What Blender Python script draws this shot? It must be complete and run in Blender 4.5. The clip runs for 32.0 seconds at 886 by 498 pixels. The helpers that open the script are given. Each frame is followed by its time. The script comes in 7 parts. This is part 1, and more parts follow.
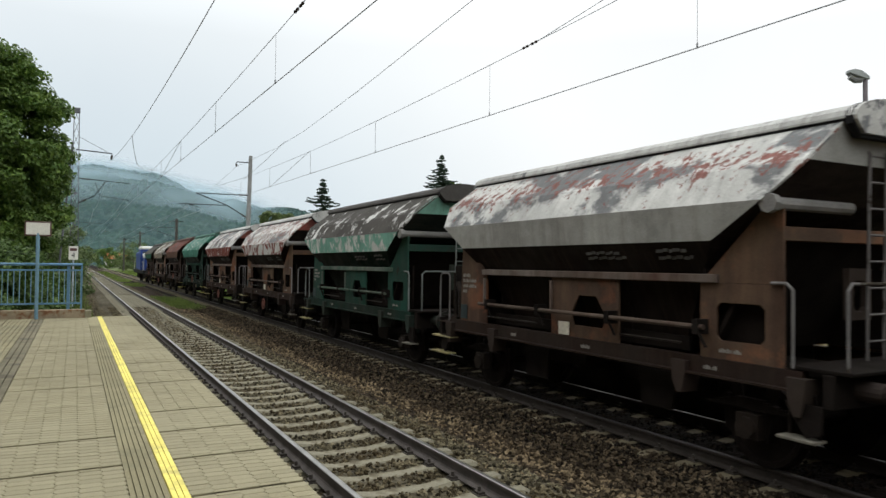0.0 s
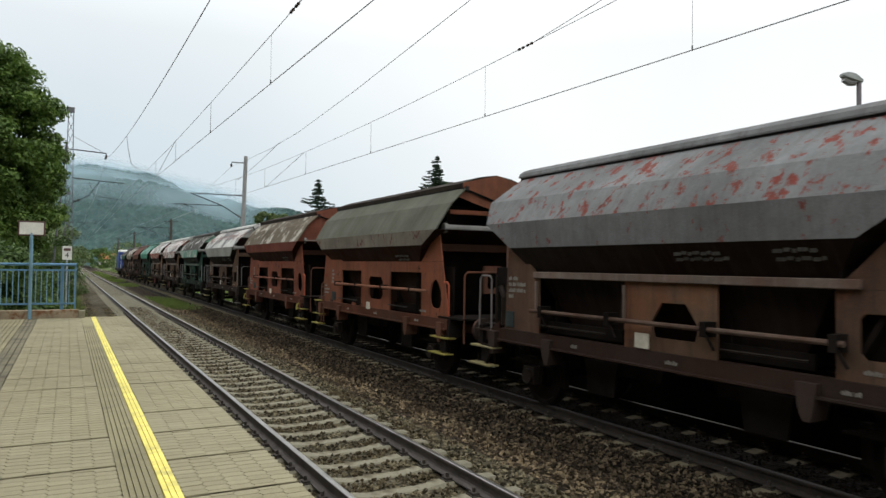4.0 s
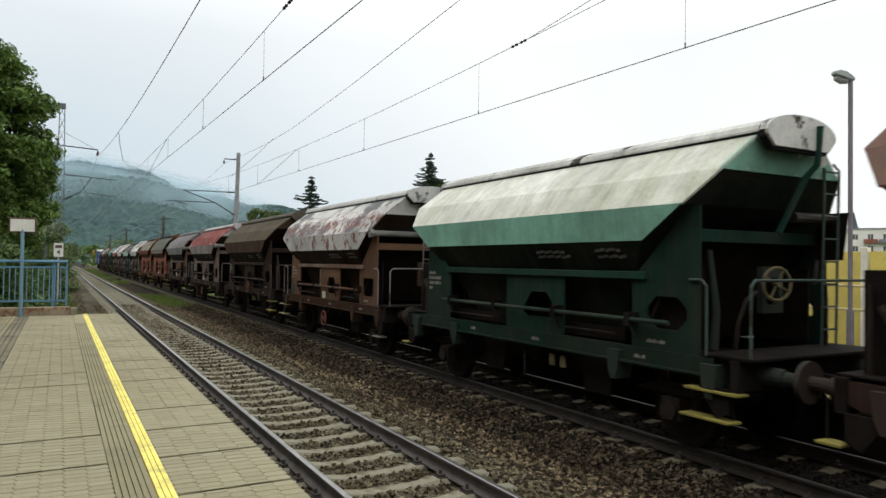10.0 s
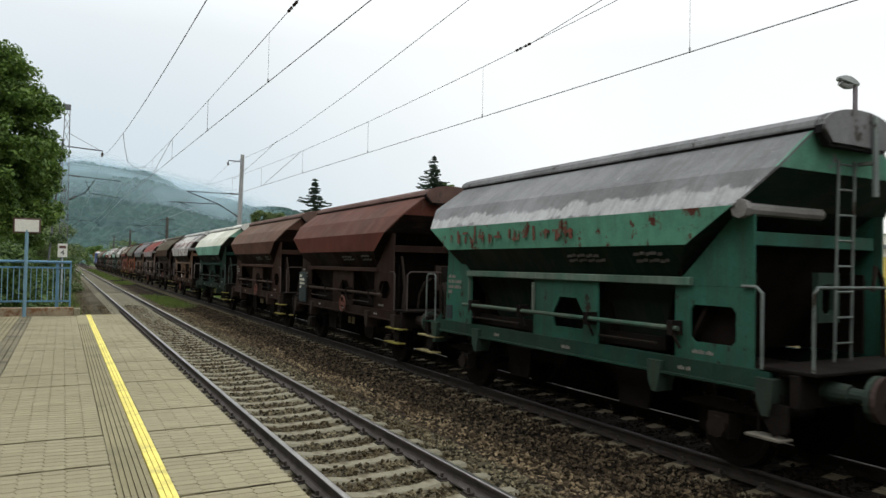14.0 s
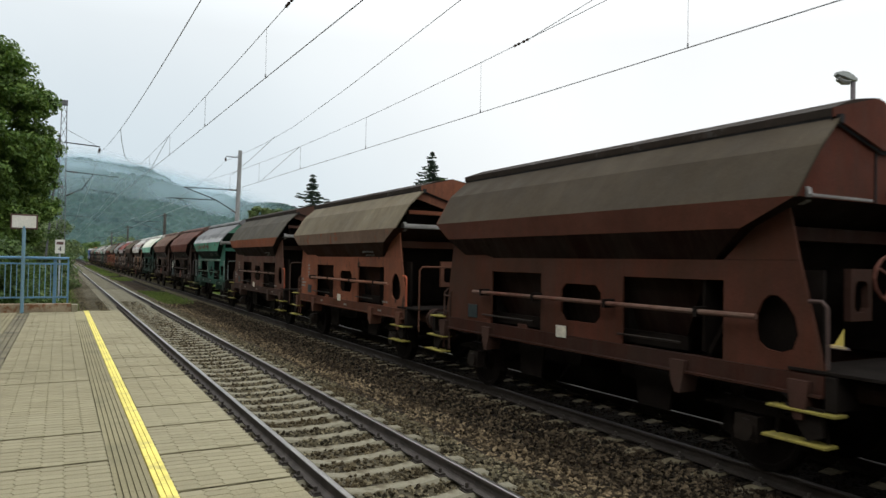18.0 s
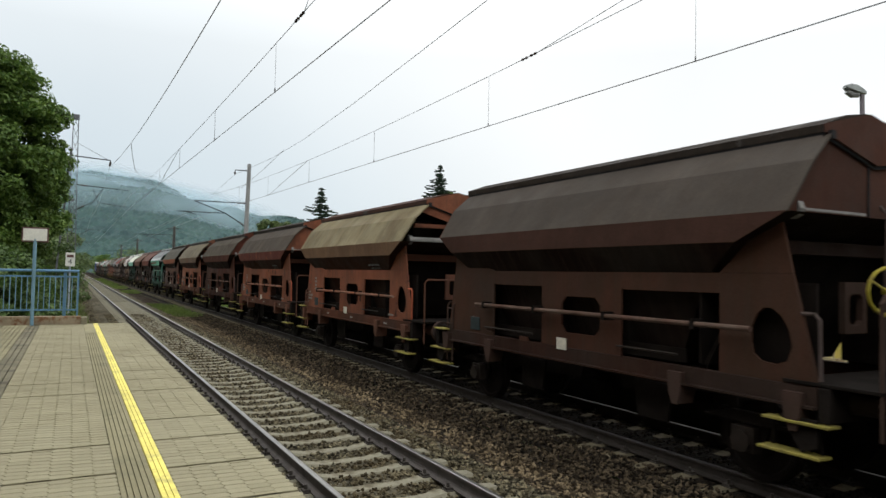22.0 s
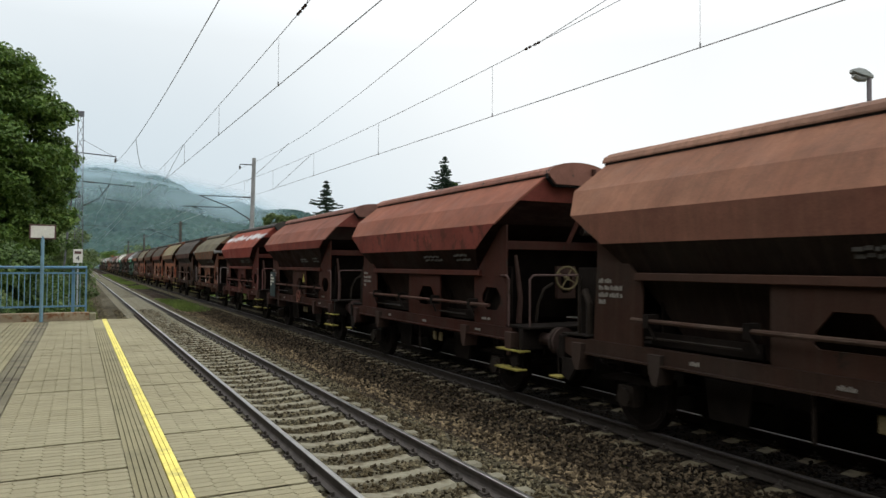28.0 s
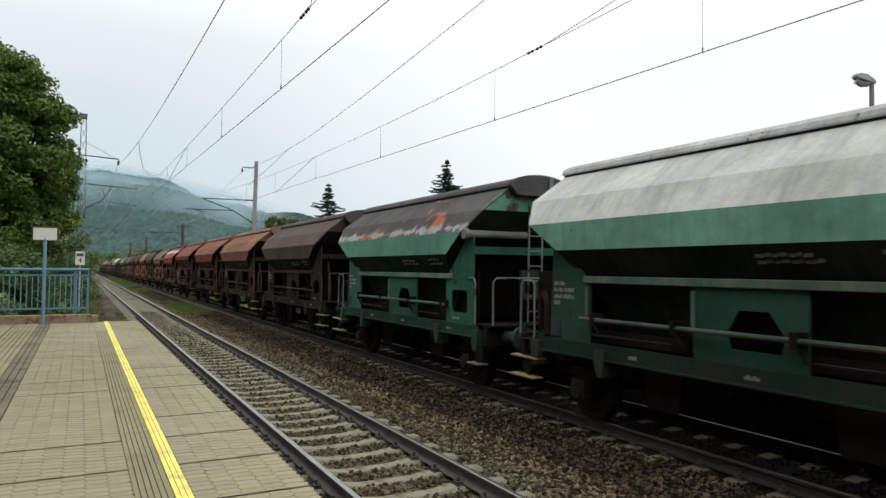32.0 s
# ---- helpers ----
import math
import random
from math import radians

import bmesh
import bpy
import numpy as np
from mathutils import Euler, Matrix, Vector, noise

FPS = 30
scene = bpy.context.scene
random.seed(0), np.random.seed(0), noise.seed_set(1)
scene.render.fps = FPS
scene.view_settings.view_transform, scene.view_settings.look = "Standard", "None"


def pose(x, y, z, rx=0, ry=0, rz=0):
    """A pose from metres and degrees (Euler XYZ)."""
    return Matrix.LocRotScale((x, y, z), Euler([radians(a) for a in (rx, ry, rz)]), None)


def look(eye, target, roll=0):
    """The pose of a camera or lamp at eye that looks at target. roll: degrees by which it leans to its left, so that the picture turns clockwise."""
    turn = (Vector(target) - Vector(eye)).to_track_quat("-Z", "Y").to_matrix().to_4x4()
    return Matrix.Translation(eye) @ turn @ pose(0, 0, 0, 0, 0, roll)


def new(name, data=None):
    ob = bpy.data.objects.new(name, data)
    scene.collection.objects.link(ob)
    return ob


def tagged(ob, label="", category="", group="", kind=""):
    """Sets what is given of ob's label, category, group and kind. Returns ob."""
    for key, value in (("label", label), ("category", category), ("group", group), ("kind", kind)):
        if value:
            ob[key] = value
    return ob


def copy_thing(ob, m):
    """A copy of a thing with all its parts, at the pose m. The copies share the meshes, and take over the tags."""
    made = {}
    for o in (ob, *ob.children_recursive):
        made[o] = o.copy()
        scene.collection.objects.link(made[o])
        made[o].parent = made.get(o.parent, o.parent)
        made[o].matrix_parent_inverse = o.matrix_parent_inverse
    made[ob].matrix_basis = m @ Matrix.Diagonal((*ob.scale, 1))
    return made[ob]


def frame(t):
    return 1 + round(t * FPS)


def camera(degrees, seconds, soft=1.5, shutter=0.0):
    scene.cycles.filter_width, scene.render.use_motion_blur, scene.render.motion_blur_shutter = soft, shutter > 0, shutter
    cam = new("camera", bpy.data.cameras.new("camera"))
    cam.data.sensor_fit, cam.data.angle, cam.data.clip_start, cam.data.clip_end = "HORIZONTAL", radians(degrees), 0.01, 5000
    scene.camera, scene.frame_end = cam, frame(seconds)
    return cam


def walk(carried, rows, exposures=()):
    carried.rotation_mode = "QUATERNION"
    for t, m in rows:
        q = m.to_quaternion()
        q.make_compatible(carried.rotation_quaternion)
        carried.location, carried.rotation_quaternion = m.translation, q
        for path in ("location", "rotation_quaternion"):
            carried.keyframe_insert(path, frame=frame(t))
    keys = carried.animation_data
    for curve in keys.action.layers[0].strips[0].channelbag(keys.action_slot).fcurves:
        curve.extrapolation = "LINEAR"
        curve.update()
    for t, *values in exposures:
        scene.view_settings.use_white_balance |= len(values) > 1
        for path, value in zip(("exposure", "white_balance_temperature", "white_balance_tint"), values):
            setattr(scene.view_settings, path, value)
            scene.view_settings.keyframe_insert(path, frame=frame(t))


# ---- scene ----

# ---------------------------------------------------------------- camera
EYE = Vector((-3.291, 0.0, 2.313))      # z = 0 is the top of the rails, x = 0 the axis of the near track
FAR = 4.77                              # axis of the far track, on which the train runs
FAR_Z = -0.042                          # top of its rails
DECK = 0.60                             # platform surface
cam = camera(65.3, 32.0, soft=1.5, shutter=0.15)
# seconds, tilt up, turn to the right of the track, lean
PATH = [
    (0, 1.306, 28.061, 0.602), (0.5, 1.166, 28.102, 0.607), (1, 1.170, 28.109, 0.602), (1.5, 1.308, 28.281, 0.666),
    (2, 1.368, 28.402, 0.655), (2.5, 1.222, 28.493, 0.652), (3, 1.289, 28.576, 0.759), (3.5, 1.257, 28.484, 0.718),
    (5.5, 2.249, 28.426, 0.762), (6, 2.285, 28.389, 0.644), (6.5, 1.868, 28.709, 0.400), (7, 1.562, 28.989, 0.263),
    (7.5, 1.260, 29.072, 0.187), (8, 1.124, 29.172, 0.418), (8.5, 1.087, 29.180, 0.608), (9, 1.021, 29.075, 0.622),
    (9.5, 1.085, 29.007, 0.628), (10, 1.160, 29.008, 0.761), (10.5, 1.128, 28.966, 0.831), (11, 1.130, 28.927, 0.826),
    (11.5, 1.271, 28.802, 0.852), (12, 1.318, 28.743, 0.908), (12.5, 1.424, 28.684, 0.854), (13, 1.507, 28.770, 0.861),
    (13.5, 1.419, 28.717, 0.968), (14, 1.399, 28.753, 1.126), (14.5, 1.665, 28.894, 1.225), (16.5, 1.283, 28.764, 1.335),
    (17, 1.057, 28.801, 1.338), (17.5, 1.004, 28.836, 1.053), (18, 1.063, 28.922, 1.093), (18.5, 1.181, 28.806, 1.022),
    (19, 1.457, 28.680, 1.155), (19.5, 1.741, 28.503, 1.371), (20, 2.189, 28.350, 1.619), (20.5, 2.450, 28.139, 1.674),
    (21, 2.362, 28.292, 1.394), (21.5, 2.321, 28.382, 1.055), (22, 2.131, 28.241, 1.138), (22.5, 1.928, 28.225, 0.903),
    (23, 1.510, 28.189, 0.931), (23.5, 1.155, 28.101, 0.870), (24, 0.927, 28.041, 0.817), (24.5, 0.931, 28.060, 0.924),
    (25, 1.026, 28.065, 0.991), (25.5, 1.133, 28.004, 0.813), (27.5, 1.358, 27.880, 0.689), (28, 1.404, 27.769, 0.339),
    (28.5, 1.383, 27.723, 0.310), (29, 1.369, 27.823, 0.321), (29.5, 1.207, 27.892, 0.472), (30, 1.220, 27.947, 0.549),
    (30.5, 1.290, 27.873, 0.578), (31, 1.469, 27.886, 0.417), (31.5, 1.578, 27.799, 0.503), (32, 1.703, 27.619, 0.559),
]


def aim(tilt, turn, lean):
    a, b = radians(tilt), radians(turn)
    way = Vector((math.sin(b) * math.cos(a), math.cos(b) * math.cos(a), math.sin(a)))
    return look(EYE, EYE + way, lean)


walk(cam, [(t, aim(a, b, c)) for t, a, b, c in PATH])

# ---------------------------------------------------------------- light: overcast sky, soft sun behind cloud
scene.view_settings.exposure = 0.0
world = bpy.data.worlds.new("overcast")
scene.world = world
world.use_nodes = True
wn, wl = world.node_tree.nodes, world.node_tree.links
wn.clear()
w_out, w_bg = wn.new("ShaderNodeOutputWorld"), wn.new("ShaderNodeBackground")
w_sky, w_mix, w_mix2 = wn.new("ShaderNodeTexSky"), wn.new("ShaderNodeMixRGB"), wn.new("ShaderNodeMixRGB")
w_co, w_noise, w_ramp = wn.new("ShaderNodeTexCoord"), wn.new("ShaderNodeTexNoise"), wn.new("ShaderNodeValToRGB")
w_sky.sky_type, w_sky.sun_disc = "NISHITA", False
w_sky.sun_elevation, w_sky.sun_rotation = radians(50), radians(120)
w_sky.air_density, w_sky.dust_density = 1.0, 4.0
w_gain = wn.new("ShaderNodeMixRGB")
w_gain.blend_type = "MULTIPLY"
w_gain.inputs[0].default_value, w_gain.inputs[2].default_value = 1.0, (0.10, 0.10, 0.10, 1)
w_sep = wn.new("ShaderNodeSeparateXYZ")
wl.new(w_co.outputs["Generated"], w_sep.inputs[0])
# heavier cloud low over the valley, along the track
w_dot, w_low = wn.new("ShaderNodeVectorMath"), wn.new("ShaderNodeMapRange")
w_dot.operation = "DOT_PRODUCT"
w_dot.inputs[1].default_value = (-0.05, 0.90, -0.43)
wl.new(w_co.outputs["Generated"], w_dot.inputs[0])
w_low.interpolation_type = "SMOOTHSTEP"
w_low.inputs["From Min"].default_value, w_low.inputs["From Max"].default_value = 0.56, 0.92
wl.new(w_dot.outputs["Value"], w_low.inputs[0])
w_cloud = wn.new("ShaderNodeMixRGB")
w_cloud.inputs[1].default_value, w_cloud.inputs[2].default_value = (1.06, 1.085, 1.085, 1), (0.67, 0.785, 0.855, 1)
wl.new(w_low.outputs[0], w_cloud.inputs[0])
w_noise.inputs["Scale"].default_value, w_noise.inputs["Detail"].default_value = 2.2, 5.0
wl.new(w_co.outputs["Generated"], w_noise.inputs["Vector"])
w_ramp.color_ramp.elements[0].position, w_ramp.color_ramp.elements[1].position = 0.3, 0.75
w_ramp.color_ramp.elements[0].color, w_ramp.color_ramp.elements[1].color = (0.95, 0.95, 0.955, 1), (1.03, 1.03, 1.03, 1)
wl.new(w_noise.outputs["Fac"], w_ramp.inputs[0])
w_mix2.blend_type = "MULTIPLY"
w_mix2.inputs[0].default_value = 1.0
wl.new(w_cloud.outputs[0], w_mix2.inputs[1])
wl.new(w_ramp.outputs[0], w_mix2.inputs[2])
wl.new(w_sky.outputs[0], w_gain.inputs[1])
w_mix.inputs[0].default_value = 0.93
wl.new(w_gain.outputs[0], w_mix.inputs[1])
wl.new(w_mix2.outputs[0], w_mix.inputs[2])
# an overcast sky is brighter overhead than at the horizon
w_up = wn.new("ShaderNodeMapRange")
w_up.inputs["From Min"].default_value, w_up.inputs["From Max"].default_value = 0.30, 1.0
w_up.inputs["To Min"].default_value, w_up.inputs["To Max"].default_value = 1.0, 2.45
wl.new(w_sep.outputs["Z"], w_up.inputs[0])
wl.new(w_mix.outputs[0], w_bg.inputs[0])
wl.new(w_up.outputs[0], w_bg.inputs[1])
wl.new(w_bg.outputs[0], w_out.inputs[0])

sun = new("sun", bpy.data.lights.new("sun", "SUN"))
sun.data.energy, sun.data.angle, sun.data.color = 0.3, radians(30), (1.0, 0.97, 0.92)
sun.matrix_world = look((-40, -30, 60), (0, 10, 0))


# ---------------------------------------------------------------- materials
class Mat:
    """A small node builder round one Principled surface."""

    def __init__(self, name, rough=0.8, metal=0.0, spec=0.35):
        self.m = bpy.data.materials.new(name)
        self.m.use_nodes = True
        self.n, self.l = self.m.node_tree.nodes, self.m.node_tree.links
        self.b = self.n["Principled BSDF"]
        self.b.inputs["Roughness"].default_value = rough
        self.b.inputs["Metallic"].default_value = metal
        self.b.inputs["Specular IOR Level"].default_value = spec
        self.co = self.n.new("ShaderNodeTexCoord")
        self.src = self.co.outputs["Object"]

    def scaled(self, sx, sy, sz, shift=(0, 0, 0)):
        g = self.n.new("ShaderNodeMapping")
        g.inputs["Scale"].default_value = (sx, sy, sz)
        g.inputs["Location"].default_value = shift
        self.l.new(self.src, g.inputs["Vector"])
        return g.outputs[0]

    def noise(self, scale, detail=4, rough=0.55, vec=None, dist=0.0):
        g = self.n.new("ShaderNodeTexNoise")
        g.inputs["Scale"].default_value, g.inputs["Detail"].default_value = scale, detail
        g.inputs["Roughness"].default_value, g.inputs["Distortion"].default_value = rough, dist
        self.l.new(vec or self.src, g.inputs["Vector"])
        return g.outputs["Fac"]

    def cells(self, scale, vec=None, out="Color"):
        g = self.n.new("ShaderNodeTexVoronoi")
        g.inputs["Scale"].default_value = scale
        self.l.new(vec or self.src, g.inputs["Vector"])
        return g.outputs[out]

    def ramp(self, fac, lo, hi, a=(0, 0, 0), b=(1, 1, 1)):
        g = self.n.new("ShaderNodeValToRGB")
        g.color_ramp.elements[0].position, g.color_ramp.elements[1].position = lo, hi
        g.color_ramp.elements[0].color, g.color_ramp.elements[1].color = (*a, 1), (*b, 1)
        self.l.new(fac, g.inputs[0])
        return g.outputs[0]

    def mix(self, fac, a, b, blend="MIX"):
        g = self.n.new("ShaderNodeMixRGB")
        g.blend_type = blend
        for i, v in enumerate((fac, a, b)):
            if isinstance(v, (int, float)):
                g.inputs[i].default_value = v if i == 0 else (v, v, v, 1)
            elif isinstance(v, tuple):
                g.inputs[i].default_value = (*v, 1)
            else:
                self.l.new(v, g.inputs[i])
        return g.outputs[0]

    def rnd(self):
        return self.n.new("ShaderNodeObjectInfo").outputs["Random"]

    def island(self):
        return self.n.new("ShaderNodeNewGeometry").outputs["Random Per Island"]

    def colour(self, c):
        if isinstance(c, tuple):
            self.b.inputs["Base Color"].default_value = (*c, 1)
        else:
            self.l.new(c, self.b.inputs["Base Color"])
        return self

    def rough(self, fac):
        self.l.new(fac, self.b.inputs["Roughness"])
        return self

    def bump(self, fac, dist=0.01, strength=0.6):
        g = self.n.new("ShaderNodeBump")
        g.inputs["Distance"].default_value, g.inputs["Strength"].default_value = dist, strength
        self.l.new(fac, g.inputs["Height"])
        self.l.new(g.outputs[0], self.b.inputs["Normal"])
        return self


def tone(c, k):
    return tuple(min(1.0, v * k) for v in c)


def surface(name, c, scale=3.0, vary=0.35, rough=0.8, metal=0.0, bump=0.004, grain=40.0, dirt=None, spec=0.18):
    """A worn plain surface: broad stains, fine grain, small relief."""
    m = Mat(name, rough, metal, spec)
    broad = m.ramp(m.noise(scale, 5), 0.3, 0.72, tone(c, 1 - vary), tone(c, 1 + vary))
    fine = m.ramp(m.noise(grain, 3), 0.25, 0.75, (0.8, 0.8, 0.8), (1.15, 1.15, 1.15))
    col = m.mix(1.0, broad, fine, "MULTIPLY")
    if dirt:
        col = m.mix(m.ramp(m.noise(scale * 1.7, 6, 0.65), 0.52, 0.66), col, dirt)
    m.colour(col)
    m.bump(m.noise(grain * 0.8, 4), bump)
    return m.m


M = {}
M["deck"] = surface("deck_concrete", (0.232, 0.209, 0.126), 0.8, 0.2, 0.9, bump=0.003, grain=60, dirt=(0.17, 0.155, 0.095))
M["joint"] = surface("joint_sand", (0.18, 0.162, 0.10), 4, 0.3, 0.95)
M["edge"] = surface("edge_concrete", (0.2, 0.185, 0.125), 1.5, 0.3, 0.9, grain=50, dirt=(0.10, 0.09, 0.07))
# concrete turned near-black: the shade below the wagons is put into it
M["shade_wall"] = surface("shaded_concrete", (0.022, 0.019, 0.016), 1.5, 0.4, 0.95, grain=50, spec=0.05)
M["drain"] = surface("drain_concrete", (0.15, 0.135, 0.09), 1.2, 0.3, 0.9, grain=50, dirt=(0.075, 0.066, 0.045))
pv = Mat("paver", 0.88)
pc = pv.ramp(pv.rnd(), 0.0, 1.0, (0.232, 0.209, 0.130), (0.273, 0.247, 0.156))
pc = pv.mix(1.0, pc, pv.ramp(pv.noise(55, 4), 0.25, 0.75, (0.82, 0.82, 0.82), (1.12, 1.12, 1.12)), "MULTIPLY")
pv.colour(pc).bump(pv.noise(70, 4), 0.003)
M["paver"] = pv.m
pw = Mat("paver_field", 0.88)
pc = pw.ramp(pw.island(), 0.0, 1.0, (0.235, 0.211, 0.132), (0.270, 0.245, 0.154))
pc = pw.mix(1.0, pc, pw.ramp(pw.noise(0.7, 7, 0.65), 0.3, 0.72, (0.74, 0.72, 0.67), (1.16, 1.16, 1.16)), "MULTIPLY")
pc = pw.mix(1.0, pc, pw.ramp(pw.noise(55, 4), 0.25, 0.75, (0.78, 0.78, 0.78), (1.15, 1.15, 1.15)), "MULTIPLY")
pw.colour(pc).bump(pw.noise(70, 4), 0.003)
M["paver_field"] = pw.m
M["yellow_line"] = surface("yellow_paint", (0.76, 0.66, 0.17), 2.5, 0.14, 0.7, grain=30, dirt=(0.52, 0.45, 0.14))
M["sleeper"] = surface("sleeper_concrete", (0.20, 0.186, 0.135), 2.0, 0.25, 0.9, grain=35, dirt=(0.11, 0.094, 0.062))
M["sleeper_dark"] = surface("sleeper_dark_brown", (0.135, 0.116, 0.075), 2.0, 0.3, 0.9, grain=35, dirt=(0.08, 0.066, 0.043))
M["rail_web"] = surface("rail_rust", (0.075, 0.066, 0.06), 5, 0.3, 0.75, grain=60)
M["rail_dark"] = surface("rail_dark_brown", (0.03, 0.025, 0.021), 5, 0.3, 0.8, grain=60)
M["rail_head"] = surface("rail_head_steel", (0.40, 0.39, 0.365), 3, 0.15, 0.28, 1.0, bump=0.0006)
M["rail_worn"] = surface("rail_head_dull", (0.06, 0.055, 0.052), 3, 0.2, 0.5, 0.6, bump=0.0006)
M["clip"] = surface("clip_iron", (0.06, 0.052, 0.045), 8, 0.3, 0.7, 0.4)


def stone_mat(name, a, b, c):
    m = Mat(name, 0.93, spec=0.12)
    col = m.ramp(m.island(), 0.25, 1.0, a, b)
    col = m.mix(m.ramp(m.noise(0.9, 4), 0.42, 0.62), col, m.mix(0.6, col, c))
    col = m.mix(1.0, col, m.ramp(m.noise(45, 3), 0.3, 0.7, (0.7, 0.7, 0.7), (1.2, 1.2, 1.2)), "MULTIPLY")
    m.colour(col).bump(m.noise(60, 3), 0.006)
    return m.m


M["stones_grey"] = stone_mat("ballast_grey", (0.02, 0.017, 0.010), (0.22, 0.19, 0.12), (0.055, 0.038, 0.017))
M["stones_brown"] = stone_mat("ballast_brown", (0.018, 0.014, 0.008), (0.29, 0.222, 0.135), (0.042, 0.027, 0.014))
M["stones_umber"] = stone_mat("ballast_umber", (0.007, 0.0055, 0.0035), (0.125, 0.094, 0.058), (0.022, 0.015, 0.009))
# dark oily stones, darkened further to carry the train's shade
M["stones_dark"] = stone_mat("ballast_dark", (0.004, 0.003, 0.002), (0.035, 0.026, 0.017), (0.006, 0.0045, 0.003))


def bed(name, lo, hi, stain):
    """Ballast seen from far: stones as cells with relief."""
    m = Mat(name, 0.95, spec=0.1)
    g = m.n.new("ShaderNodeTexVoronoi")
    g.inputs["Scale"].default_value = 17
    m.l.new(m.src, g.inputs["Vector"])
    bw = m.n.new("ShaderNodeRGBToBW")
    m.l.new(g.outputs["Color"], bw.inputs[0])
    col = m.ramp(bw.outputs[0], 0.1, 0.9, lo, hi)
    col = m.mix(m.ramp(m.noise(0.35, 5), 0.42, 0.65), col, stain)
    m.colour(col).bump(g.outputs["Distance"], 0.05, 0.9)
    return m.m


M["bed_grey"] = bed("bed_grey", (0.03, 0.026, 0.017), (0.14, 0.124, 0.085), (0.05, 0.04, 0.022))
M["bed_brown"] = bed("bed_brown", (0.008, 0.0055, 0.0035), (0.06, 0.044, 0.028), (0.018, 0.011, 0.006))
# the bed under the train: its shade is put into this dark colour
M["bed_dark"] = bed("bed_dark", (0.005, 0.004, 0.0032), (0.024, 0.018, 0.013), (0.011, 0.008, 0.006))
gm = Mat("meadow", 0.95)
gc = gm.ramp(gm.noise(0.5, 6, 0.6), 0.3, 0.7, (0.05, 0.085, 0.018), (0.12, 0.155, 0.035))
gc = gm.mix(1.0, gc, gm.ramp(gm.noise(14, 4), 0.25, 0.75, (0.6, 0.6, 0.6), (1.3, 1.3, 1.3)), "MULTIPLY")
gm.colour(gc).bump(gm.noise(25, 4), 0.08)
M["meadow"] = gm.m


def leaf_mat(name, a, b):
    m = Mat(name, 0.55, spec=0.3)
    col = m.ramp(m.island(), 0.0, 1.0, a, b)
    col = m.mix(1.0, col, m.ramp(m.noise(0.6, 3), 0.3, 0.7, (0.72, 0.75, 0.7), (1.2, 1.15, 1.1)), "MULTIPLY")
    m.colour(col)
    m.b.inputs["Subsurface Weight"].default_value = 0.0
    tr = m.n.new("ShaderNodeBsdfTranslucent")
    m.l.new(col, tr.inputs["Color"])
    mx = m.n.new("ShaderNodeMixShader")
    mx.inputs[0].default_value = 0.3
    m.l.new(m.b.outputs[0], mx.inputs[1])
    m.l.new(tr.outputs[0], mx.inputs[2])
    m.l.new(mx.outputs[0], m.n["Material Output"].inputs[0])
    return m.m


M["leaf"] = leaf_mat("leaf_green", (0.042, 0.095, 0.016), (0.125, 0.195, 0.036))
M["leaf_dark"] = leaf_mat("leaf_bush", (0.035, 0.075, 0.018), (0.085, 0.14, 0.032))
M["leaf_pale"] = leaf_mat("leaf_pale", (0.07, 0.115, 0.04), (0.13, 0.17, 0.06))
M["needle"] = leaf_mat("needles", (0.012, 0.028, 0.018), (0.03, 0.055, 0.032))
M["grass"] = leaf_mat("grass_blades", (0.07, 0.12, 0.02), (0.16, 0.21, 0.05))
M["bark"] = surface("bark", (0.07, 0.055, 0.04), 6, 0.4, 0.95, bump=0.03, grain=25)
M["fence_blue"] = surface("fence_paint", (0.10, 0.21, 0.31), 2, 0.12, 0.5, dirt=(0.12, 0.2, 0.27))
M["fence_pale"] = surface("fence_bar_paint", (0.15, 0.26, 0.33), 2, 0.12, 0.5)
M["wall"] = surface("low_wall", (0.27, 0.22, 0.15), 2.5, 0.3, 0.9, dirt=(0.16, 0.075, 0.035))
M["galv"] = surface("galvanised", (0.36, 0.40, 0.43), 5, 0.18, 0.55, 0.3)
M["sign_face"] = surface("sign_back", (0.62, 0.62, 0.56), 1.5, 0.06, 0.5)
M["sign_rim"] = surface("sign_rim", (0.10, 0.055, 0.05), 3, 0.2, 0.6)
M["black"] = surface("black_iron", (0.02, 0.02, 0.021), 6, 0.3, 0.7, spec=0.05)
M["mast"] = surface("mast_steel", (0.15, 0.15, 0.165), 3, 0.25, 0.7, 0.3)
M["mast_conc"] = surface("mast_concrete", (0.24, 0.24, 0.24), 2, 0.2, 0.9)
M["mast_wood"] = surface("mast_dark", (0.06, 0.055, 0.05), 2, 0.2, 0.9)
M["wire"] = surface("wire_copper", (0.24, 0.25, 0.26), 3, 0.1, 0.6, 0.2)
M["wire_thin"] = surface("wire_thin", (0.22, 0.23, 0.24), 3, 0.1, 0.6, 0.2)
M["insulator"] = surface("insulator", (0.05, 0.035, 0.03), 5, 0.2, 0.3)
M["panel_yellow"] = surface("barrier_yellow", (0.62, 0.50, 0.13), 1.0, 0.12, 0.45, dirt=(0.50, 0.40, 0.12))
M["barrier_post"] = surface("barrier_post", (0.48, 0.40, 0.22), 2, 0.2, 0.7, dirt=(0.25, 0.16, 0.08))
M["barrier_white"] = surface("barrier_rail", (0.7, 0.66, 0.55), 2, 0.15, 0.6)
M["fence_dark"] = surface("fence_board", (0.022, 0.026, 0.022), 1.5, 0.3, 0.8)
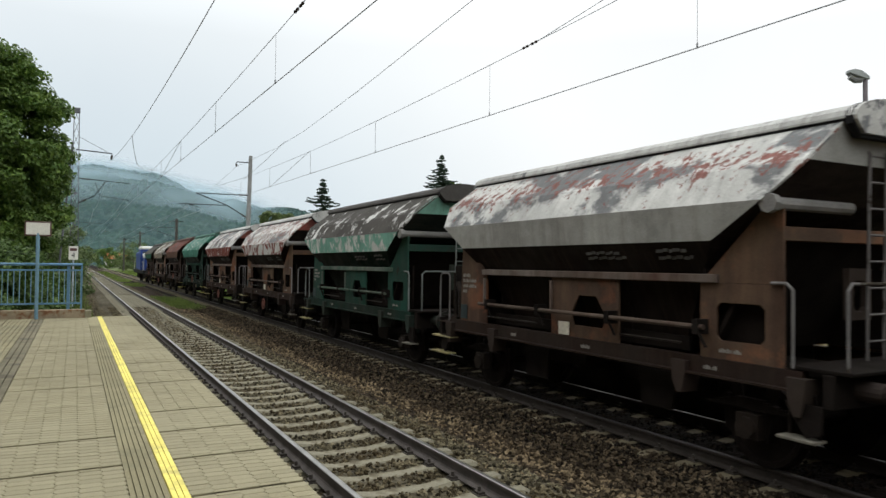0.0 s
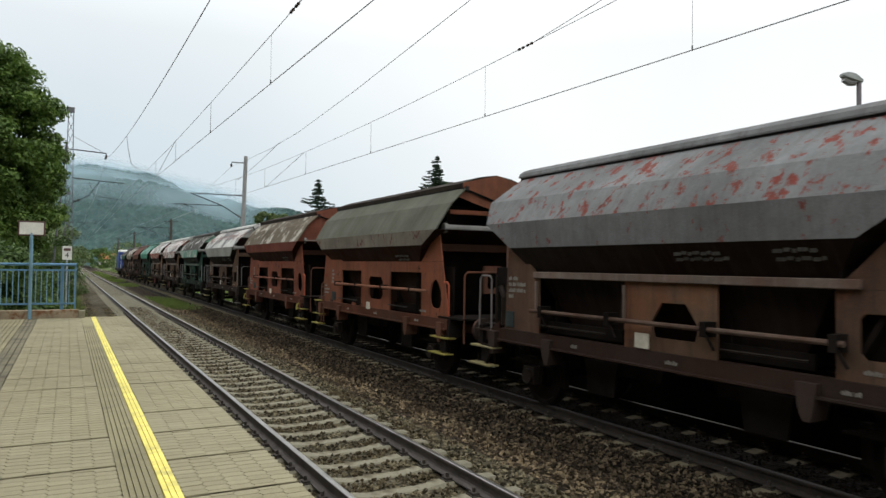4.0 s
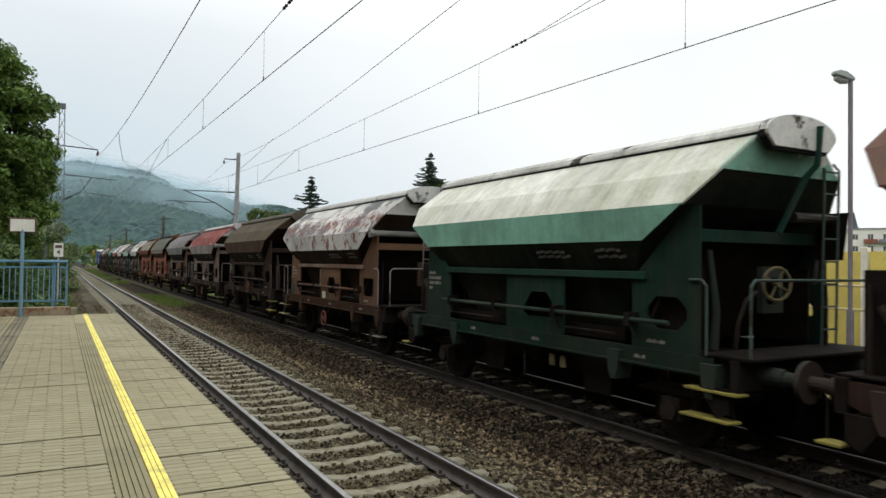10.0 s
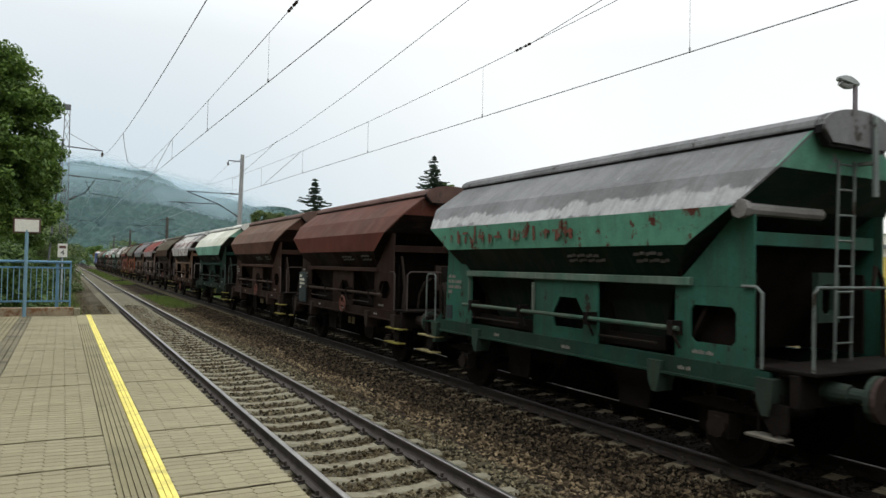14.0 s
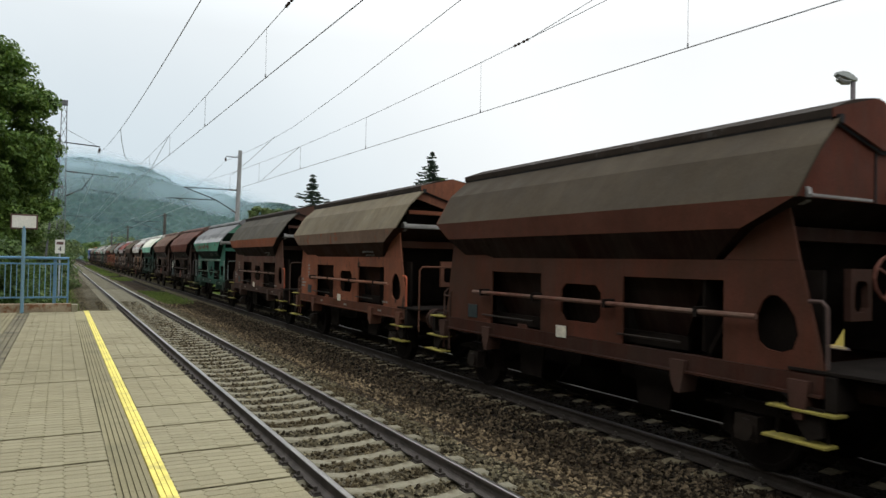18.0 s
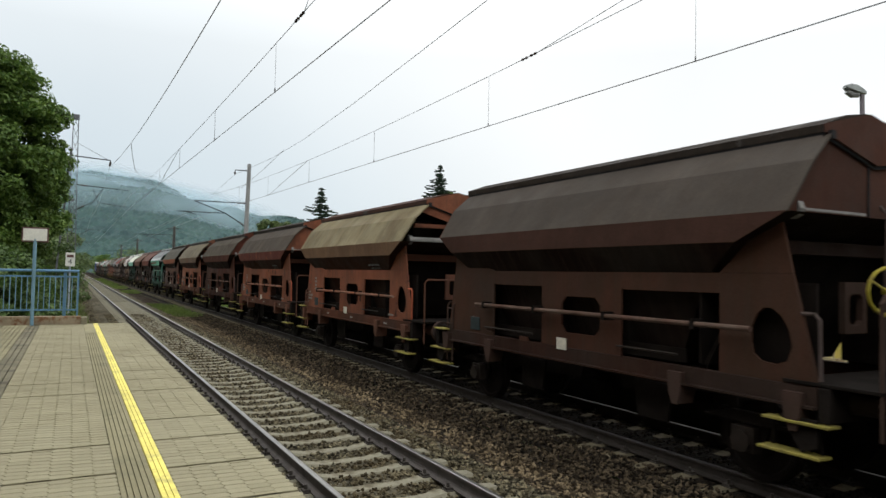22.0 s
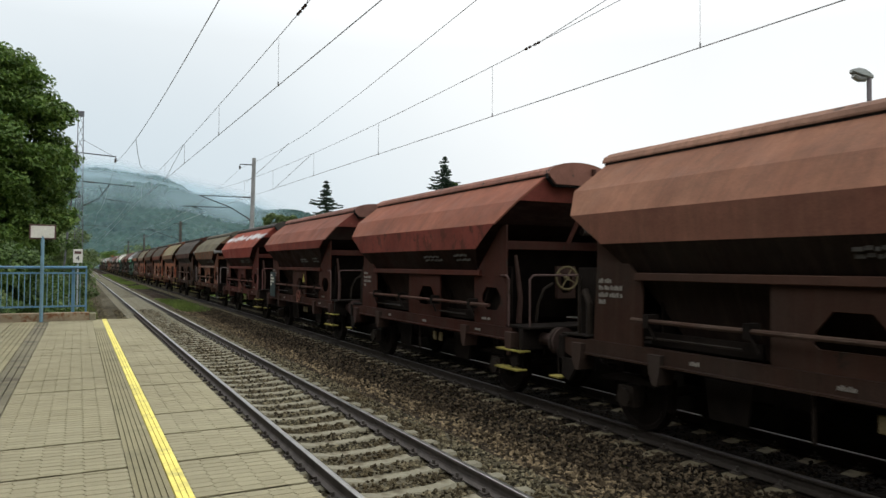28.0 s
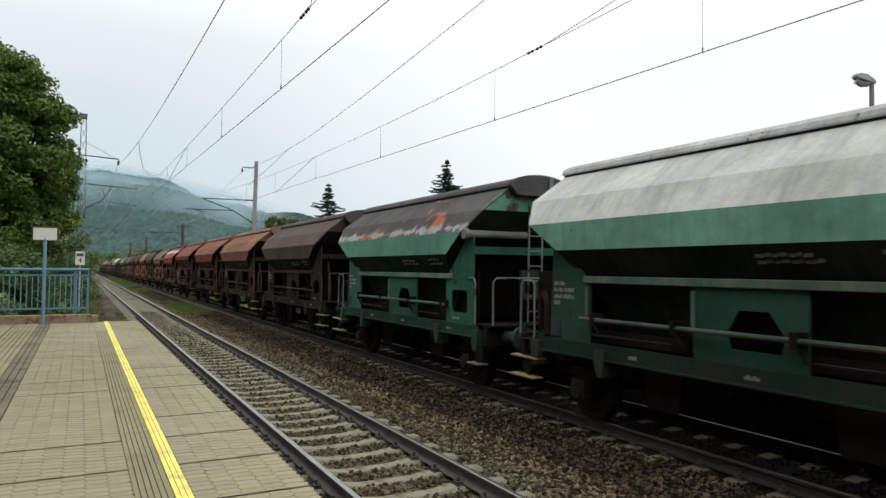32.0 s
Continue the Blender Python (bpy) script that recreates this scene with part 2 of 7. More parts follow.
M["fence_bar"] = surface("fence_bar", (0.085, 0.085, 0.075), 2, 0.25, 0.6)
M["bird"] = surface("bird_sticker", (0.02, 0.02, 0.02), 2, 0.1, 0.5)
# dark, so that the unseen wall throws little light back
M["dark_brick"] = surface("sky_block_brick", (0.10, 0.07, 0.05), 1.5, 0.3, 0.9, grain=20)
M["render"] = surface("house_plaster", (0.62, 0.61, 0.56), 0.4, 0.08, 0.9, grain=12)
M["glassy"] = surface("window_pane", (0.06, 0.07, 0.08), 0.5, 0.3, 0.15, spec=0.6)
M["balcony"] = surface("balcony_red", (0.20, 0.075, 0.055), 1, 0.2, 0.7)
M["balcony_dark"] = surface("balcony_grey", (0.16, 0.17, 0.18), 1, 0.2, 0.7)
M["tiles_red"] = surface("roof_tiles", (0.42, 0.13, 0.06), 1, 0.2, 0.8)
M["slate"] = surface("spire_slate", (0.06, 0.075, 0.09), 1, 0.2, 0.7)
M["lamp_head"] = surface("lamp_shell", (0.22, 0.24, 0.23), 4, 0.15, 0.5)
M["lamp_glass"] = surface("lamp_cover", (0.25, 0.26, 0.25), 4, 0.1, 0.25)
M["lamp_pole"] = surface("lamp_pole", (0.17, 0.155, 0.165), 3, 0.2, 0.6)
M["loco_blue"] = surface("loco_blue", (0.02, 0.045, 0.17), 1, 0.2, 0.45)
M["loco_white"] = surface("loco_white", (0.62, 0.62, 0.6), 1, 0.1, 0.5)
M["loco_red"] = surface("loco_red", (0.5, 0.08, 0.03), 1, 0.1, 0.5)


# ---------------------------------------------------------------- mesh helpers
def box(bm, x0, x1, y0, y1, z0, z1):
    v = [bm.verts.new(c) for c in ((x0, y0, z0), (x1, y0, z0), (x1, y1, z0), (x0, y1, z0), (x0, y0, z1), (x1, y0, z1), (x1, y1, z1), (x0, y1, z1))]
    for f in ((3, 2, 1, 0), (4, 5, 6, 7), (0, 1, 5, 4), (1, 2, 6, 5), (2, 3, 7, 6), (3, 0, 4, 7)):
        bm.faces.new([v[i] for i in f])
    return v


def bbox(x0, x1, y0, y1, z0, z1, bevel=0.0):
    """A new bmesh with one block, its edges broken."""
    bm = bmesh.new()
    box(bm, x0, x1, y0, y1, z0, z1)
    if bevel:
        bmesh.ops.bevel(bm, geom=bm.edges[:], offset=bevel, segments=1, affect="EDGES")
    return bm


def tube(bm, pts, r, n=8, r2=None, cap=True):
    """A round bar along points."""
    pts = [Vector(q) for q in pts]
    rings = []
    for i, q in enumerate(pts):
        d = (pts[min(i + 1, len(pts) - 1)] - pts[max(i - 1, 0)]).normalized()
        a = d.orthogonal().normalized() if not rings else (ref - d * ref.dot(d)).normalized()
        ref = a
        b = d.cross(a)
        rr = r if r2 is None else r + (r2 - r) * i / (len(pts) - 1)
        rings.append([bm.verts.new(q + (a * math.cos(k * 2 * math.pi / n) + b * math.sin(k * 2 * math.pi / n)) * rr) for k in range(n)])
    for u, w in zip(rings, rings[1:]):
        for k in range(n):
            bm.faces.new((u[k], u[(k + 1) % n], w[(k + 1) % n], w[k]))
    if cap:
        bm.faces.new(rings[0][::-1])
        bm.faces.new(rings[-1])
    return bm


def ringplate(bm, outer, inner, x0, x1):
    """A plate in the y-z plane, between x0 and x1, with one opening; both outlines have the same number of points."""
    n = len(outer)
    vo0, vo1 = [bm.verts.new((x0, *q)) for q in outer], [bm.verts.new((x1, *q)) for q in outer]
    vi0, vi1 = [bm.verts.new((x0, *q)) for q in inner], [bm.verts.new((x1, *q)) for q in inner]
    for i in range(n):
        j = (i + 1) % n
        bm.faces.new((vo0[i], vo0[j], vi0[j], vi0[i]))
        bm.faces.new((vo1[i], vi1[i], vi1[j], vo1[j]))
        bm.faces.new((vo0[i], vo1[i], vo1[j], vo0[j]))
        bm.faces.new((vi0[i], vi0[j], vi1[j], vi1[i]))


def plate(bm, outer, x0, x1):
    """A solid plate in the y-z plane."""
    a, b = [bm.verts.new((x0, *q)) for q in outer], [bm.verts.new((x1, *q)) for q in outer]
    bm.faces.new(a)
    bm.faces.new(b[::-1])
    n = len(outer)
    for i in range(n):
        j = (i + 1) % n
        bm.faces.new((a[i], b[i], b[j], a[j]))


def mesh_of(name, bm, material, smooth=False):
    bmesh.ops.recalc_face_normals(bm, faces=bm.faces[:])
    me = bpy.data.meshes.new(name)
    bm.to_mesh(me)
    bm.free()
    if smooth:
        me.shade_smooth()
    me.materials.append(M[material] if isinstance(material, str) else material)
    return me


def part(name, bm, material, parent, label="", smooth=False):
    """One mesh object under a thing or a part."""
    ob = new(name, mesh_of(name, bm, material, smooth))
    ob.parent = parent
    if label:
        tagged(ob, label)
    return ob


def thing(name, label, category, group="", at=None, kind=""):
    ob = new(name)
    ob.empty_display_size = 0.2
    if at is not None:
        ob.matrix_world = at
    return tagged(ob, label, category, group, kind)


def soup(name, verts, faces, material):
    me = bpy.data.meshes.new(name)
    me.from_pydata(verts, [], faces)
    me.materials.append(M[material] if isinstance(material, str) else material)
    return me

# ---------------------------------------------------------------- ground, tracks, platform
rng = np.random.default_rng(7)


def grid_mesh(name, xs, ys, height, material):
    xs, ys = np.asarray(xs, float), np.asarray(ys, float)
    gx, gy = np.meshgrid(xs, ys)
    gz = height(gx, gy)
    nx = len(xs)
    verts = np.stack([gx, gy, gz], -1).reshape(-1, 3)
    idx = np.arange(len(ys) * nx).reshape(len(ys), nx)
    faces = np.stack([idx[:-1, :-1], idx[:-1, 1:], idx[1:, 1:], idx[1:, :-1]], -1).reshape(-1, 4)
    return soup(name, verts.tolist(), faces.tolist(), material)


def ground_z(x, y):
    """Flat by the tracks, a slight embankment on the left, rising meadows far off."""
    z = np.full_like(x, -0.62)
    z = z - 0.9 * np.clip((-x - 4.5) / 6, 0, 1) * np.clip((y - 24.5) / 3, 0, 1)
    return z


span = np.concatenate([[-3500, -1200, -400, -150, -60], np.arange(-30, 31, 1.5), [60, 150, 400, 1200, 3500]])
along = np.concatenate([[-3500, -1000, -300, -100], np.arange(-40, 101, 2.0), np.arange(110, 400, 15), [450, 600, 1000, 2000, 3500]])
ground = tagged(new("ground", grid_mesh("ground", span, along, ground_z, "meadow")), "rough green meadow ground reaching to the hills", "ground", kind="structure")


def strip(name, prof, y0, y1, material, label, steps=1, category="track bed"):
    """A long bed of one cross-section."""
    bm = bmesh.new()
    ys = np.linspace(y0, y1, steps + 1)
    rows = [[bm.verts.new((x, y, z)) for x, z in prof] for y in ys]
    for a, b in zip(rows, rows[1:]):
        for i in range(len(prof) - 1):
            bm.faces.new((a[i], a[i + 1], b[i + 1], b[i]))
    ob = new(name, mesh_of(name, bm, material))
    return tagged(ob, label, category, kind="structure")


strip("track_bed_near", [(-2.6, -0.66), (-1.9, -0.30), (-1.35, -0.222), (1.35, -0.222), (1.75, -0.25)], -300, 900, "bed_grey", "grey crushed-stone ballast under the near track", 60)
strip("track_bed_middle", [(1.75, -0.25), (2.1, -0.31), (2.6, -0.33), (3.1, -0.32)], -300, 900, "bed_brown", "rusty brown ballast between the two tracks", 60)
strip("track_bed_far", [(3.1, -0.30), (3.5, -0.245), (FAR + 1.35, -0.238), (FAR + 1.7, -0.33)], -300, 900, "bed_dark", "dark oily ballast under the far track, darkened further for the train's shade", 60)


def rails(name, axis, z, worn, label):
    """Two flat-bottomed rails of one track, with their bright heads."""
    prof = [(-0.075, -0.17), (0.075, -0.17), (0.075, -0.158), (0.022, -0.142), (0.010, -0.125), (0.010, -0.045), (0.034, -0.036), (0.034, -0.010)]
    prof = prof + [(-0.034, -0.010), (-0.034, -0.036), (-0.010, -0.045), (-0.010, -0.125), (-0.022, -0.142), (-0.075, -0.158)]
    head = [(-0.034, -0.010), (0.034, -0.010), (0.031, -0.003), (0.022, 0.0), (-0.022, 0.0), (-0.031, -0.003)]
    track = tagged(thing(name, label, "track"), kind="structure")
    for s in (-0.753, 0.753):
        for nm, pr, mat in (("rail", prof, "rail_dark" if axis else "rail_web"), ("rail_head", head, worn)):
            bm = bmesh.new()
            a = [bm.verts.new((axis + s + x, -300, z + h)) for x, h in pr]
            b = [bm.verts.new((axis + s + x, 900, z + h)) for x, h in pr]
            for i in range(len(pr)):
                j = (i + 1) % len(pr)
                bm.faces.new((a[i], a[j], b[j], b[i]))
            bm.faces.new(a)
            bm.faces.new(b)
            part(nm, bm, mat, track)
        # steel strip on one rail only, laid where the sky glint runs
        if axis and s > 0:
            part("worn_strip", bbox(axis + s - 0.014, axis + s + 0.006, -300, 900, z + 0.0005, z + 0.0025), "rail_head", track, "bright worn strip that carries the sky glint")
    return track


track_near = rails("track_near", 0.0, 0.0, "rail_head", "near railway track with steel rails on concrete sleepers")
track_far = rails("track_far", FAR, FAR_Z, "rail_worn", "far railway track with rusty rails on dark sleepers")


def sleeper_bm():
    """A prestressed sleeper: thick under the rails, thinner in the middle, bevelled top."""
    bm = bmesh.new()
    prof = [(-1.26, -0.185), (-1.0, -0.172), (-0.55, -0.172), (-0.32, -0.205), (0.32, -0.205), (0.55, -0.172), (1.0, -0.172), (1.26, -0.185)]
    rows = []
    for x, top in prof:
        rows.append([bm.verts.new((x, y, z)) for y, z in ((-0.145, -0.40), (0.145, -0.40), (0.122, top - 0.045), (0.085, top), (-0.085, top), (-0.122, top - 0.045))])
    for a, b in zip(rows, rows[1:]):
        for i in range(6):
            bm.faces.new((a[i], b[i], b[(i + 1) % 6], a[(i + 1) % 6]))
    bm.faces.new(rows[0])
    bm.faces.new(rows[-1][::-1])
    return bm


def clip_bm():
    """Rail fastenings of one sleeper: ribbed plates, clips and bolts on both sides of both rails."""
    bm = bmesh.new()
    for s in (-0.753, 0.753):
        box(bm, s - 0.17, s + 0.17, -0.075, 0.075, -0.172, -0.160)
        for q in (-0.115, 0.115):
            box(bm, s + q - 0.04, s + q + 0.04, -0.055, 0.055, -0.162, -0.135)
            tube(bm, [(s + q, 0, -0.14), (s + q, 0, -0.085)], 0.02, 6)
    return bm


sl_mesh = {"n": mesh_of("sleeper", sleeper_bm(), "sleeper"), "f": mesh_of("sleeper_far", sleeper_bm(), "sleeper_dark")}
cl_mesh = mesh_of("fastening", clip_bm(), "clip")
SL0 = 7.074
for key, axis, track, low in (("n", 0.0, track_near, 0.0), ("f", FAR, track_far, FAR_Z)):
    for i in range(-14, 84):
        ob = new("sleeper", sl_mesh[key])
        ob.parent = track
        ob.matrix_basis = pose(axis + 0.012 * math.sin(i * 2.3), SL0 + 0.6 * i + 0.01 * math.sin(i * 5.1), low, 0, 0, 0.5 * math.sin(i * 3.7))
        if i < 50:
            oc = new("fastening", cl_mesh)
            oc.parent = track
            oc.matrix_basis = pose(axis, SL0 + 0.6 * i, low)

# sleepers past these, and behind the camera, in one mesh a track
for key, axis, track, mt in (("n", 0.0, track_near, "sleeper"), ("f", FAR, track_far, "sleeper_dark")):
    bm = bmesh.new()
    for i in list(range(-120, -14)) + list(range(84, 420)):
        y = SL0 + 0.6 * i
        box(bm, axis - 1.26, axis + 1.26, y - 0.12, y + 0.12, -0.35, -0.18)
    tagged(part("far_sleepers", bm, mt, track), kind="stuff")


def rocks(name, count, xr, yr, zf, size, material, label, keep=None):
    """Loose crushed stones, one mesh; each is a distorted octahedron."""
    x = rng.uniform(*xr, count)
    y = yr[0] + (yr[1] - yr[0]) * rng.random(count) ** 1.5
    if keep is not None:
        k = keep(x, y)
        x, y = x[k], y[k]
    n = len(x)
    base = np.array([(1, 0, 0), (-1, 0, 0), (0, 1, 0), (0, -1, 0), (0, 0, 1), (0, 0, -1)], float)
    r = size * rng.uniform(0.55, 1.35, (n, 1, 1)) * rng.uniform(0.6, 1.3, (n, 6, 1))
    v = base[None] * r + rng.normal(0, size * 0.22, (n, 6, 3))
    a, b = rng.uniform(0, 6.3, n), rng.uniform(-0.7, 0.7, n)
    ca, sa, cb, sb = np.cos(a)[:, None], np.sin(a)[:, None], np.cos(b)[:, None], np.sin(b)[:, None]
    vx, vy, vz = v[..., 0] * ca - v[..., 1] * sa, v[..., 0] * sa + v[..., 1] * ca, v[..., 2]
    vx, vz = vx * cb - vz * sb, vx * sb + vz * cb
    out = np.stack([vx + x[:, None], vy + y[:, None], vz * 0.8 + zf(x, y)[:, None]], -1).reshape(-1, 3)
    tri = np.array([(0, 2, 4), (2, 1, 4), (1, 3, 4), (3, 0, 4), (2, 0, 5), (1, 2, 5), (3, 1, 5), (0, 3, 5)])
    faces = (tri[None] + (np.arange(n) * 6)[:, None, None]).reshape(-1, 3)
    return tagged(new(name, soup(name, out.tolist(), faces.tolist(), material)), label, "ballast", kind="stuff")


def off_sleepers(axis):
    def keep(x, y):
        ph = np.abs((y - SL0 + 0.3) % 0.6 - 0.3)
        on_rail = (np.abs(np.abs(x - axis) - 0.753) < 0.09)
        return ~((ph < 0.098) & (np.abs(x - axis) < 1.22)) & ~on_rail
    return keep


rocks("ballast_stones_near", 30000, (-1.62, 1.75), (3.5, 42), lambda x, y: -0.208 - 0.09 * np.clip(np.abs(x) - 1.3, 0, 1) + rng.normal(0, 0.008, len(x)), 0.030, "stones_grey", "loose grey crushed stone between the near sleepers", off_sleepers(0.0))
rocks("ballast_stones_middle", 15000, (1.3, 2.55), (4.5, 42), lambda x, y: -0.285 - 0.035 * np.cos((x - 2.4) * 2.6) + rng.normal(0, 0.012, len(x)), 0.036, "stones_brown", "loose rusty golden-brown ballast stones between the tracks")
rocks("ballast_stones_oily", 15000, (2.35, 3.72), (4.5, 42), lambda x, y: -0.285 - 0.035 * np.cos((x - 2.4) * 2.6) + 0.035 * np.clip(x - 3.0, 0, 0.7) + rng.normal(0, 0.012, len(x)), 0.034, "stones_umber", "loose dark brown ballast stones beside the far track")
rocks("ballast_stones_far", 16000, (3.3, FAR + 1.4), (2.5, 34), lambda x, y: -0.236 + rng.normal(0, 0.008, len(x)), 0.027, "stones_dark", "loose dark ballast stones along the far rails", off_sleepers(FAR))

# ---- platform the camera stands on
platform = tagged(thing("platform", "concrete-paved station platform with a yellow safety line", "platform"), kind="structure")
P0, P1, PE = -9.0, 23.9, -1.651
part("platform_body", bbox(-9.0, PE - 0.012, P0, P1 - 0.01, -0.9, DECK - 0.062, 0.01), "black", platform)
part("edge_wall", bbox(PE - 0.12, PE, P0, P1, -0.8, DECK - 0.07, 0.01), "edge", platform)
# open joints across the paving come in pairs, about every 4.2 m
BANDS = [6.434 + 4.2 * k for k in range(-3, 5)]
JOINTS = sorted([b for b in BANDS] + [b + 1.08 for b in BANDS])
YL, GL = -2.626, -2.90


def slab_row(x0, x1, y0, y1, n, name="slab"):
    w = (x1 - x0) / n
    for i in range(n):
        part(name, bbox(x0 + w * i + 0.003, x0 + w * (i + 1) - 0.003, y0 + 0.006, y1 - 0.006, DECK - 0.06, DECK - rng.uniform(0, 0.002), 0.004), "deck", platform)


# end sill of the platform
slab_row(-9.0, PE, P1 - 0.30, P1, 4, "end_sill")
# yellow line, in ribbed blocks, and the grooved guiding strip
for k in range(66):
    y0 = P0 + 0.5 * k
    if y0 > P1 - 0.1:
        break
    bm = bmesh.new()
    for a, b in ((0.0, 0.036), (0.043, 0.078), (0.085, 0.121)):
        box(bm, YL + a, YL + b, y0 + 0.002, min(y0 + 0.498, P1), DECK - 0.06, DECK + 0.004)
    part("yellow_block", bm, "yellow_line", platform)
    if y0 < 20.2:
        bm = bmesh.new()
        for g in range(6):
            a = GL + 0.004 + g * 0.0445
            box(bm, a, a + 0.0365, y0 + 0.002, y0 + 0.498, DECK - 0.06, DECK + 0.002)
        part("guide_block", bm, "deck", platform)
    else:
        part("guide_slab", bbox(GL, YL - 0.004, y0 + 0.003, min(y0 + 0.497, P1 - 0.31), DECK - 0.06, DECK, 0.003), "deck", platform)
# drainage strip
for k in range(66):
    y0 = P0 + 0.5 * k
    if y0 > P1 - 0.35:
        break
    bm = bmesh.new()
    for g in range(9):
        a = -4.94 + g * 0.1
        if g == 6:
            part("grooved_slab", bm, "deck", platform)
            bm = bmesh.new()
        box(bm, a + 0.004, a + 0.090, y0 + 0.003, min(y0 + 0.497, P1 - 0.31), DECK - 0.06, DECK - (0.008 if g > 5 else 0.003))
    part("drain_grate", bm, "drain", platform)


def paver_outline(a, b, n):
    """An interlocking paver with pointed sides."""
    return [(-a, -b), (a, -b), (a + n, 0.0), (a, b), (-a, b), (-a - n, 0.0)]


def paver_field(x0, x1, name, more=()):
    """Pavers between the concrete bands; the nearest are parts, the rest one mesh."""
    cols = round((x1 - x0) / 0.17)
    pitch = (x1 - x0) / cols
    row, nose, gap = 0.112, 0.024, 0.0018
    half = (pitch - nose) / 2
    near_bm = bmesh.new()
    out = paver_outline(half - gap, row * 0.475 - gap * 0.5, nose)
    lo = [near_bm.verts.new((x, y, -0.05)) for x, y in out]
    hi = [near_bm.verts.new((x, y, -0.003)) for x, y in out]
    top = [near_bm.verts.new((x * 0.98, y * 0.975, 0)) for x, y in out]
    for i in range(6):
        j = (i + 1) % 6
        near_bm.faces.new((lo[i], lo[j], hi[j], hi[i]))
        near_bm.faces.new((hi[i], hi[j], top[j], top[i]))
    near_bm.faces.new(top)
    me = mesh_of("paver", near_bm, "paver")
    vs, fs = [], []
    made = 0
    cuts = [P0] + sorted(q for q in JOINTS + list(more) if P0 < q < P1 - 0.5) + [P1 - 0.31]
    for s0, s1 in zip(cuts, cuts[1:]):
        s0, s1 = s0 + 0.022, s1 - 0.022
        rows = max(1, round((s1 - s0) / row))
        step = (s1 - s0) / rows
        part("joint_fill", bbox(x0 + 0.002, x1 - 0.002, s0, s1, DECK - 0.061, DECK - 0.006), "joint", platform)
        for c in range(cols):
            for r in range(rows + c % 2):
                cx, cy, cz = x0 + pitch * (c + 0.5), s0 + step * (r + (0.0 if c % 2 else 0.5)), DECK - rng.uniform(0, 0.002)
                whole = not (c % 2 and r in (0, rows))
                if 5.2 < cy < 8.6 and made < 180 and cx > -4.1 and whole:
                    ob = new("paver", me)
                    ob.parent = platform
                    ob.matrix_basis = pose(cx, cy, cz, rng.uniform(-0.3, 0.3), rng.uniform(-0.3, 0.3))
                    made += 1
                else:
                    k = len(vs)
                    ring = [(min(max(cx + a, x0), x1), min(max(cy + b, s0), s1)) for a, b in out]
                    vs += [(a, b, DECK - 0.05) for a, b in ring] + [(cx + (a - cx) * 0.985, cy + (b - cy) * 0.98, cz) for a, b in ring]
                    fs += [tuple(range(k + 6, k + 12))] + [(k + i, k + (i + 1) % 6, k + 6 + (i + 1) % 6, k + 6 + i) for i in range(6)]
    ob = new(name, soup(name, vs, fs, "paver_field"))
    ob.parent = platform
    tagged(ob, kind="stuff")


# ---- second platform beyond the train, with its screen wall
BX = 11.0
far_platform = tagged(thing("far_platform", "low grey platform behind the train", "platform"), kind="structure")
part("far_platform_body", bbox(FAR + 1.66, 13.0, -60, 46, -0.9, 0.50, 0.02), "shade_wall", far_platform)
part("far_platform_edge", bbox(FAR + 1.62, FAR + 2.2, -60, 46, 0.504, 0.55, 0.02), "deck", far_platform)

# unseen plain wall, added behind the camera's platform to block low sky light
station = tagged(thing("wall_station", "plain dark unseen wall, added to block low sky light", "wall"), kind="structure")
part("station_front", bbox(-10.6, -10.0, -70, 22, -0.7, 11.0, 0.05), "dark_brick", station)

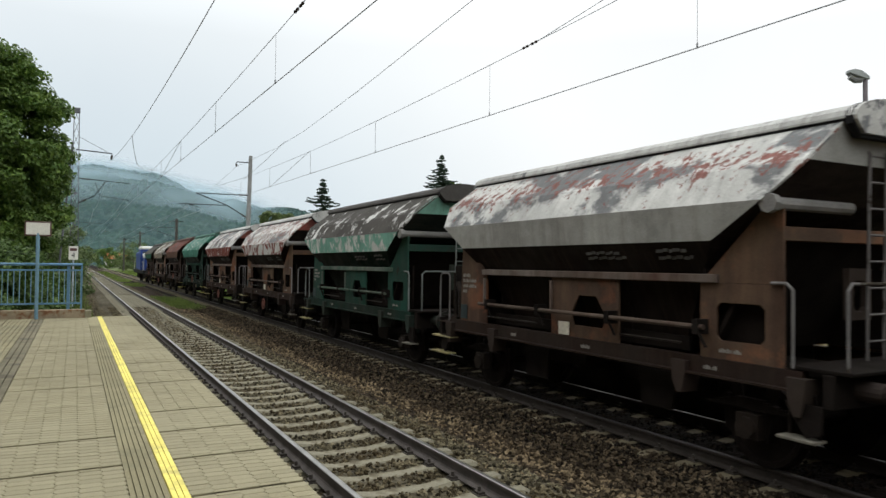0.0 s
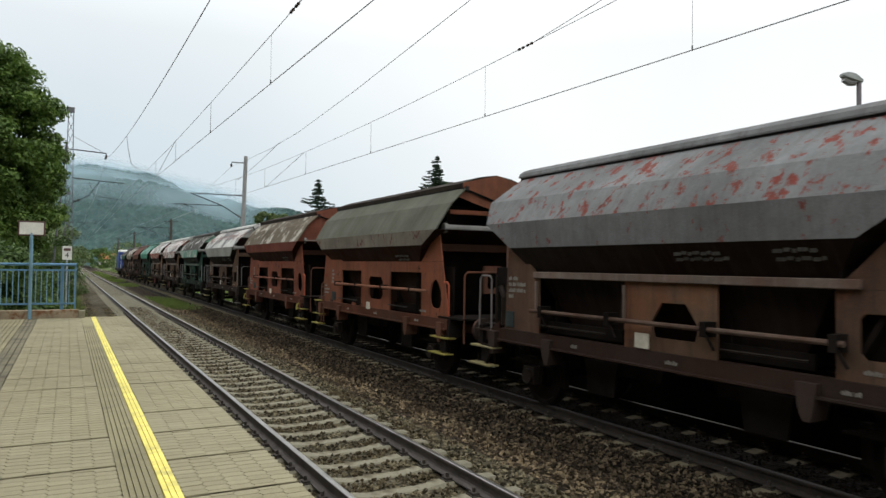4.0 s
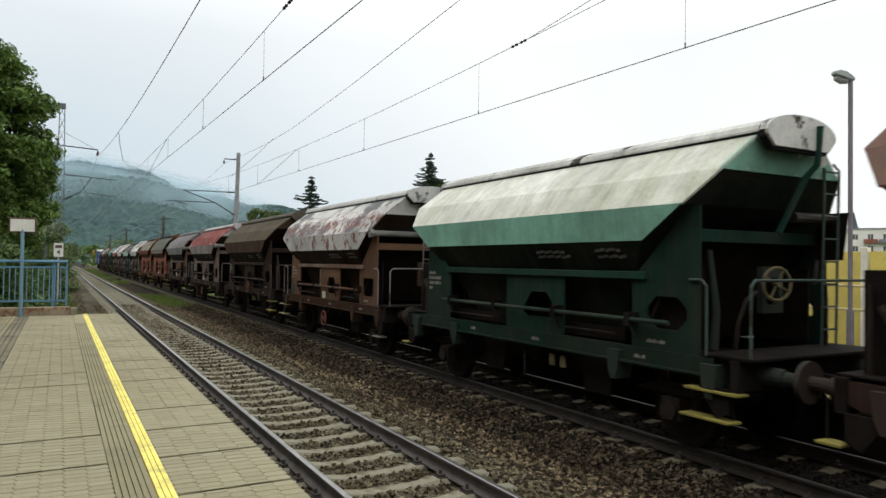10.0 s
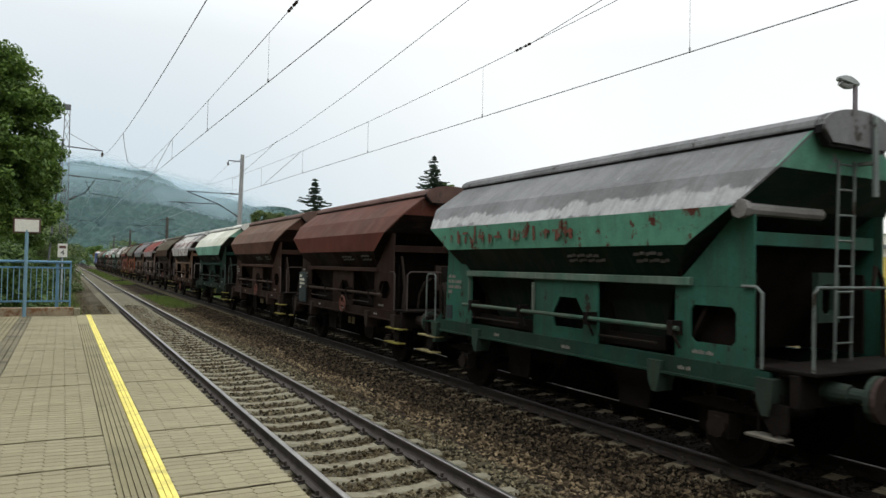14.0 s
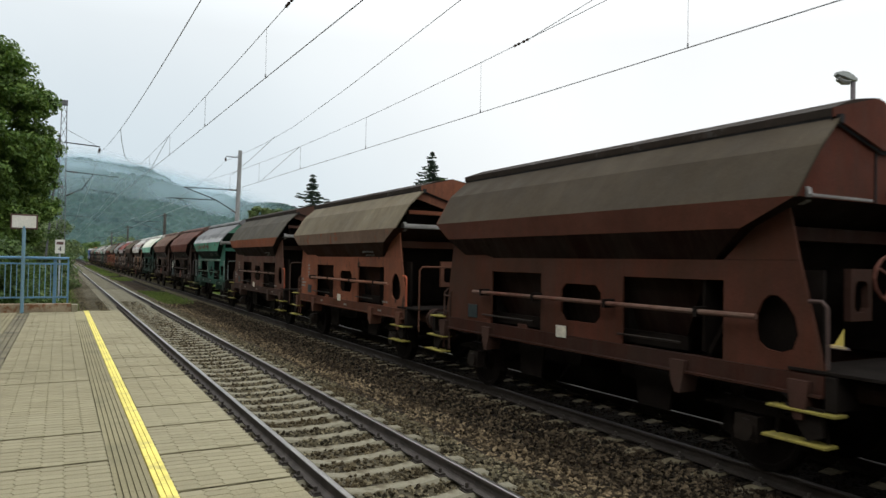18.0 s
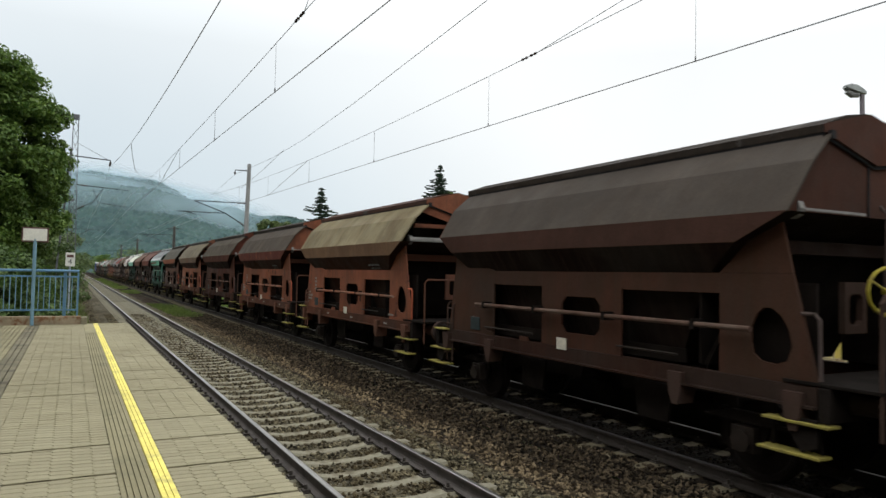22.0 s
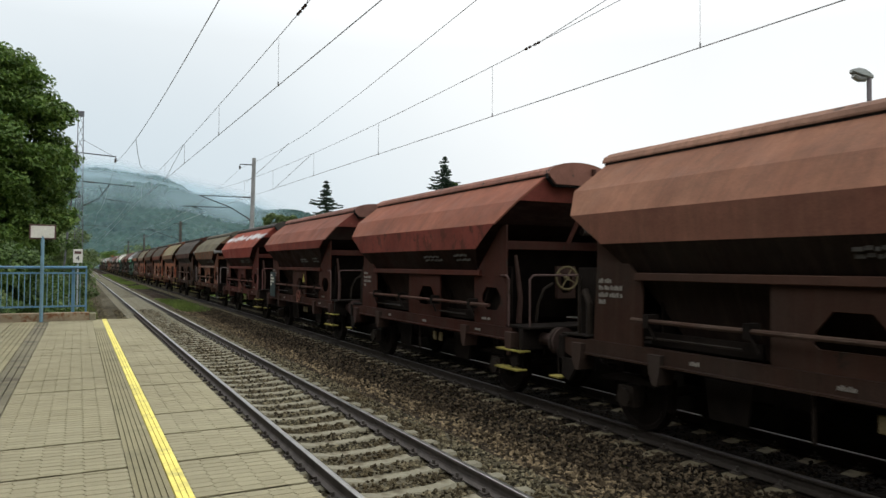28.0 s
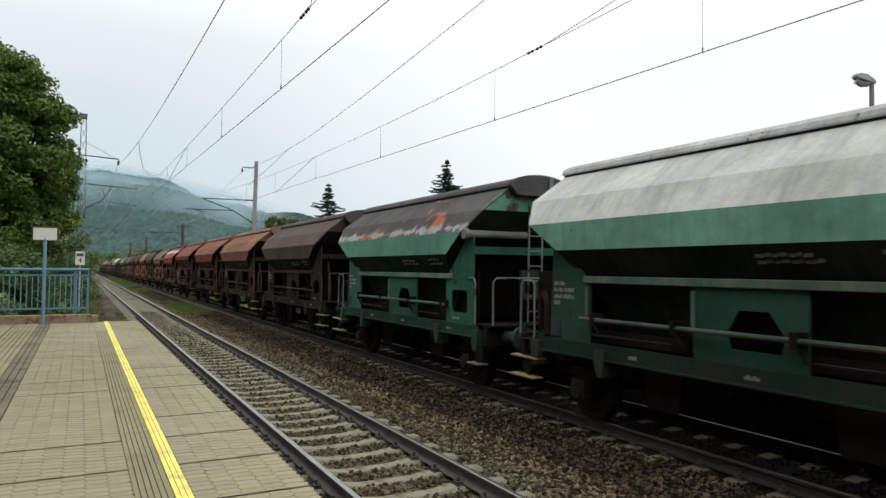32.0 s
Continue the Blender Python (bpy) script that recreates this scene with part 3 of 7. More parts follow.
# ---------------------------------------------------------------- the train
def paint(name, main, patch=None, amount=0.5, soot=0.35, seed=0.0, scale=1.5, streak=0.5, third=None, band=None):
    """Old wagon paint: faded base, flaked patches of another coat, rust runs, soot."""
    m = Mat(name, 0.8, spec=0.06)
    at = m.scaled(1, 1, 1, (seed * 3.1, seed * 7.7, seed * 1.3))
    flat = m.scaled(1.0, 1.25, 0.9, (seed * 5.3, seed * 2.9, 0))
    runs = m.scaled(1.0, 5.5, 0.3, (seed, seed * 4.1, 0))
    grain = m.ramp(m.noise(5, 6, 0.65, at), 0.28, 0.72, (0.84, 0.84, 0.84), (1.1, 1.1, 1.1))
    col = m.ramp(m.noise(0.8, 5, 0.6, at), 0.3, 0.7, tone(main, 0.74), tone(main, 1.2))
    if third:
        col = m.mix(m.ramp(m.noise(0.9, 7, 0.62, m.scaled(1, 0.8, 1, (seed * 1.9, seed * 6.1, 0)), 0.2), third[1], third[1] + 0.05), col, third[0])
    if patch:
        lo = 0.70 - 0.40 * amount
        worn = m.noise(scale, 10, 0.72, flat, 0.15)
        if band:
            # paint lost along one crease of the roof: centre height, reach, strength
            sep, off, far, hit, gain = (m.n.new(q) for q in ("ShaderNodeSeparateXYZ",) + ("ShaderNodeMath",) * 4)
            off.operation, far.operation, hit.operation, gain.operation = "SUBTRACT", "ABSOLUTE", "MULTIPLY_ADD", "ADD"
            m.l.new(m.src, sep.inputs[0])
            m.l.new(sep.outputs["Z"], off.inputs[0])
            off.inputs[1].default_value = band[0]
            m.l.new(off.outputs[0], far.inputs[0])
            m.l.new(far.outputs[0], hit.inputs[0])
            hit.inputs[1].default_value, hit.inputs[2].default_value = -band[2] / band[1], band[2] * 0.5
            m.l.new(hit.outputs[0], gain.inputs[0])
            m.l.new(worn, gain.inputs[1])
            worn = gain.outputs[0]
        if amount < 0:
            # dust and run-off drawn down the sheet, with soft edges
            runny = m.scaled(1.0, 2.6, 0.45, (seed * 2.3, seed * 1.7, 0))
            soft = m.mix(0.5, m.ramp(m.noise(0.9, 6, 0.6, runny), 0.36, 0.66), m.ramp(m.noise(0.5, 4, 0.6, at), 0.35, 0.7))
            col = m.mix(m.mix(1.0, soft, -amount, "MULTIPLY"), col, patch)
        else:
            flake = m.ramp(worn, lo, lo + (band[3] if band else 0.03))
            col = m.mix(flake, col, m.mix(m.ramp(m.noise(3.5, 5, 0.6, runs), 0.35, 0.7), tone(patch, 0.8), tone(patch, 1.1)))
            chips = m.ramp(m.noise(scale * 5, 6, 0.7, flat), 0.66 - 0.06 * amount, 0.69)
            col = m.mix(chips, col, m.mix(0.5, patch, main))
    col = m.mix(1.0, col, grain, "MULTIPLY")
    col = m.mix(m.mix(1.0, m.ramp(m.noise(1.6, 7, 0.7, runs), 0.47, 0.8), streak, "MULTIPLY"), col, (0.05, 0.036, 0.026))
    col = m.mix(m.mix(1.0, m.ramp(m.noise(0.55, 5, 0.62, at), 0.42, 0.70), soot, "MULTIPLY"), col, (0.035, 0.032, 0.028))
    col = m.mix(1.0, col, m.ramp(m.noise(45, 3), 0.25, 0.75, (0.84, 0.84, 0.84), (1.1, 1.1, 1.1)), "MULTIPLY")
    m.colour(col)
    m.rough(m.ramp(m.noise(2.5, 4, 0.6, at), 0.3, 0.7, (0.62, 0.62, 0.62), (0.92, 0.92, 0.92)))
    m.bump(m.noise(1.8, 5, 0.55, at), 0.03, 0.6)
    return m.m


M["under"] = surface("underframe_grime", (0.013, 0.0105, 0.009), 2.5, 0.4, 0.85, bump=0.004, spec=0.05)
M["wheel"] = surface("wheel_steel", (0.015, 0.012, 0.0105), 3, 0.35, 0.7, 0.3, spec=0.05)
M["buffer"] = surface("buffer_steel", (0.045, 0.034, 0.027), 3, 0.4, 0.55, 0.4, dirt=(0.03, 0.025, 0.02))
M["rod"] = surface("rod_steel", (0.026, 0.02, 0.016), 3, 0.4, 0.6, 0.3)
M["grab"] = surface("grab_paint", (0.19, 0.185, 0.175), 3, 0.25, 0.6)
M["step_pale"] = surface("step_grating", (0.14, 0.13, 0.105), 3, 0.3, 0.8)
M["step_worn"] = surface("step_worn", (0.24, 0.205, 0.095), 3, 0.3, 0.8, dirt=(0.17, 0.15, 0.10))
M["step_yellow"] = surface("step_yellow", (0.23, 0.195, 0.045), 3, 0.25, 0.7, dirt=(0.16, 0.13, 0.05))
M["wheel_yellow"] = surface("handwheel_yellow", (0.40, 0.33, 0.04), 3, 0.15, 0.6, dirt=(0.25, 0.2, 0.05))
M["wheel_pale"] = surface("handwheel_worn", (0.13, 0.105, 0.055), 3, 0.2, 0.7)
M["handle_red"] = surface("handle_red", (0.34, 0.085, 0.04), 3, 0.25, 0.7)
M["wheel_red"] = surface("handwheel_red", (0.125, 0.048, 0.034), 3, 0.25, 0.7)
M["letters"] = surface("letters_white", (0.19, 0.178, 0.158), 8, 0.25, 0.8)
M["stencil"] = surface("stencil_grey", (0.055, 0.052, 0.047), 8, 0.3, 0.8)
M["mark_red"] = surface("mark_red", (0.16, 0.035, 0.018), 6, 0.3, 0.8)
M["letters_rust"] = surface("letters_rust", (0.13, 0.05, 0.035), 8, 0.4, 0.8, dirt=(0.09, 0.2, 0.14))
M["board"] = surface("board_dark", (0.026, 0.038, 0.039), 4, 0.3, 0.7)
M["placard"] = surface("placard_white", (0.55, 0.52, 0.43), 6, 0.15, 0.7)
# near-black: shade inside the wagons' openings is put into this colour
M["hollow"] = surface("hopper_inside_shade", (0.011, 0.0085, 0.007), 2, 0.4, 0.9, spec=0.05)

SHAPE = {   # height, half width, front and rear end of the hopper's sections, from the lid down
    "a": [(3.95, 0.62, 3.28, -4.53), (3.48, 1.22, 3.43, -4.49), (3.06, 1.50, 3.14, -4.14), (2.63, 1.455, 2.46, -3.43), (2.14, 1.12, 2.05, -3.0), (1.20, 0.75, 1.4, -2.4)],
    "b": [(3.96, 0.78, 3.24, -4.53), (3.62, 1.16, 3.28, -4.57), (3.06, 1.50, 3.23, -4.50), (2.75, 1.46, 2.80, -3.82), (2.34, 1.20, 2.3, -3.2), (1.20, 0.75, 1.4, -2.4)],
    "c": [(3.95, 0.62, 3.30, -4.57), (3.49, 1.19, 3.42, -4.48), (3.08, 1.49, 3.13, -4.16), (2.64, 1.455, 2.48, -3.47), (2.14, 1.12, 2.05, -3.0), (1.20, 0.75, 1.4, -2.4)],
    "d": [(3.95, 0.62, 3.30, -4.57), (3.49, 1.19, 3.44, -4.52), (3.10, 1.49, 3.30, -4.30), (2.85, 1.47, 2.88, -3.80), (2.24, 1.15, 2.15, -3.1), (1.20, 0.75, 1.4, -2.4)],
}
ROLE = {"roof_side": "roof", "roof_lid": "lid", "skirt": "skirt", "roof_end": "end", "lid_cap": "cap", "hopper": "hopper", "ledge": "worn", "grab_rail": "rail",  "side_panel": "body", "gusset": "body", "end_hatch": "end", "recess_beam": "end", "stiffener": "worn", "control_shaft": "shaft", "brake_stand": "gear", "brake_lever": "gear", "lid_lever": "rail", "lid_pipe": "worn", "ladder": "rail",
        "sole_bar": "frame", "frame_gusset": "frame", "hoop_plate": "frame", "frame_plate": "body", "side_ladder": "gear", "cross_rail": "gear", "end_post": "body", "cross_beam": "beam", "buffer": "buf", "buffer_head": "buf", "spring_bracket": "gear"}


def octagon(y0, y1, z0, z1, c):
    return [(y0 + c, z0), (y1 - c, z0), (y1, z0 + c), (y1, z1 - c), (y1 - c, z1), (y0 + c, z1), (y0, z1 - c), (y0, z0 + c)]


def cornered(bm, y0, y1, z0, z1, hole, x0, x1):
    """A rectangular plate with an eight-sided window."""
    rim = [(y0, z0), ((y0 + y1) / 2, z0), (y1, z0), (y1, (z0 + z1) / 2), (y1, z1), ((y0 + y1) / 2, z1), (y0, z1), (y0, (z0 + z1) / 2)]
    h = hole
    # turn the window's outline so that each corner of the plate faces the nearest side of it
    mid = [(h[7], h[0]), (h[0], h[1]), (h[1], h[2]), (h[2], h[3]), (h[3], h[4]), (h[4], h[5]), (h[5], h[6]), (h[6], h[7])]
    inner = [((a[0] + b[0]) / 2, (a[1] + b[1]) / 2) for a, b in mid]
    out16, in16 = [], []
    for i in range(8):
        j = (i + 1) % 8
        out16 += [rim[i], ((rim[i][0] + rim[j][0]) / 2, (rim[i][1] + rim[j][1]) / 2)]
        in16 += [inner[i], h[i]]
    ringplate(bm, out16, in16, x0, x1)


def handwheel(r, n=14):
    """A spoked wheel in the y-z plane."""
    bm = bmesh.new()
    ring = [(0, r * math.cos(k * 2 * math.pi / n), r * math.sin(k * 2 * math.pi / n)) for k in range(n + 1)]
    tube(bm, ring, 0.022, 6, cap=False)
    for k in range(4):
        a = k * math.pi / 2 + 0.5
        tube(bm, [(0, 0, 0), (0, r * math.cos(a), r * math.sin(a))], 0.015, 5)
    tube(bm, [(-0.05, 0, 0), (0.05, 0, 0)], 0.04, 8)
    return bm


AXLE = 0.452                            # height of the axles


def wheelset(parent, y):
    """An axle with two wheels, turning about its own middle."""
    bm = bmesh.new()
    tube(bm, [(-1.05, 0, 0), (1.05, 0, 0)], 0.075, 10)
    ob = part("wheelset", bm, "under", parent, "greasy axle with two steel wheels")
    ob.matrix_basis = pose(0, y, AXLE)
    for s in (-1, 1):
        bm = bmesh.new()
        prof = [(0.685, 0.09), (0.66, 0.14), (0.70, 0.36), (0.68, 0.40), (0.68, 0.49), (0.715, 0.49), (0.73, 0.462), (0.815, 0.452), (0.815, 0.40), (0.79, 0.38), (0.77, 0.20), (0.83, 0.13), (0.83, 0.09)]
        n, rows = 24, []
        for k in range(n):
            a = 2 * math.pi * k / n
            rows.append([bm.verts.new((s * x, r * math.cos(a), r * math.sin(a))) for x, r in prof])
        for k in range(n):
            u, w = rows[k], rows[(k + 1) % n]
            for i in range(len(prof) - 1):
                bm.faces.new((u[i], u[i + 1], w[i + 1], w[i]))
        for v in bm.verts:
            v.co.y, v.co.z = v.co.y * 1.09, v.co.z * 1.09
        part("wheel", bm, "wheel", ob)
    return ob


def letters(bm, x, y0, z0, rows, size, gap=0.35):
    """Rows of small bars in place of numbers; y falls as they are read."""
    for i, groups in enumerate(rows):
        y = y0
        z = z0 - i * size * 1.5
        for n in groups:
            for c in range(n):
                box(bm, x - 0.003, x + 0.003, y - size * 0.56, y, z, z + size * (0.75 + 0.25 * ((c * 7 + i) % 2)))
                y -= size * 0.74
            y -= size * gap


MID = -0.60
AXLE_Y = (-3.66, 2.34)


def hopper_wagon(kind):
    """A two-axle hopper wagon with a swinging roof; its front to +y, the middle of its frame at MID."""
    root = thing("hopper_wagon", "hopper wagon", "railway wagon", "hopper wagons of the train")
    sec = SHAPE[kind]
    kind = "c" if kind == "d" else kind
    rect = [[(-hx, yr, z), (hx, yr, z), (hx, yf, z), (-hx, yf, z)] for z, hx, yf, yr in sec]

    def loft(i, j, sides):
        bm = bmesh.new()
        for k in range(i, j):
            for s in sides:
                q = [rect[k][s], rect[k][(s + 1) % 4], rect[k + 1][(s + 1) % 4], rect[k + 1][s]]
                bm.faces.new([bm.verts.new(c) for c in q])
        bmesh.ops.remove_doubles(bm, verts=bm.verts[:], dist=0.001)
        return bm

    def thick(ob, d=0.03):
        md = ob.modifiers.new("sheet", "SOLIDIFY")
        md.thickness, md.offset = d, -1
        return ob

    for s in (3, 1):
        thick(part("roof_side", loft(0, 2, (s,)), "under", root))
        thick(part("skirt", loft(2, 3, (s,)), "under", root))
    for s in (0, 2) if kind != "b" else (2,):
        thick(part("roof_end", loft(0, 1 if kind != "b" else 2, (s,)), "under", root))
    if kind == "b":
        # trailing end plate, with a hatch that some wagons have lost, and the recess behind it
        for name, shape in (("roof_end", [(0.78, 3.96), (-0.78, 3.96), (-1.15, 3.62), (-1.48, 3.05), (-0.05, 3.05), (-0.05, 3.48), (0.98, 3.77)]),
                            ("end_hatch", [(0.98, 3.77), (-0.048, 3.48), (-0.048, 3.05), (1.47, 3.05), (1.15, 3.62)])):
            bm = bmesh.new()
            plate(bm, shape, -4.44, -4.41)
            part(name, bm, "under", root).matrix_basis = pose(0, 0, 0, 0, 0, 90)
        part("recess_wall", bbox(-0.98, 0.0, -4.06, -4.02, 2.98, 3.60), "hollow", root)
        part("recess_beam", bbox(-1.08, 0.02, -4.38, -4.30, 3.40, 3.49, 0.006), "under", root)
        part("hatch_seal", bbox(0.02, 0.05, -4.455, -4.446, 3.06, 3.66), "black", root)
    low = loft(1 if kind != "b" else 2, 5, (0, 2))
    bm2 = loft(3, 5, (1, 3))
    tmp = bpy.data.meshes.new("low")
    bm2.to_mesh(tmp)
    bm2.free()
    low.from_mesh(tmp)
    bpy.data.meshes.remove(tmp)
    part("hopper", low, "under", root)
    # lid along the ridge
    z, hx, yf, yr = sec[0]
    bm = bmesh.new()
    if kind == "b":
        prof = [(-hx - 0.03, z + 0.01), (-hx - 0.03, z + 0.10), (-hx * 0.5, z + 0.25), (0, z + 0.31), (hx * 0.5, z + 0.25), (hx + 0.03, z + 0.10), (hx + 0.03, z + 0.01)]
    else:
        prof = [((hx + 0.05) * math.cos(a), z + 0.04 + 0.205 * math.sin(a)) for a in [math.pi - k * math.pi / 10 for k in range(11)]]
        prof = [(-hx - 0.05, z + 0.015)] + prof + [(hx + 0.05, z + 0.015)]
    ends = []
    for y in (yr - 0.10 if kind != "b" else -4.46, yf + 0.06):
        ends.append([bm.verts.new((x, y, q)) for x, q in prof])
    n = len(prof)
    for i in range(n):
        j = (i + 1) % n
        bm.faces.new((ends[0][i], ends[0][j], ends[1][j], ends[1][i]))
    bm.faces.new(ends[0])
    bm.faces.new(ends[1])
    part("roof_lid", bm, "under", root)
    # dark sealing gap between lid and roof sheets
    bm = bmesh.new()
    for s in (-1, 1):
        za, xa = sec[0][:2]
        deep = 0.075 if kind == "b" else 0.034
        box(bm, min(s * (xa - 0.05), s * (xa + 0.022)), max(s * (xa - 0.05), s * (xa + 0.022)), yr - 0.02, yf + 0.03, za - deep, za + 0.02)
    if kind == "b":
        plate(bm, [(0.84, z + 0.09), (0.0, z + 0.29), (-0.84, z + 0.09), (-0.93, z - 0.24), (-0.12, z - 0.33), (0.84, z - 0.04)], -4.472, -4.464)
        for v in bm.verts[-12:]:
            v.co = Vector((-v.co.y, v.co.x, v.co.z))
    part("roof_seal", bm, "black", root)
    if kind == "b":
        bm = bmesh.new()
        plate(bm, [(0.84, z + 0.095), (0.0, z + 0.30), (-0.84, z + 0.095), (-0.91, z - 0.20), (-0.12, z - 0.29), (0.84, z - 0.005)], -4.50, -4.475)
        part("lid_cap", bm, "under", root).matrix_basis = pose(0, 0, 0, 0, 0, 90)
    # trailing cap of the lid: a rounded plate that hangs a little below it, with its rubber lip
    for name, drop, y0, y1 in (("lid_cap", 0.0, yr - 0.17, yr - 0.05), ("lid_lip", 0.038, yr - 0.13, yr - 0.04)) if kind != "b" else ():
        bm = bmesh.new()
        rim = [((hx + 0.062) * math.cos(k * math.pi / 12), z + 0.03 + 0.228 * math.sin(k * math.pi / 12)) for k in range(13)]
        rim += [(-hx - 0.05, z - 0.02 - drop), (-0.53, z - 0.16 - drop), (0.53, z - 0.16 - drop), (hx + 0.05, z - 0.02 - drop)]
        a, b = [bm.verts.new((x, y0, q)) for x, q in rim], [bm.verts.new((x, y1, q)) for x, q in rim]
        for i in range(len(rim)):
            bm.faces.new((a[i], a[(i + 1) % len(rim)], b[(i + 1) % len(rim)], b[i]))
        bm.faces.new(a)
        bm.faces.new(b)
        part(name, bm, "under" if name == "lid_cap" else "black", root)

    # side plates, openings and ledges on both sides
    for s in (-1, 1):
        xo, xi = s * 1.27, s * 1.24
        if kind in "ac":
            part("ledge", bbox(min(s * 1.10, s * 1.33), max(s * 1.10, s * 1.33), -3.40, 1.95, 2.13, 2.235, 0.01), "under", root)
            bm = bmesh.new()
            if kind == "a":
                hole = [(-1.34, 1.41), (-0.68, 1.41), (-0.64, 1.50), (-0.64, 1.62), (-0.80, 1.87), (-1.20, 1.87), (-1.38, 1.62), (-1.38, 1.50)]
            else:
                hole = [(-1.40, 1.47), (-0.68, 1.47), (-0.62, 1.52), (-0.64, 1.64), (-0.84, 1.87), (-1.24, 1.87), (-1.44, 1.64), (-1.46, 1.52)]
            cornered(bm, -1.68, -0.12, 1.23, 2.13, hole, xo, xi)
            part("side_panel", bm, "under", root)
            bm = bmesh.new()
            cornered(bm, -4.25, -3.12, 1.23, 2.13, octagon(-4.02, -3.36, 1.45, 1.90, 0.06) if kind == "a" else octagon(-4.06, -3.40, 1.50, 1.92, 0.15), xo, xi)
            part("side_panel", bm, "under", root)
            bm = bmesh.new()
            plate(bm, [(1.85, 1.23), (2.85, 1.23), (2.76, 2.68), (2.46, 2.68), (1.85, 2.13)], xo, xi)
            part("side_panel", bm, "under", root)
            bm = bmesh.new()
            plate(bm, [(-4.25, 2.134), (-3.12, 2.134), (-3.38, 2.38), (-4.08, 3.06), (-4.25, 3.06)], xo, xi)
            part("gusset", bm, "under", root)
        else:
            bm = bmesh.new()
            cornered(bm, -1.80, 0.05, 1.23, 2.40, octagon(-1.36, -0.46, 1.46, 2.02, 0.11), xo, xi)
            part("side_panel", bm, "under", root)
            bm = bmesh.new()
            ringplate(bm, [(-4.705, 1.23), (-4.2, 1.23), (-3.9, 1.23), (-3.46, 1.23), (-3.46, 1.5), (-3.46, 1.9), (-3.46, 2.40), (-3.9, 2.40), (-4.2, 2.40), (-4.41, 2.40), (-4.50, 2.05), (-4.62, 1.56)],
                      [(-4.34, 1.46), (-4.20, 1.41), (-4.02, 1.43), (-3.92, 1.50), (-3.89, 1.62), (-3.90, 1.80), (-3.97, 1.95), (-4.06, 2.02), (-4.16, 2.02), (-4.27, 1.94), (-4.36, 1.80), (-4.40, 1.62)], xo, xi)
            part("side_panel", bm, "under", root)
            bm = bmesh.new()
            plate(bm, [(1.50, 1.23), (3.16, 1.23), (2.88, 2.76), (1.50, 2.40)], xo, xi)
            part("side_panel", bm, "under", root)
            for y0, y1 in ((0.05, 1.50), (-3.46, -1.80)):
                part("side_panel", bbox(min(xo, xi), max(xo, xi), y0 + 0.002, y1 - 0.002, 2.16, 2.40), "under", root)
            bm = bmesh.new()
            plate(bm, [(-4.41, 2.404), (-3.46, 2.404), (-3.8, 2.72), (-4.15, 2.98), (-4.28, 2.98)], xo, xi)
            part("gusset", bm, "under", root)
        # added dark plate that keeps the rear window black
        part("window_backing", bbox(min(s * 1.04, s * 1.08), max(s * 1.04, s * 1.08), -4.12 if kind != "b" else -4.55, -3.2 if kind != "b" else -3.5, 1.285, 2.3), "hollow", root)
        # longitudinal frame, doubled flange
        bm = bmesh.new()
        a, b = sorted((s * 1.18, s * 1.30))
        ye = -4.48 if kind != "b" else -4.70
        box(bm, a, b, ye, 2.98, 1.035, 1.228)
        a, b = sorted((s * 1.18, s * 1.36))
        box(bm, a, b, ye, 2.98, 1.008, 1.034)
        part("sole_bar", bm, "under", root)
        part("frame_end", bbox(min(s * 1.14, s * 1.26), max(s * 1.14, s * 1.26), 2.985, 3.515, 0.96, 1.20, 0.008), "under", root)
        # discharge shaft with its brackets and levers
        bm = bmesh.new()
        zb = 1.60 if kind in "ac" else 1.78
        tube(bm, [(s * 1.42, -4.0 if kind == "b" else -3.3 if kind == "a" else -3.9, zb), (s * 1.42, 1.9, zb)], 0.032, 8)
        part("control_shaft", bm, "rod", root)
        for y in (1.6, 0.05, -1.62, -3.2):
            bm = bmesh.new()
            r = 0.03 if kind == "b" else 0.045
            box(bm, min(s * 1.26, s * 1.46), max(s * 1.26, s * 1.46), y - r, y + r, zb - 2 * r, zb + 2 * r)
            if kind != "b":
                tube(bm, [(s * 1.44, y, zb), (s * 1.40, y - 0.12, zb - 0.24)], 0.02, 6)
            part("shaft_bracket", bm, "under", root)
        # chute below the hopper, with its flap
        bm = bmesh.new()
        plate(bm, [(1.9, 1.24), (1.9, 1.42), (0.15, 1.42), (0.15, 1.24)], s * 1.0, s * 1.04)
        part("chute_flap", bm, "hollow", root)
        bm = bmesh.new()
        plate(bm, [(-1.55, 1.24), (-1.55, 1.42), (-2.75, 1.42), (-2.75, 1.24)], s * 1.0, s * 1.04)
        part("chute_flap", bm, "hollow", root)
        # running gear of this side
        for y in AXLE_Y:
            bm = bmesh.new()
            for i in range(6):
                h = 0.62 - i * 0.085
                box(bm, min(s * 0.98, s * 1.07), max(s * 0.98, s * 1.07), y - h, y + h, 0.66 + i * 0.022, 0.68 + i * 0.022)
            part("leaf_spring", bm, "under", root)
            bm = bmesh.new()
            box(bm, min(s * 0.92, s * 1.12), max(s * 0.92, s * 1.12), y - 0.15, y + 0.15, 0.33, 0.62)
            tube(bm, [(s * 1.10, y, 0.46), (s * 1.17, y, 0.46)], 0.13, 10)
            part("axle_box", bm, "rod", root)
            bm = bmesh.new()
            plate(bm, [(y - 0.34, 0.97), (y - 0.17, 0.30), (y - 0.11, 0.30), (y - 0.18, 0.97)], s * 0.95, s * 0.99)
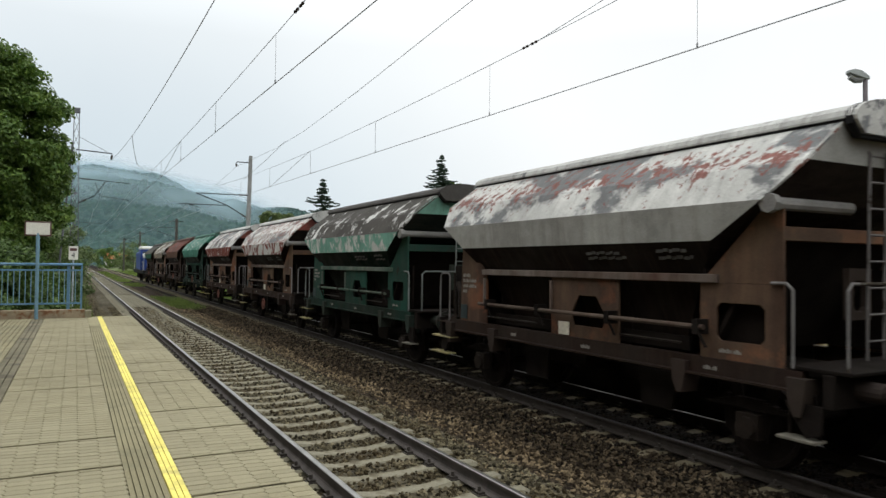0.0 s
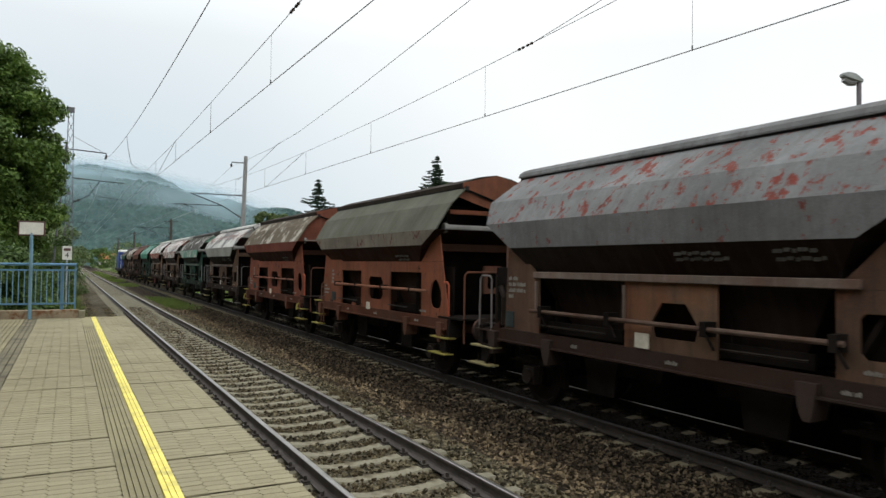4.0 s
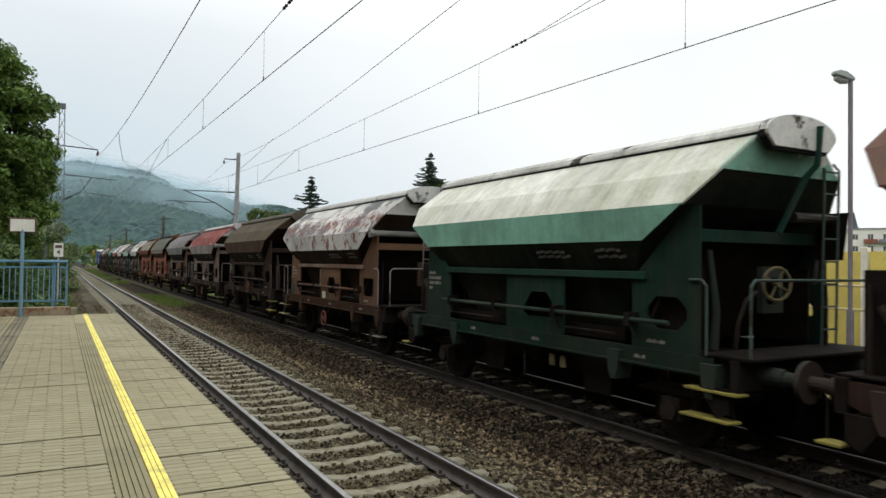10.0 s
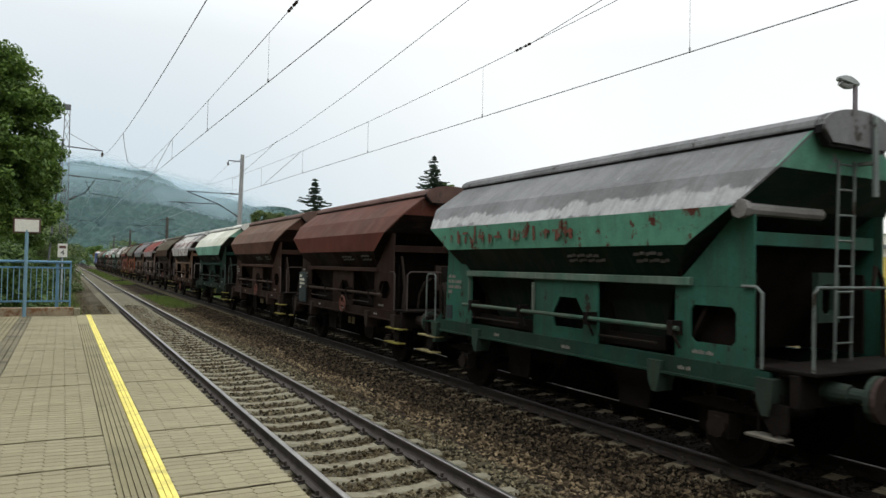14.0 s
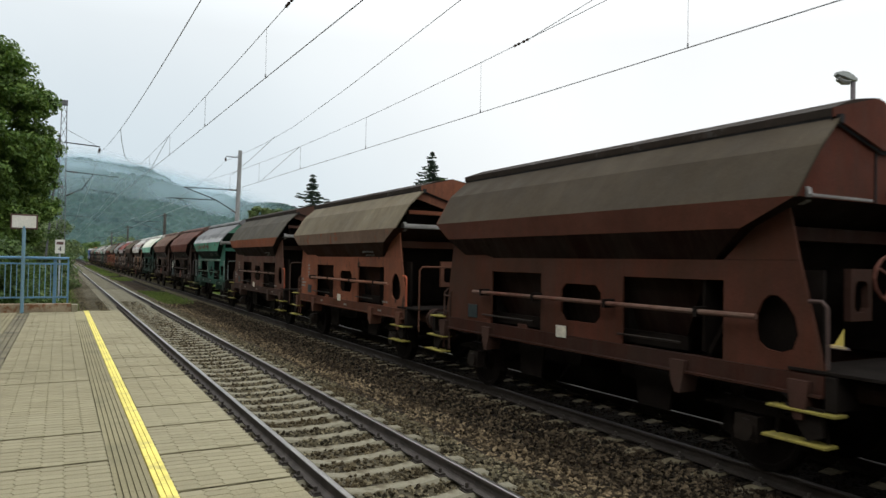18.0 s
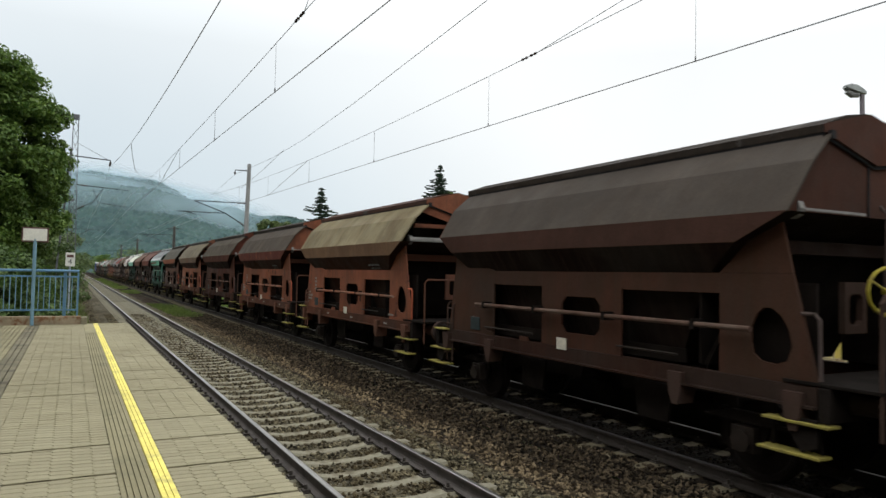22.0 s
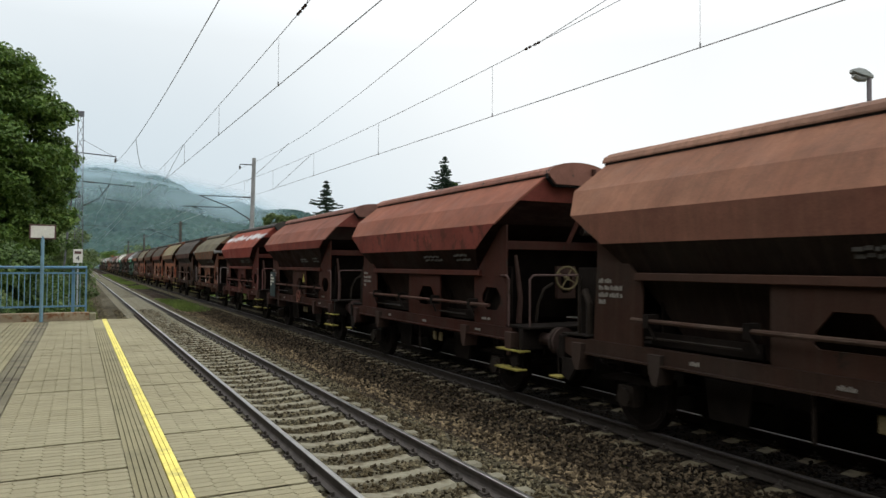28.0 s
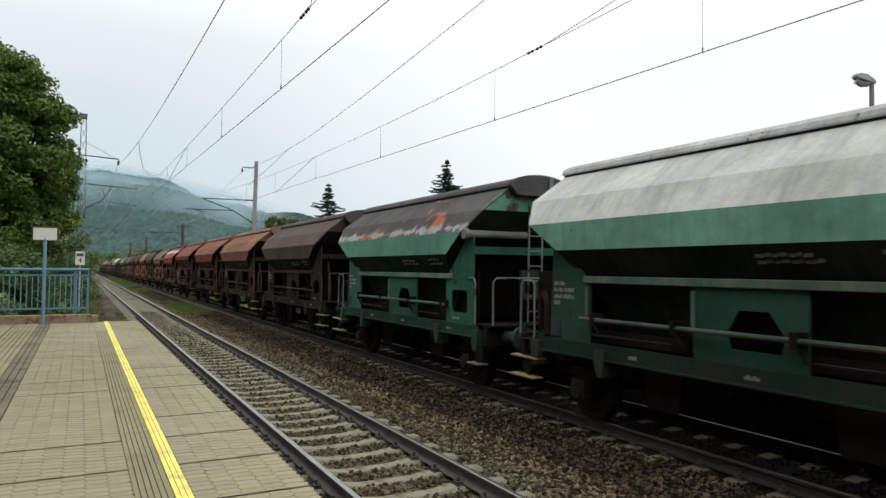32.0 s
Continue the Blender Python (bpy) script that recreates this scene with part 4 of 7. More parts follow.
            plate(bm, [(y + 0.18, 0.97), (y + 0.11, 0.30), (y + 0.17, 0.30), (y + 0.34, 0.97)], s * 0.95, s * 0.99)
            part("axle_guard", bm, "under", root)
            for q in (-0.80, 0.80):
                bm = bmesh.new()
                plate(bm, [(y + q - 0.12, 1.16), (y + q + 0.12, 1.16), (y + q + 0.09, 0.90), (y + q + 0.03, 0.76), (y + q - 0.05, 0.76), (y + q - 0.09, 0.92)], s * 1.09, s * 1.375)
                part("spring_bracket", bm, "under", root)
            for q in (-0.52, 0.52):
                part("brake_block", bbox(s * 0.75 - 0.05, s * 0.75 + 0.05, y + q - 0.045, y + q + 0.045, 0.3, 0.75), "under", root)
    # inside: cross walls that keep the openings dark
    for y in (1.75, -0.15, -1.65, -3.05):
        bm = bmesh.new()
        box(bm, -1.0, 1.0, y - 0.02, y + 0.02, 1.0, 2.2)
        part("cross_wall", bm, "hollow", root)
    # added near-black plate that stands in for deep shade under the wagon
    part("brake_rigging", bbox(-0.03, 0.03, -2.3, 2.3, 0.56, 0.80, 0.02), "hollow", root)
    for y in (0.3, -1.6):
        bm = bmesh.new()
        plate(bm, [(y - 0.62, 1.2), (y + 0.62, 1.2), (y + 0.46, 0.66), (y - 0.46, 0.66)], -0.62, 0.62)
        part("discharge_chute", bm, "hollow", root)
    for y0, y1 in ((0.22, 1.75), (-2.85, -1.75)):
        bm = bmesh.new()
        tube(bm, [(-1.305, y0, 1.37), (-1.305, y1, 1.37)], 0.016, 6)
        part("door_rod", bm, "rod", root)
    part("centre_sill", bbox(-0.35, 0.35, -4.1, 4.1, 0.78, 1.15), "under", root)
    bm = bmesh.new()
    tube(bm, [(-0.3, 0.6, 0.72), (-0.3, 1.35, 0.72)], 0.17, 12)
    part("air_tank", bm, "under", root, smooth=False)
    for y in (-2.08, 0.72):
        for x in (-0.93, 0.93):
            bm = bmesh.new()
            plate(bm, [(y - 0.36, 0.90), (y + 0.36, 0.90), (y + 0.28, 0.40), (y - 0.28, 0.40)], x - 0.02, x + 0.02)
            part("chute_mouth", bm, "under", root)
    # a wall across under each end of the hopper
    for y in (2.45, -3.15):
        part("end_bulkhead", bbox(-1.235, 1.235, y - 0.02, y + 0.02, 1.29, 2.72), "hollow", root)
    # ends
    for e in (-1, 1):
        part("headstock", bbox(-1.32, 1.32, MID + e * 4.18 - 0.06, MID + e * 4.18 + 0.06, 0.88, 1.236, 0.01), "under", root)
        for s in (-1, 1):
            bm = bmesh.new()
            tube(bm, [(s * 0.875, MID + e * 4.24, 1.06), (s * 0.875, MID + e * 4.52, 1.06)], 0.115, 14, 0.10)
            bf = part("buffer", bm, "buffer", root)
            bm = bmesh.new()
            tube(bm, [(s * 0.875, MID + e * 4.50, 1.06), (s * 0.875, MID + e * 4.78, 1.06)], 0.075, 12)
            tube(bm, [(s * 0.875, MID + e * 4.76, 1.06), (s * 0.875, MID + e * 4.815, 1.06)], 0.235, 20)
            part("buffer_head", bm, "buffer", bf)
            bm = bmesh.new()
            plate(bm, [(MID + e * 4.12, 0.9), (MID + e * 4.12, 0.62), (MID + e * 3.95, 0.55), (MID + e * 3.7, 0.9)], s * 1.30, s * 1.34)
            part("corner_plate", bm, "under", root)
        bm = bmesh.new()
        tube(bm, [(0, MID + e * 4.2, 1.02), (0, MID + e * 4.55, 1.0), (0, MID + e * 4.82, 0.96)], 0.05, 8)
        tube(bm, [(0.2, MID + e * 4.25, 0.95), (0.2, MID + e * 4.5, 0.6), (0.12, MID + e * 4.8, 0.62)], 0.025, 6)
        part("coupling", bm, "under", root)
        # walkway and its railings
        bm = bbox(-1.24, 1.24, 3.02, 3.66, 1.242, 1.27, 0.006) if e > 0 else bbox(-1.30, 1.30, -5.34 if kind == "b" else -5.02, -4.30, 1.242, 1.28, 0.006)
        part("end_walkway", bm, "under", root)
        for s in (-1, 1):
            if e > 0 and kind == "a":
                bm = bmesh.new()
                tube(bm, [(s * 1.27, 3.29, 1.17), (s * 1.27, 3.29, 2.08), (s * 1.27, 3.35, 2.14), (s * 1.27, 3.62, 2.14), (s * 1.27, 3.68, 2.08), (s * 1.27, 3.70, 1.17)], 0.018, 7)
                part("grab_rail", bm, "grab", root)
                part("hoop_plate", bbox(min(s * 1.16, s * 1.33), max(s * 1.16, s * 1.33), 3.26, 3.74, 1.14, 1.168, 0.004), "under", root)
            if e > 0:
                bm = bmesh.new()
                if kind == "c":
                    plate(bm, [(2.99, 1.21), (3.66, 1.21), (3.64, 1.02), (3.38, 0.93), (2.99, 0.93)], s * 1.265, s * 1.285)
                else:
                    plate(bm, [(2.99, 1.36), (3.28, 1.19), (3.05, 0.95), (2.99, 0.95)], s * 1.265, s * 1.285)
                part("frame_gusset", bm, "under", root)
            if e > 0 and kind == "b":
                bm = bmesh.new()
                for y in (2.98, 3.20):
                    tube(bm, [(s * 1.29, y, 0.60), (s * 1.29, y, 1.70), (s * 1.24, y - 0.05, 1.78)], 0.02, 6)
                for z in (0.98, 1.34, 1.64):
                    tube(bm, [(s * 1.29, 2.98, z), (s * 1.29, 3.20, z)], 0.018, 6)
                part("side_ladder", bm, "rod", root)
        if e < 0 and kind == "b":
            bm = bmesh.new()
            tube(bm, [(-1.28, -4.52, 1.98), (-1.28, -4.66, 1.98), (-1.28, -4.72, 1.92), (-1.28, -4.73, 1.30)], 0.02, 7)
            part("corner_handle", bm, "handle_red", root, "orange-red grab handle")
            bm = bmesh.new()
            tube(bm, [(-1.26, -5.32, 0.80), (-1.26, -5.32, 2.12), (-1.20, -5.32, 2.19), (1.20, -5.32, 2.19), (1.26, -5.32, 2.12), (1.26, -5.32, 0.80)], 0.02, 7)
            part("cross_rail", bm, "rod", root)
        elif e < 0:
            bm = bmesh.new()
            tube(bm, [(-1.30, -4.38, 1.25), (-1.30, -4.38, 2.08), (-1.30, -4.31, 2.15), (-1.30, -4.12, 2.15)], 0.018, 7)
            part("grab_rail", bm, "grab", root)
            bm = bmesh.new()
            tube(bm, [(-1.24, -4.94, 1.25), (-1.24, -4.94, 2.09), (-1.17, -4.94, 2.16), (1.17, -4.94, 2.16), (1.24, -4.94, 2.09), (1.24, -4.94, 1.25)], 0.018, 7)
            part("grab_rail", bm, "grab", root)
        # steps
        ys = 3.48 if e > 0 else -4.46
        for s in (-1, 1):
            stp = "step_yellow" if kind == "b" or kind == "c" else "step_worn" if e > 0 else "step_pale"
            treads = ((0.50, ys + 0.04, 0.36), (0.83, ys - 0.04, 0.38))
            if e > 0 and kind == "b":
                treads = ((0.50, 3.47, 0.36), (0.80, 3.40, 0.34), (1.195, 3.36, 0.24))
            elif e > 0 and kind == "c":
                treads = ((0.55, 3.66, 0.13),)
            elif kind == "a" and e < 0:
                treads = ((0.50, ys, 0.22),)
            for z, y, half in treads:
                part("step", bbox(min(s * 1.18, s * 1.40), max(s * 1.18, s * 1.40), y - half, y + half, z + 0.01, z + 0.04, 0.005), stp, root)
            for q in (-0.8, 0.8):
                bm = bmesh.new()
                z, y, half = treads[0]
                tube(bm, [(s * 1.22, y + q * half, z + 0.02), (s * 1.25, y + q * half * 0.8, 1.0)], 0.018, 5)
                part("step_hanger", bm, "under", root)
        # beams under the overhanging hopper
        yb = 2.78 if e > 0 else -4.10
        part("cross_beam", bbox(-1.22, 1.22, yb - 0.06, yb + 0.06, 2.62, 2.78, 0.006), "under", root)
        bm = bmesh.new()
        ya, yb = (2.0, 2.6) if e > 0 else (-3.2, -4.0)
        plate(bm, [(ya, 1.29), (ya + e * 0.06, 1.29), (yb + e * 0.06, 2.7), (yb, 2.7)], -1.225, 1.225)
        part("end_funnel", bm, "hollow", root)
    # trailing end: drive pipe, ladder, lid flap, hand brake
    bm = bmesh.new()
    if kind == "c":
        tube(bm, [(0.35, -4.36, 2.97), (1.42, -4.36, 2.97)], 0.075, 10)
    else:
        yp, zp = (-4.20, 3.02) if kind == "a" else (-4.37, 3.10)
        tube(bm, [(-1.42 if kind == "a" else -1.2, yp, zp), (0.0, yp, zp)], 0.075, 10)
        tube(bm, [(-1.47 if kind == "a" else -1.24, yp, zp), (-1.38 if kind == "a" else -1.16, yp, zp)], 0.11, 8)
    part("roof_drive", bm, "grab" if kind != "c" else "rod", root)
    lx = {"a": 0.02, "b": 0.02, "c": 0.95}[kind]
    lt = 3.62 if kind != "b" else 3.12
    bm = bmesh.new()
    ly = -4.50
    for s in (-0.16, 0.16):
        tube(bm, [(lx + s, ly + 0.02, 1.28), (lx + s, ly, 2.6), (lx + s, ly - 0.02, lt), (lx + s, ly + 0.06, lt + 0.1)], 0.018, 6)
    for i in range(8 if kind != "b" else 6):
        z = 1.5 + i * 0.3
        tube(bm, [(lx - 0.16, ly, z), (lx + 0.16, ly, z)], 0.014, 5)
    part("ladder", bm, "grab" if kind == "a" else "rod", root)
    bm = bmesh.new()
    if kind != "b":
        if kind == "a":
            box(bm, 0.20, 0.29, -4.74, -4.71, 3.22, 4.16)
            box(bm, 0.20, 0.29, -4.71, -4.53, 3.60, 3.64)
        else:
            tube(bm, [(0.30, -4.77, 4.10), (0.30, -4.73, 3.62), (0.22, -4.62, 3.45), (-0.02, -4.42, 2.75)], 0.042, 8)
        part("lid_lever" if kind == "a" else "lid_pipe", bm, "under", root)
    else:
        bm.free()
    if kind != "b":
        # brake gear on the leading deck
        part("gear_plate", bbox(-1.02, -0.98, 2.86, 3.52, 1.20, 2.30, 0.01), "under", root)
        part("gear_plate", bbox(-0.1, -0.05, 2.86, 3.55, 1.20, 2.45, 0.01), "under", root)
        bm = bmesh.new()
        tube(bm, [(-1.05, 3.2, 1.25), (-1.05, 3.2, 1.75), (-1.05, 3.32, 1.95)], 0.06, 8)
        tube(bm, [(-1.08, 3.42, 1.25), (-1.08, 3.42, 2.15)], 0.025, 6)
        part("brake_valve", bm, "rod", root)
    if kind == "a":
        # worn stiffeners on the side
        for y in (1.90, -0.14):
            part("stiffener", bbox(-1.315, -1.272, y - 0.022, y + 0.022, 1.62, 2.076, 0.005), "under", root)
    if kind != "a":
        # added dark plate; closes a bright gap towards the next wagon
        bm = bmesh.new()
        plate(bm, [(-4.16, 2.42), (-4.52, 2.42), (-4.60, 3.06), (-4.16, 3.06)], 1.18, 1.21)
        part("corner_panel", bm, "under", root)
        # dark end panel and brake rigging on the deck's other side
        bm = bmesh.new()
        plate(bm, [(-3.9, 1.285), (-4.86, 1.285), (-4.80, 2.2), (-4.2, 2.74), (-3.9, 2.74)], 1.20, 1.24)
        part("end_panel", bm, "under", root)
    bm = bmesh.new()
    cornered(bm, -0.30, 0.12, 1.72, 2.32, octagon(-0.22, 0.04, 1.82, 2.18, 0.05), 0, 0.08)
    ob = part("brake_stand", bm, "under", root)
    ob.matrix_basis = pose(-0.05, -4.3, 0, 0, 0, 90)
    if kind in "bc":
        ob = part("brake_wheel", handwheel(0.27 if kind == "b" else 0.21), "wheel_yellow" if kind == "b" else "wheel_pale", root, "yellow brake handwheel")
        ob.matrix_basis = pose(0.0 if kind == "b" else -0.05, -4.60 if kind == "b" else -4.42, 2.2 if kind == "b" else 2.1, 0, 0, 75)
    if kind in "ac":
        ob = part("side_handwheel", handwheel(0.2), "wheel_red", root, "rust-red handwheel")
        ob.matrix_basis = pose(-1.44, -0.88, 0.70) if kind == "a" else pose(-1.42, -1.30, 1.25)
    if kind == "c":
        bm = bmesh.new()
        tube(bm, [(-0.98, -4.22, 1.29), (-0.96, -4.24, 1.75), (-1.0, -4.22, 2.15), (-1.04, -4.2, 2.52)], 0.055, 8, 0.03)
        part("brake_lever", bm, "under", root)
        bm = bmesh.new()
        tube(bm, [(-0.62, -4.25, 1.29), (-0.60, -4.28, 1.62), (-0.48, -4.3, 1.9), (-0.3, -4.32, 2.0)], 0.028, 6)
        part("air_pipe", bm, "rod", root)
    bm = bmesh.new()
    tube(bm, [(0.55, -4.3, 1.0), (0.56, -4.52, 0.86), (0.55, -4.72, 0.6), (0.5, -4.84, 0.66)], 0.03, 6)
    part("brake_hose", bm, "black", root)
    bm = bmesh.new()
    tube(bm, [(0.98, -4.42, 1.28), (0.98, -4.42, 1.9), (0.9, -4.44, 2.25), (0.72, -4.46, 2.4), (0.66, -4.46, 2.1)], 0.03, 6)
    part("stand_pipe", bm, "rod", root)
    # lettering and boards on the side that is seen
    bm = bmesh.new()
    x = -1.274
    if kind == "b":
        letters(bm, x, 3.02, 1.66, ((2, 3), (2, 2, 5), (4, 3, 1), (2,)), 0.066)
        letters(bm, x, 2.32, 2.10, ((3,), (4,), (3,), (4,)), 0.07)
    else:
        letters(bm, x, 2.73, 2.08, ((2, 3), (2, 2, 5), (4, 4, 1), (3,)), 0.068)
    letters(bm, x, -3.4, 1.31, ((5, 3), ()), 0.05)
    letters(bm, -1.304, 1.0, 1.09, ((4,), ()), 0.055)
    letters(bm, -1.304, -0.9, 1.09, ((5,), ()), 0.055)
    letters(bm, -1.304, -3.2, 1.09, ((3, 2), ()), 0.05)
    tagged(part("lettering", bm, "letters", root, "small white lettering"), kind="stuff")
    # faint stencilled rows on the slope of the hopper
    (za, xa), (zb, xb) = sec[3][:2], sec[4][:2]
    bm = bmesh.new()
    for y0, y1, z0 in ((-2.2, -2.8, 2.52), (-2.3, -2.85, 2.44)) if kind == "b" else ((-1.1, -1.8, 2.50), (-1.1, -1.85, 2.43), (-2.5, -3.0, 2.52), (-2.5, -3.05, 2.43)):
        y, i = y0, 0
        while y > y1:
            w = 0.05 + 0.03 * ((i * 5 + 2) % 3)
            zz = z0 + 0.012 * ((i * 7) % 2)
            x = xb + (xa - xb) * (zz - zb) / (za - zb) + 0.010
            box(bm, -x - 0.004, -x + 0.004, y - w, y, zz - 0.022, zz + 0.022)
            y -= w + 0.018
            i += 1
    tagged(part("stencil", bm, "stencil", root, "faint grey stencilled rows"), kind="stuff")
    # low data board and tie-down plate by the leading corner
    if kind == "b":
        part("data_board", bbox(-1.288, -1.274, 1.97, 2.29, 1.29, 1.53, 0.003), "board", root, "small black data board")
        part("orange_mark", bbox(-1.279, -1.272, 2.70, 2.95, 1.95, 2.04), "mark_red", root, "faded red mark")
    elif kind == "a":
        part("data_board", bbox(-1.288, -1.274, 2.56, 2.80, 1.27, 1.54, 0.003), "board", root, "small grey data board")
        part("orange_mark", bbox(-1.279, -1.272, 2.54, 2.76, 1.86, 1.96), "mark_red", root, "faded red mark")
    else:
        bm = bmesh.new()
        plate(bm, [(-2.51, 2.02), (-2.79, 2.02), (-2.94, 1.83), (-2.66, 1.83)], -1.12, -1.114)
        part("warning_rhomb", bm, "step_yellow", root, "yellow slanted warning plate")
    if kind == "c":
        bm = bmesh.new()
        plate(bm, [(-1.32, 1.74), (-1.59, 1.74), (-1.455, 2.02)], -1.285, -1.278)
        part("warning_triangle", bm, "step_yellow", root, "yellow warning triangle")
    if kind == "a":
        part("placard", bbox(-1.312, -1.304, -0.62, -0.36, 1.25, 1.45), "placard", root, "small white placard")
    if kind == "b":
        part("placard", bbox(-1.312, -1.302, -0.64, -0.40, 1.19, 1.37), "placard", root, "small white placard")
        for y in (3.30, -4.40):
            bm = bmesh.new()
            tube(bm, [(-1.33, y, 1.03), (-1.41, y, 1.0), (-1.44, y, 0.92), (-1.44, y - 0.04, 0.82)], 0.032, 6)
            part("towing_hook", bm, "step_yellow", root, "yellow towing hook")
    if kind == "b":
        for y in (1.60, 0.51):
            bm = bmesh.new()
            plate(bm, [(y - 0.13, 1.231), (y + 0.13, 1.231), (y + 0.13, 1.30), (y - 0.10, 1.30)], -1.30, -1.275)
            part("frame_plate", bm, "under", root)
    if kind == "c":
        for y in (-1.30, -1.57):
            part("valve_tag", bbox(-1.21, -1.17, y - 0.06, y + 0.06, 0.72, 0.90, 0.006), "wheel_pale", root, "small dull yellow tag")
        for y in (-1.30, -1.57):
            part("tag_hanger", bbox(-1.20, -1.18, y - 0.015, y + 0.015, 0.90, 1.01), "under", root)
        bm = bmesh.new()
        tube(bm, [(-1.2, -0.58, 1.0), (-1.2, -0.58, 0.46)], 0.025, 6)
        part("drain_pipe", bm, "rod", root)
    for y in AXLE_Y:
        wheelset(root, y)
    return root


# colours
WHITE, GREY, DGREY = (0.56, 0.56, 0.53), (0.165, 0.17, 0.172), (0.06, 0.056, 0.05)
RED, RBROWN, BROWN, DBROWN = (0.185, 0.052, 0.04), (0.115, 0.04, 0.03), (0.10, 0.051, 0.037), (0.066, 0.036, 0.027)
PEEL = (0.225, 0.105, 0.09)
ORANGE, OLIVE, TAN = (0.215, 0.08, 0.045), (0.10, 0.09, 0.064), (0.165, 0.145, 0.115)
GREEN, LGREEN, DGREEN = (0.042, 0.15, 0.108), (0.16, 0.33, 0.26), (0.022, 0.075, 0.055)
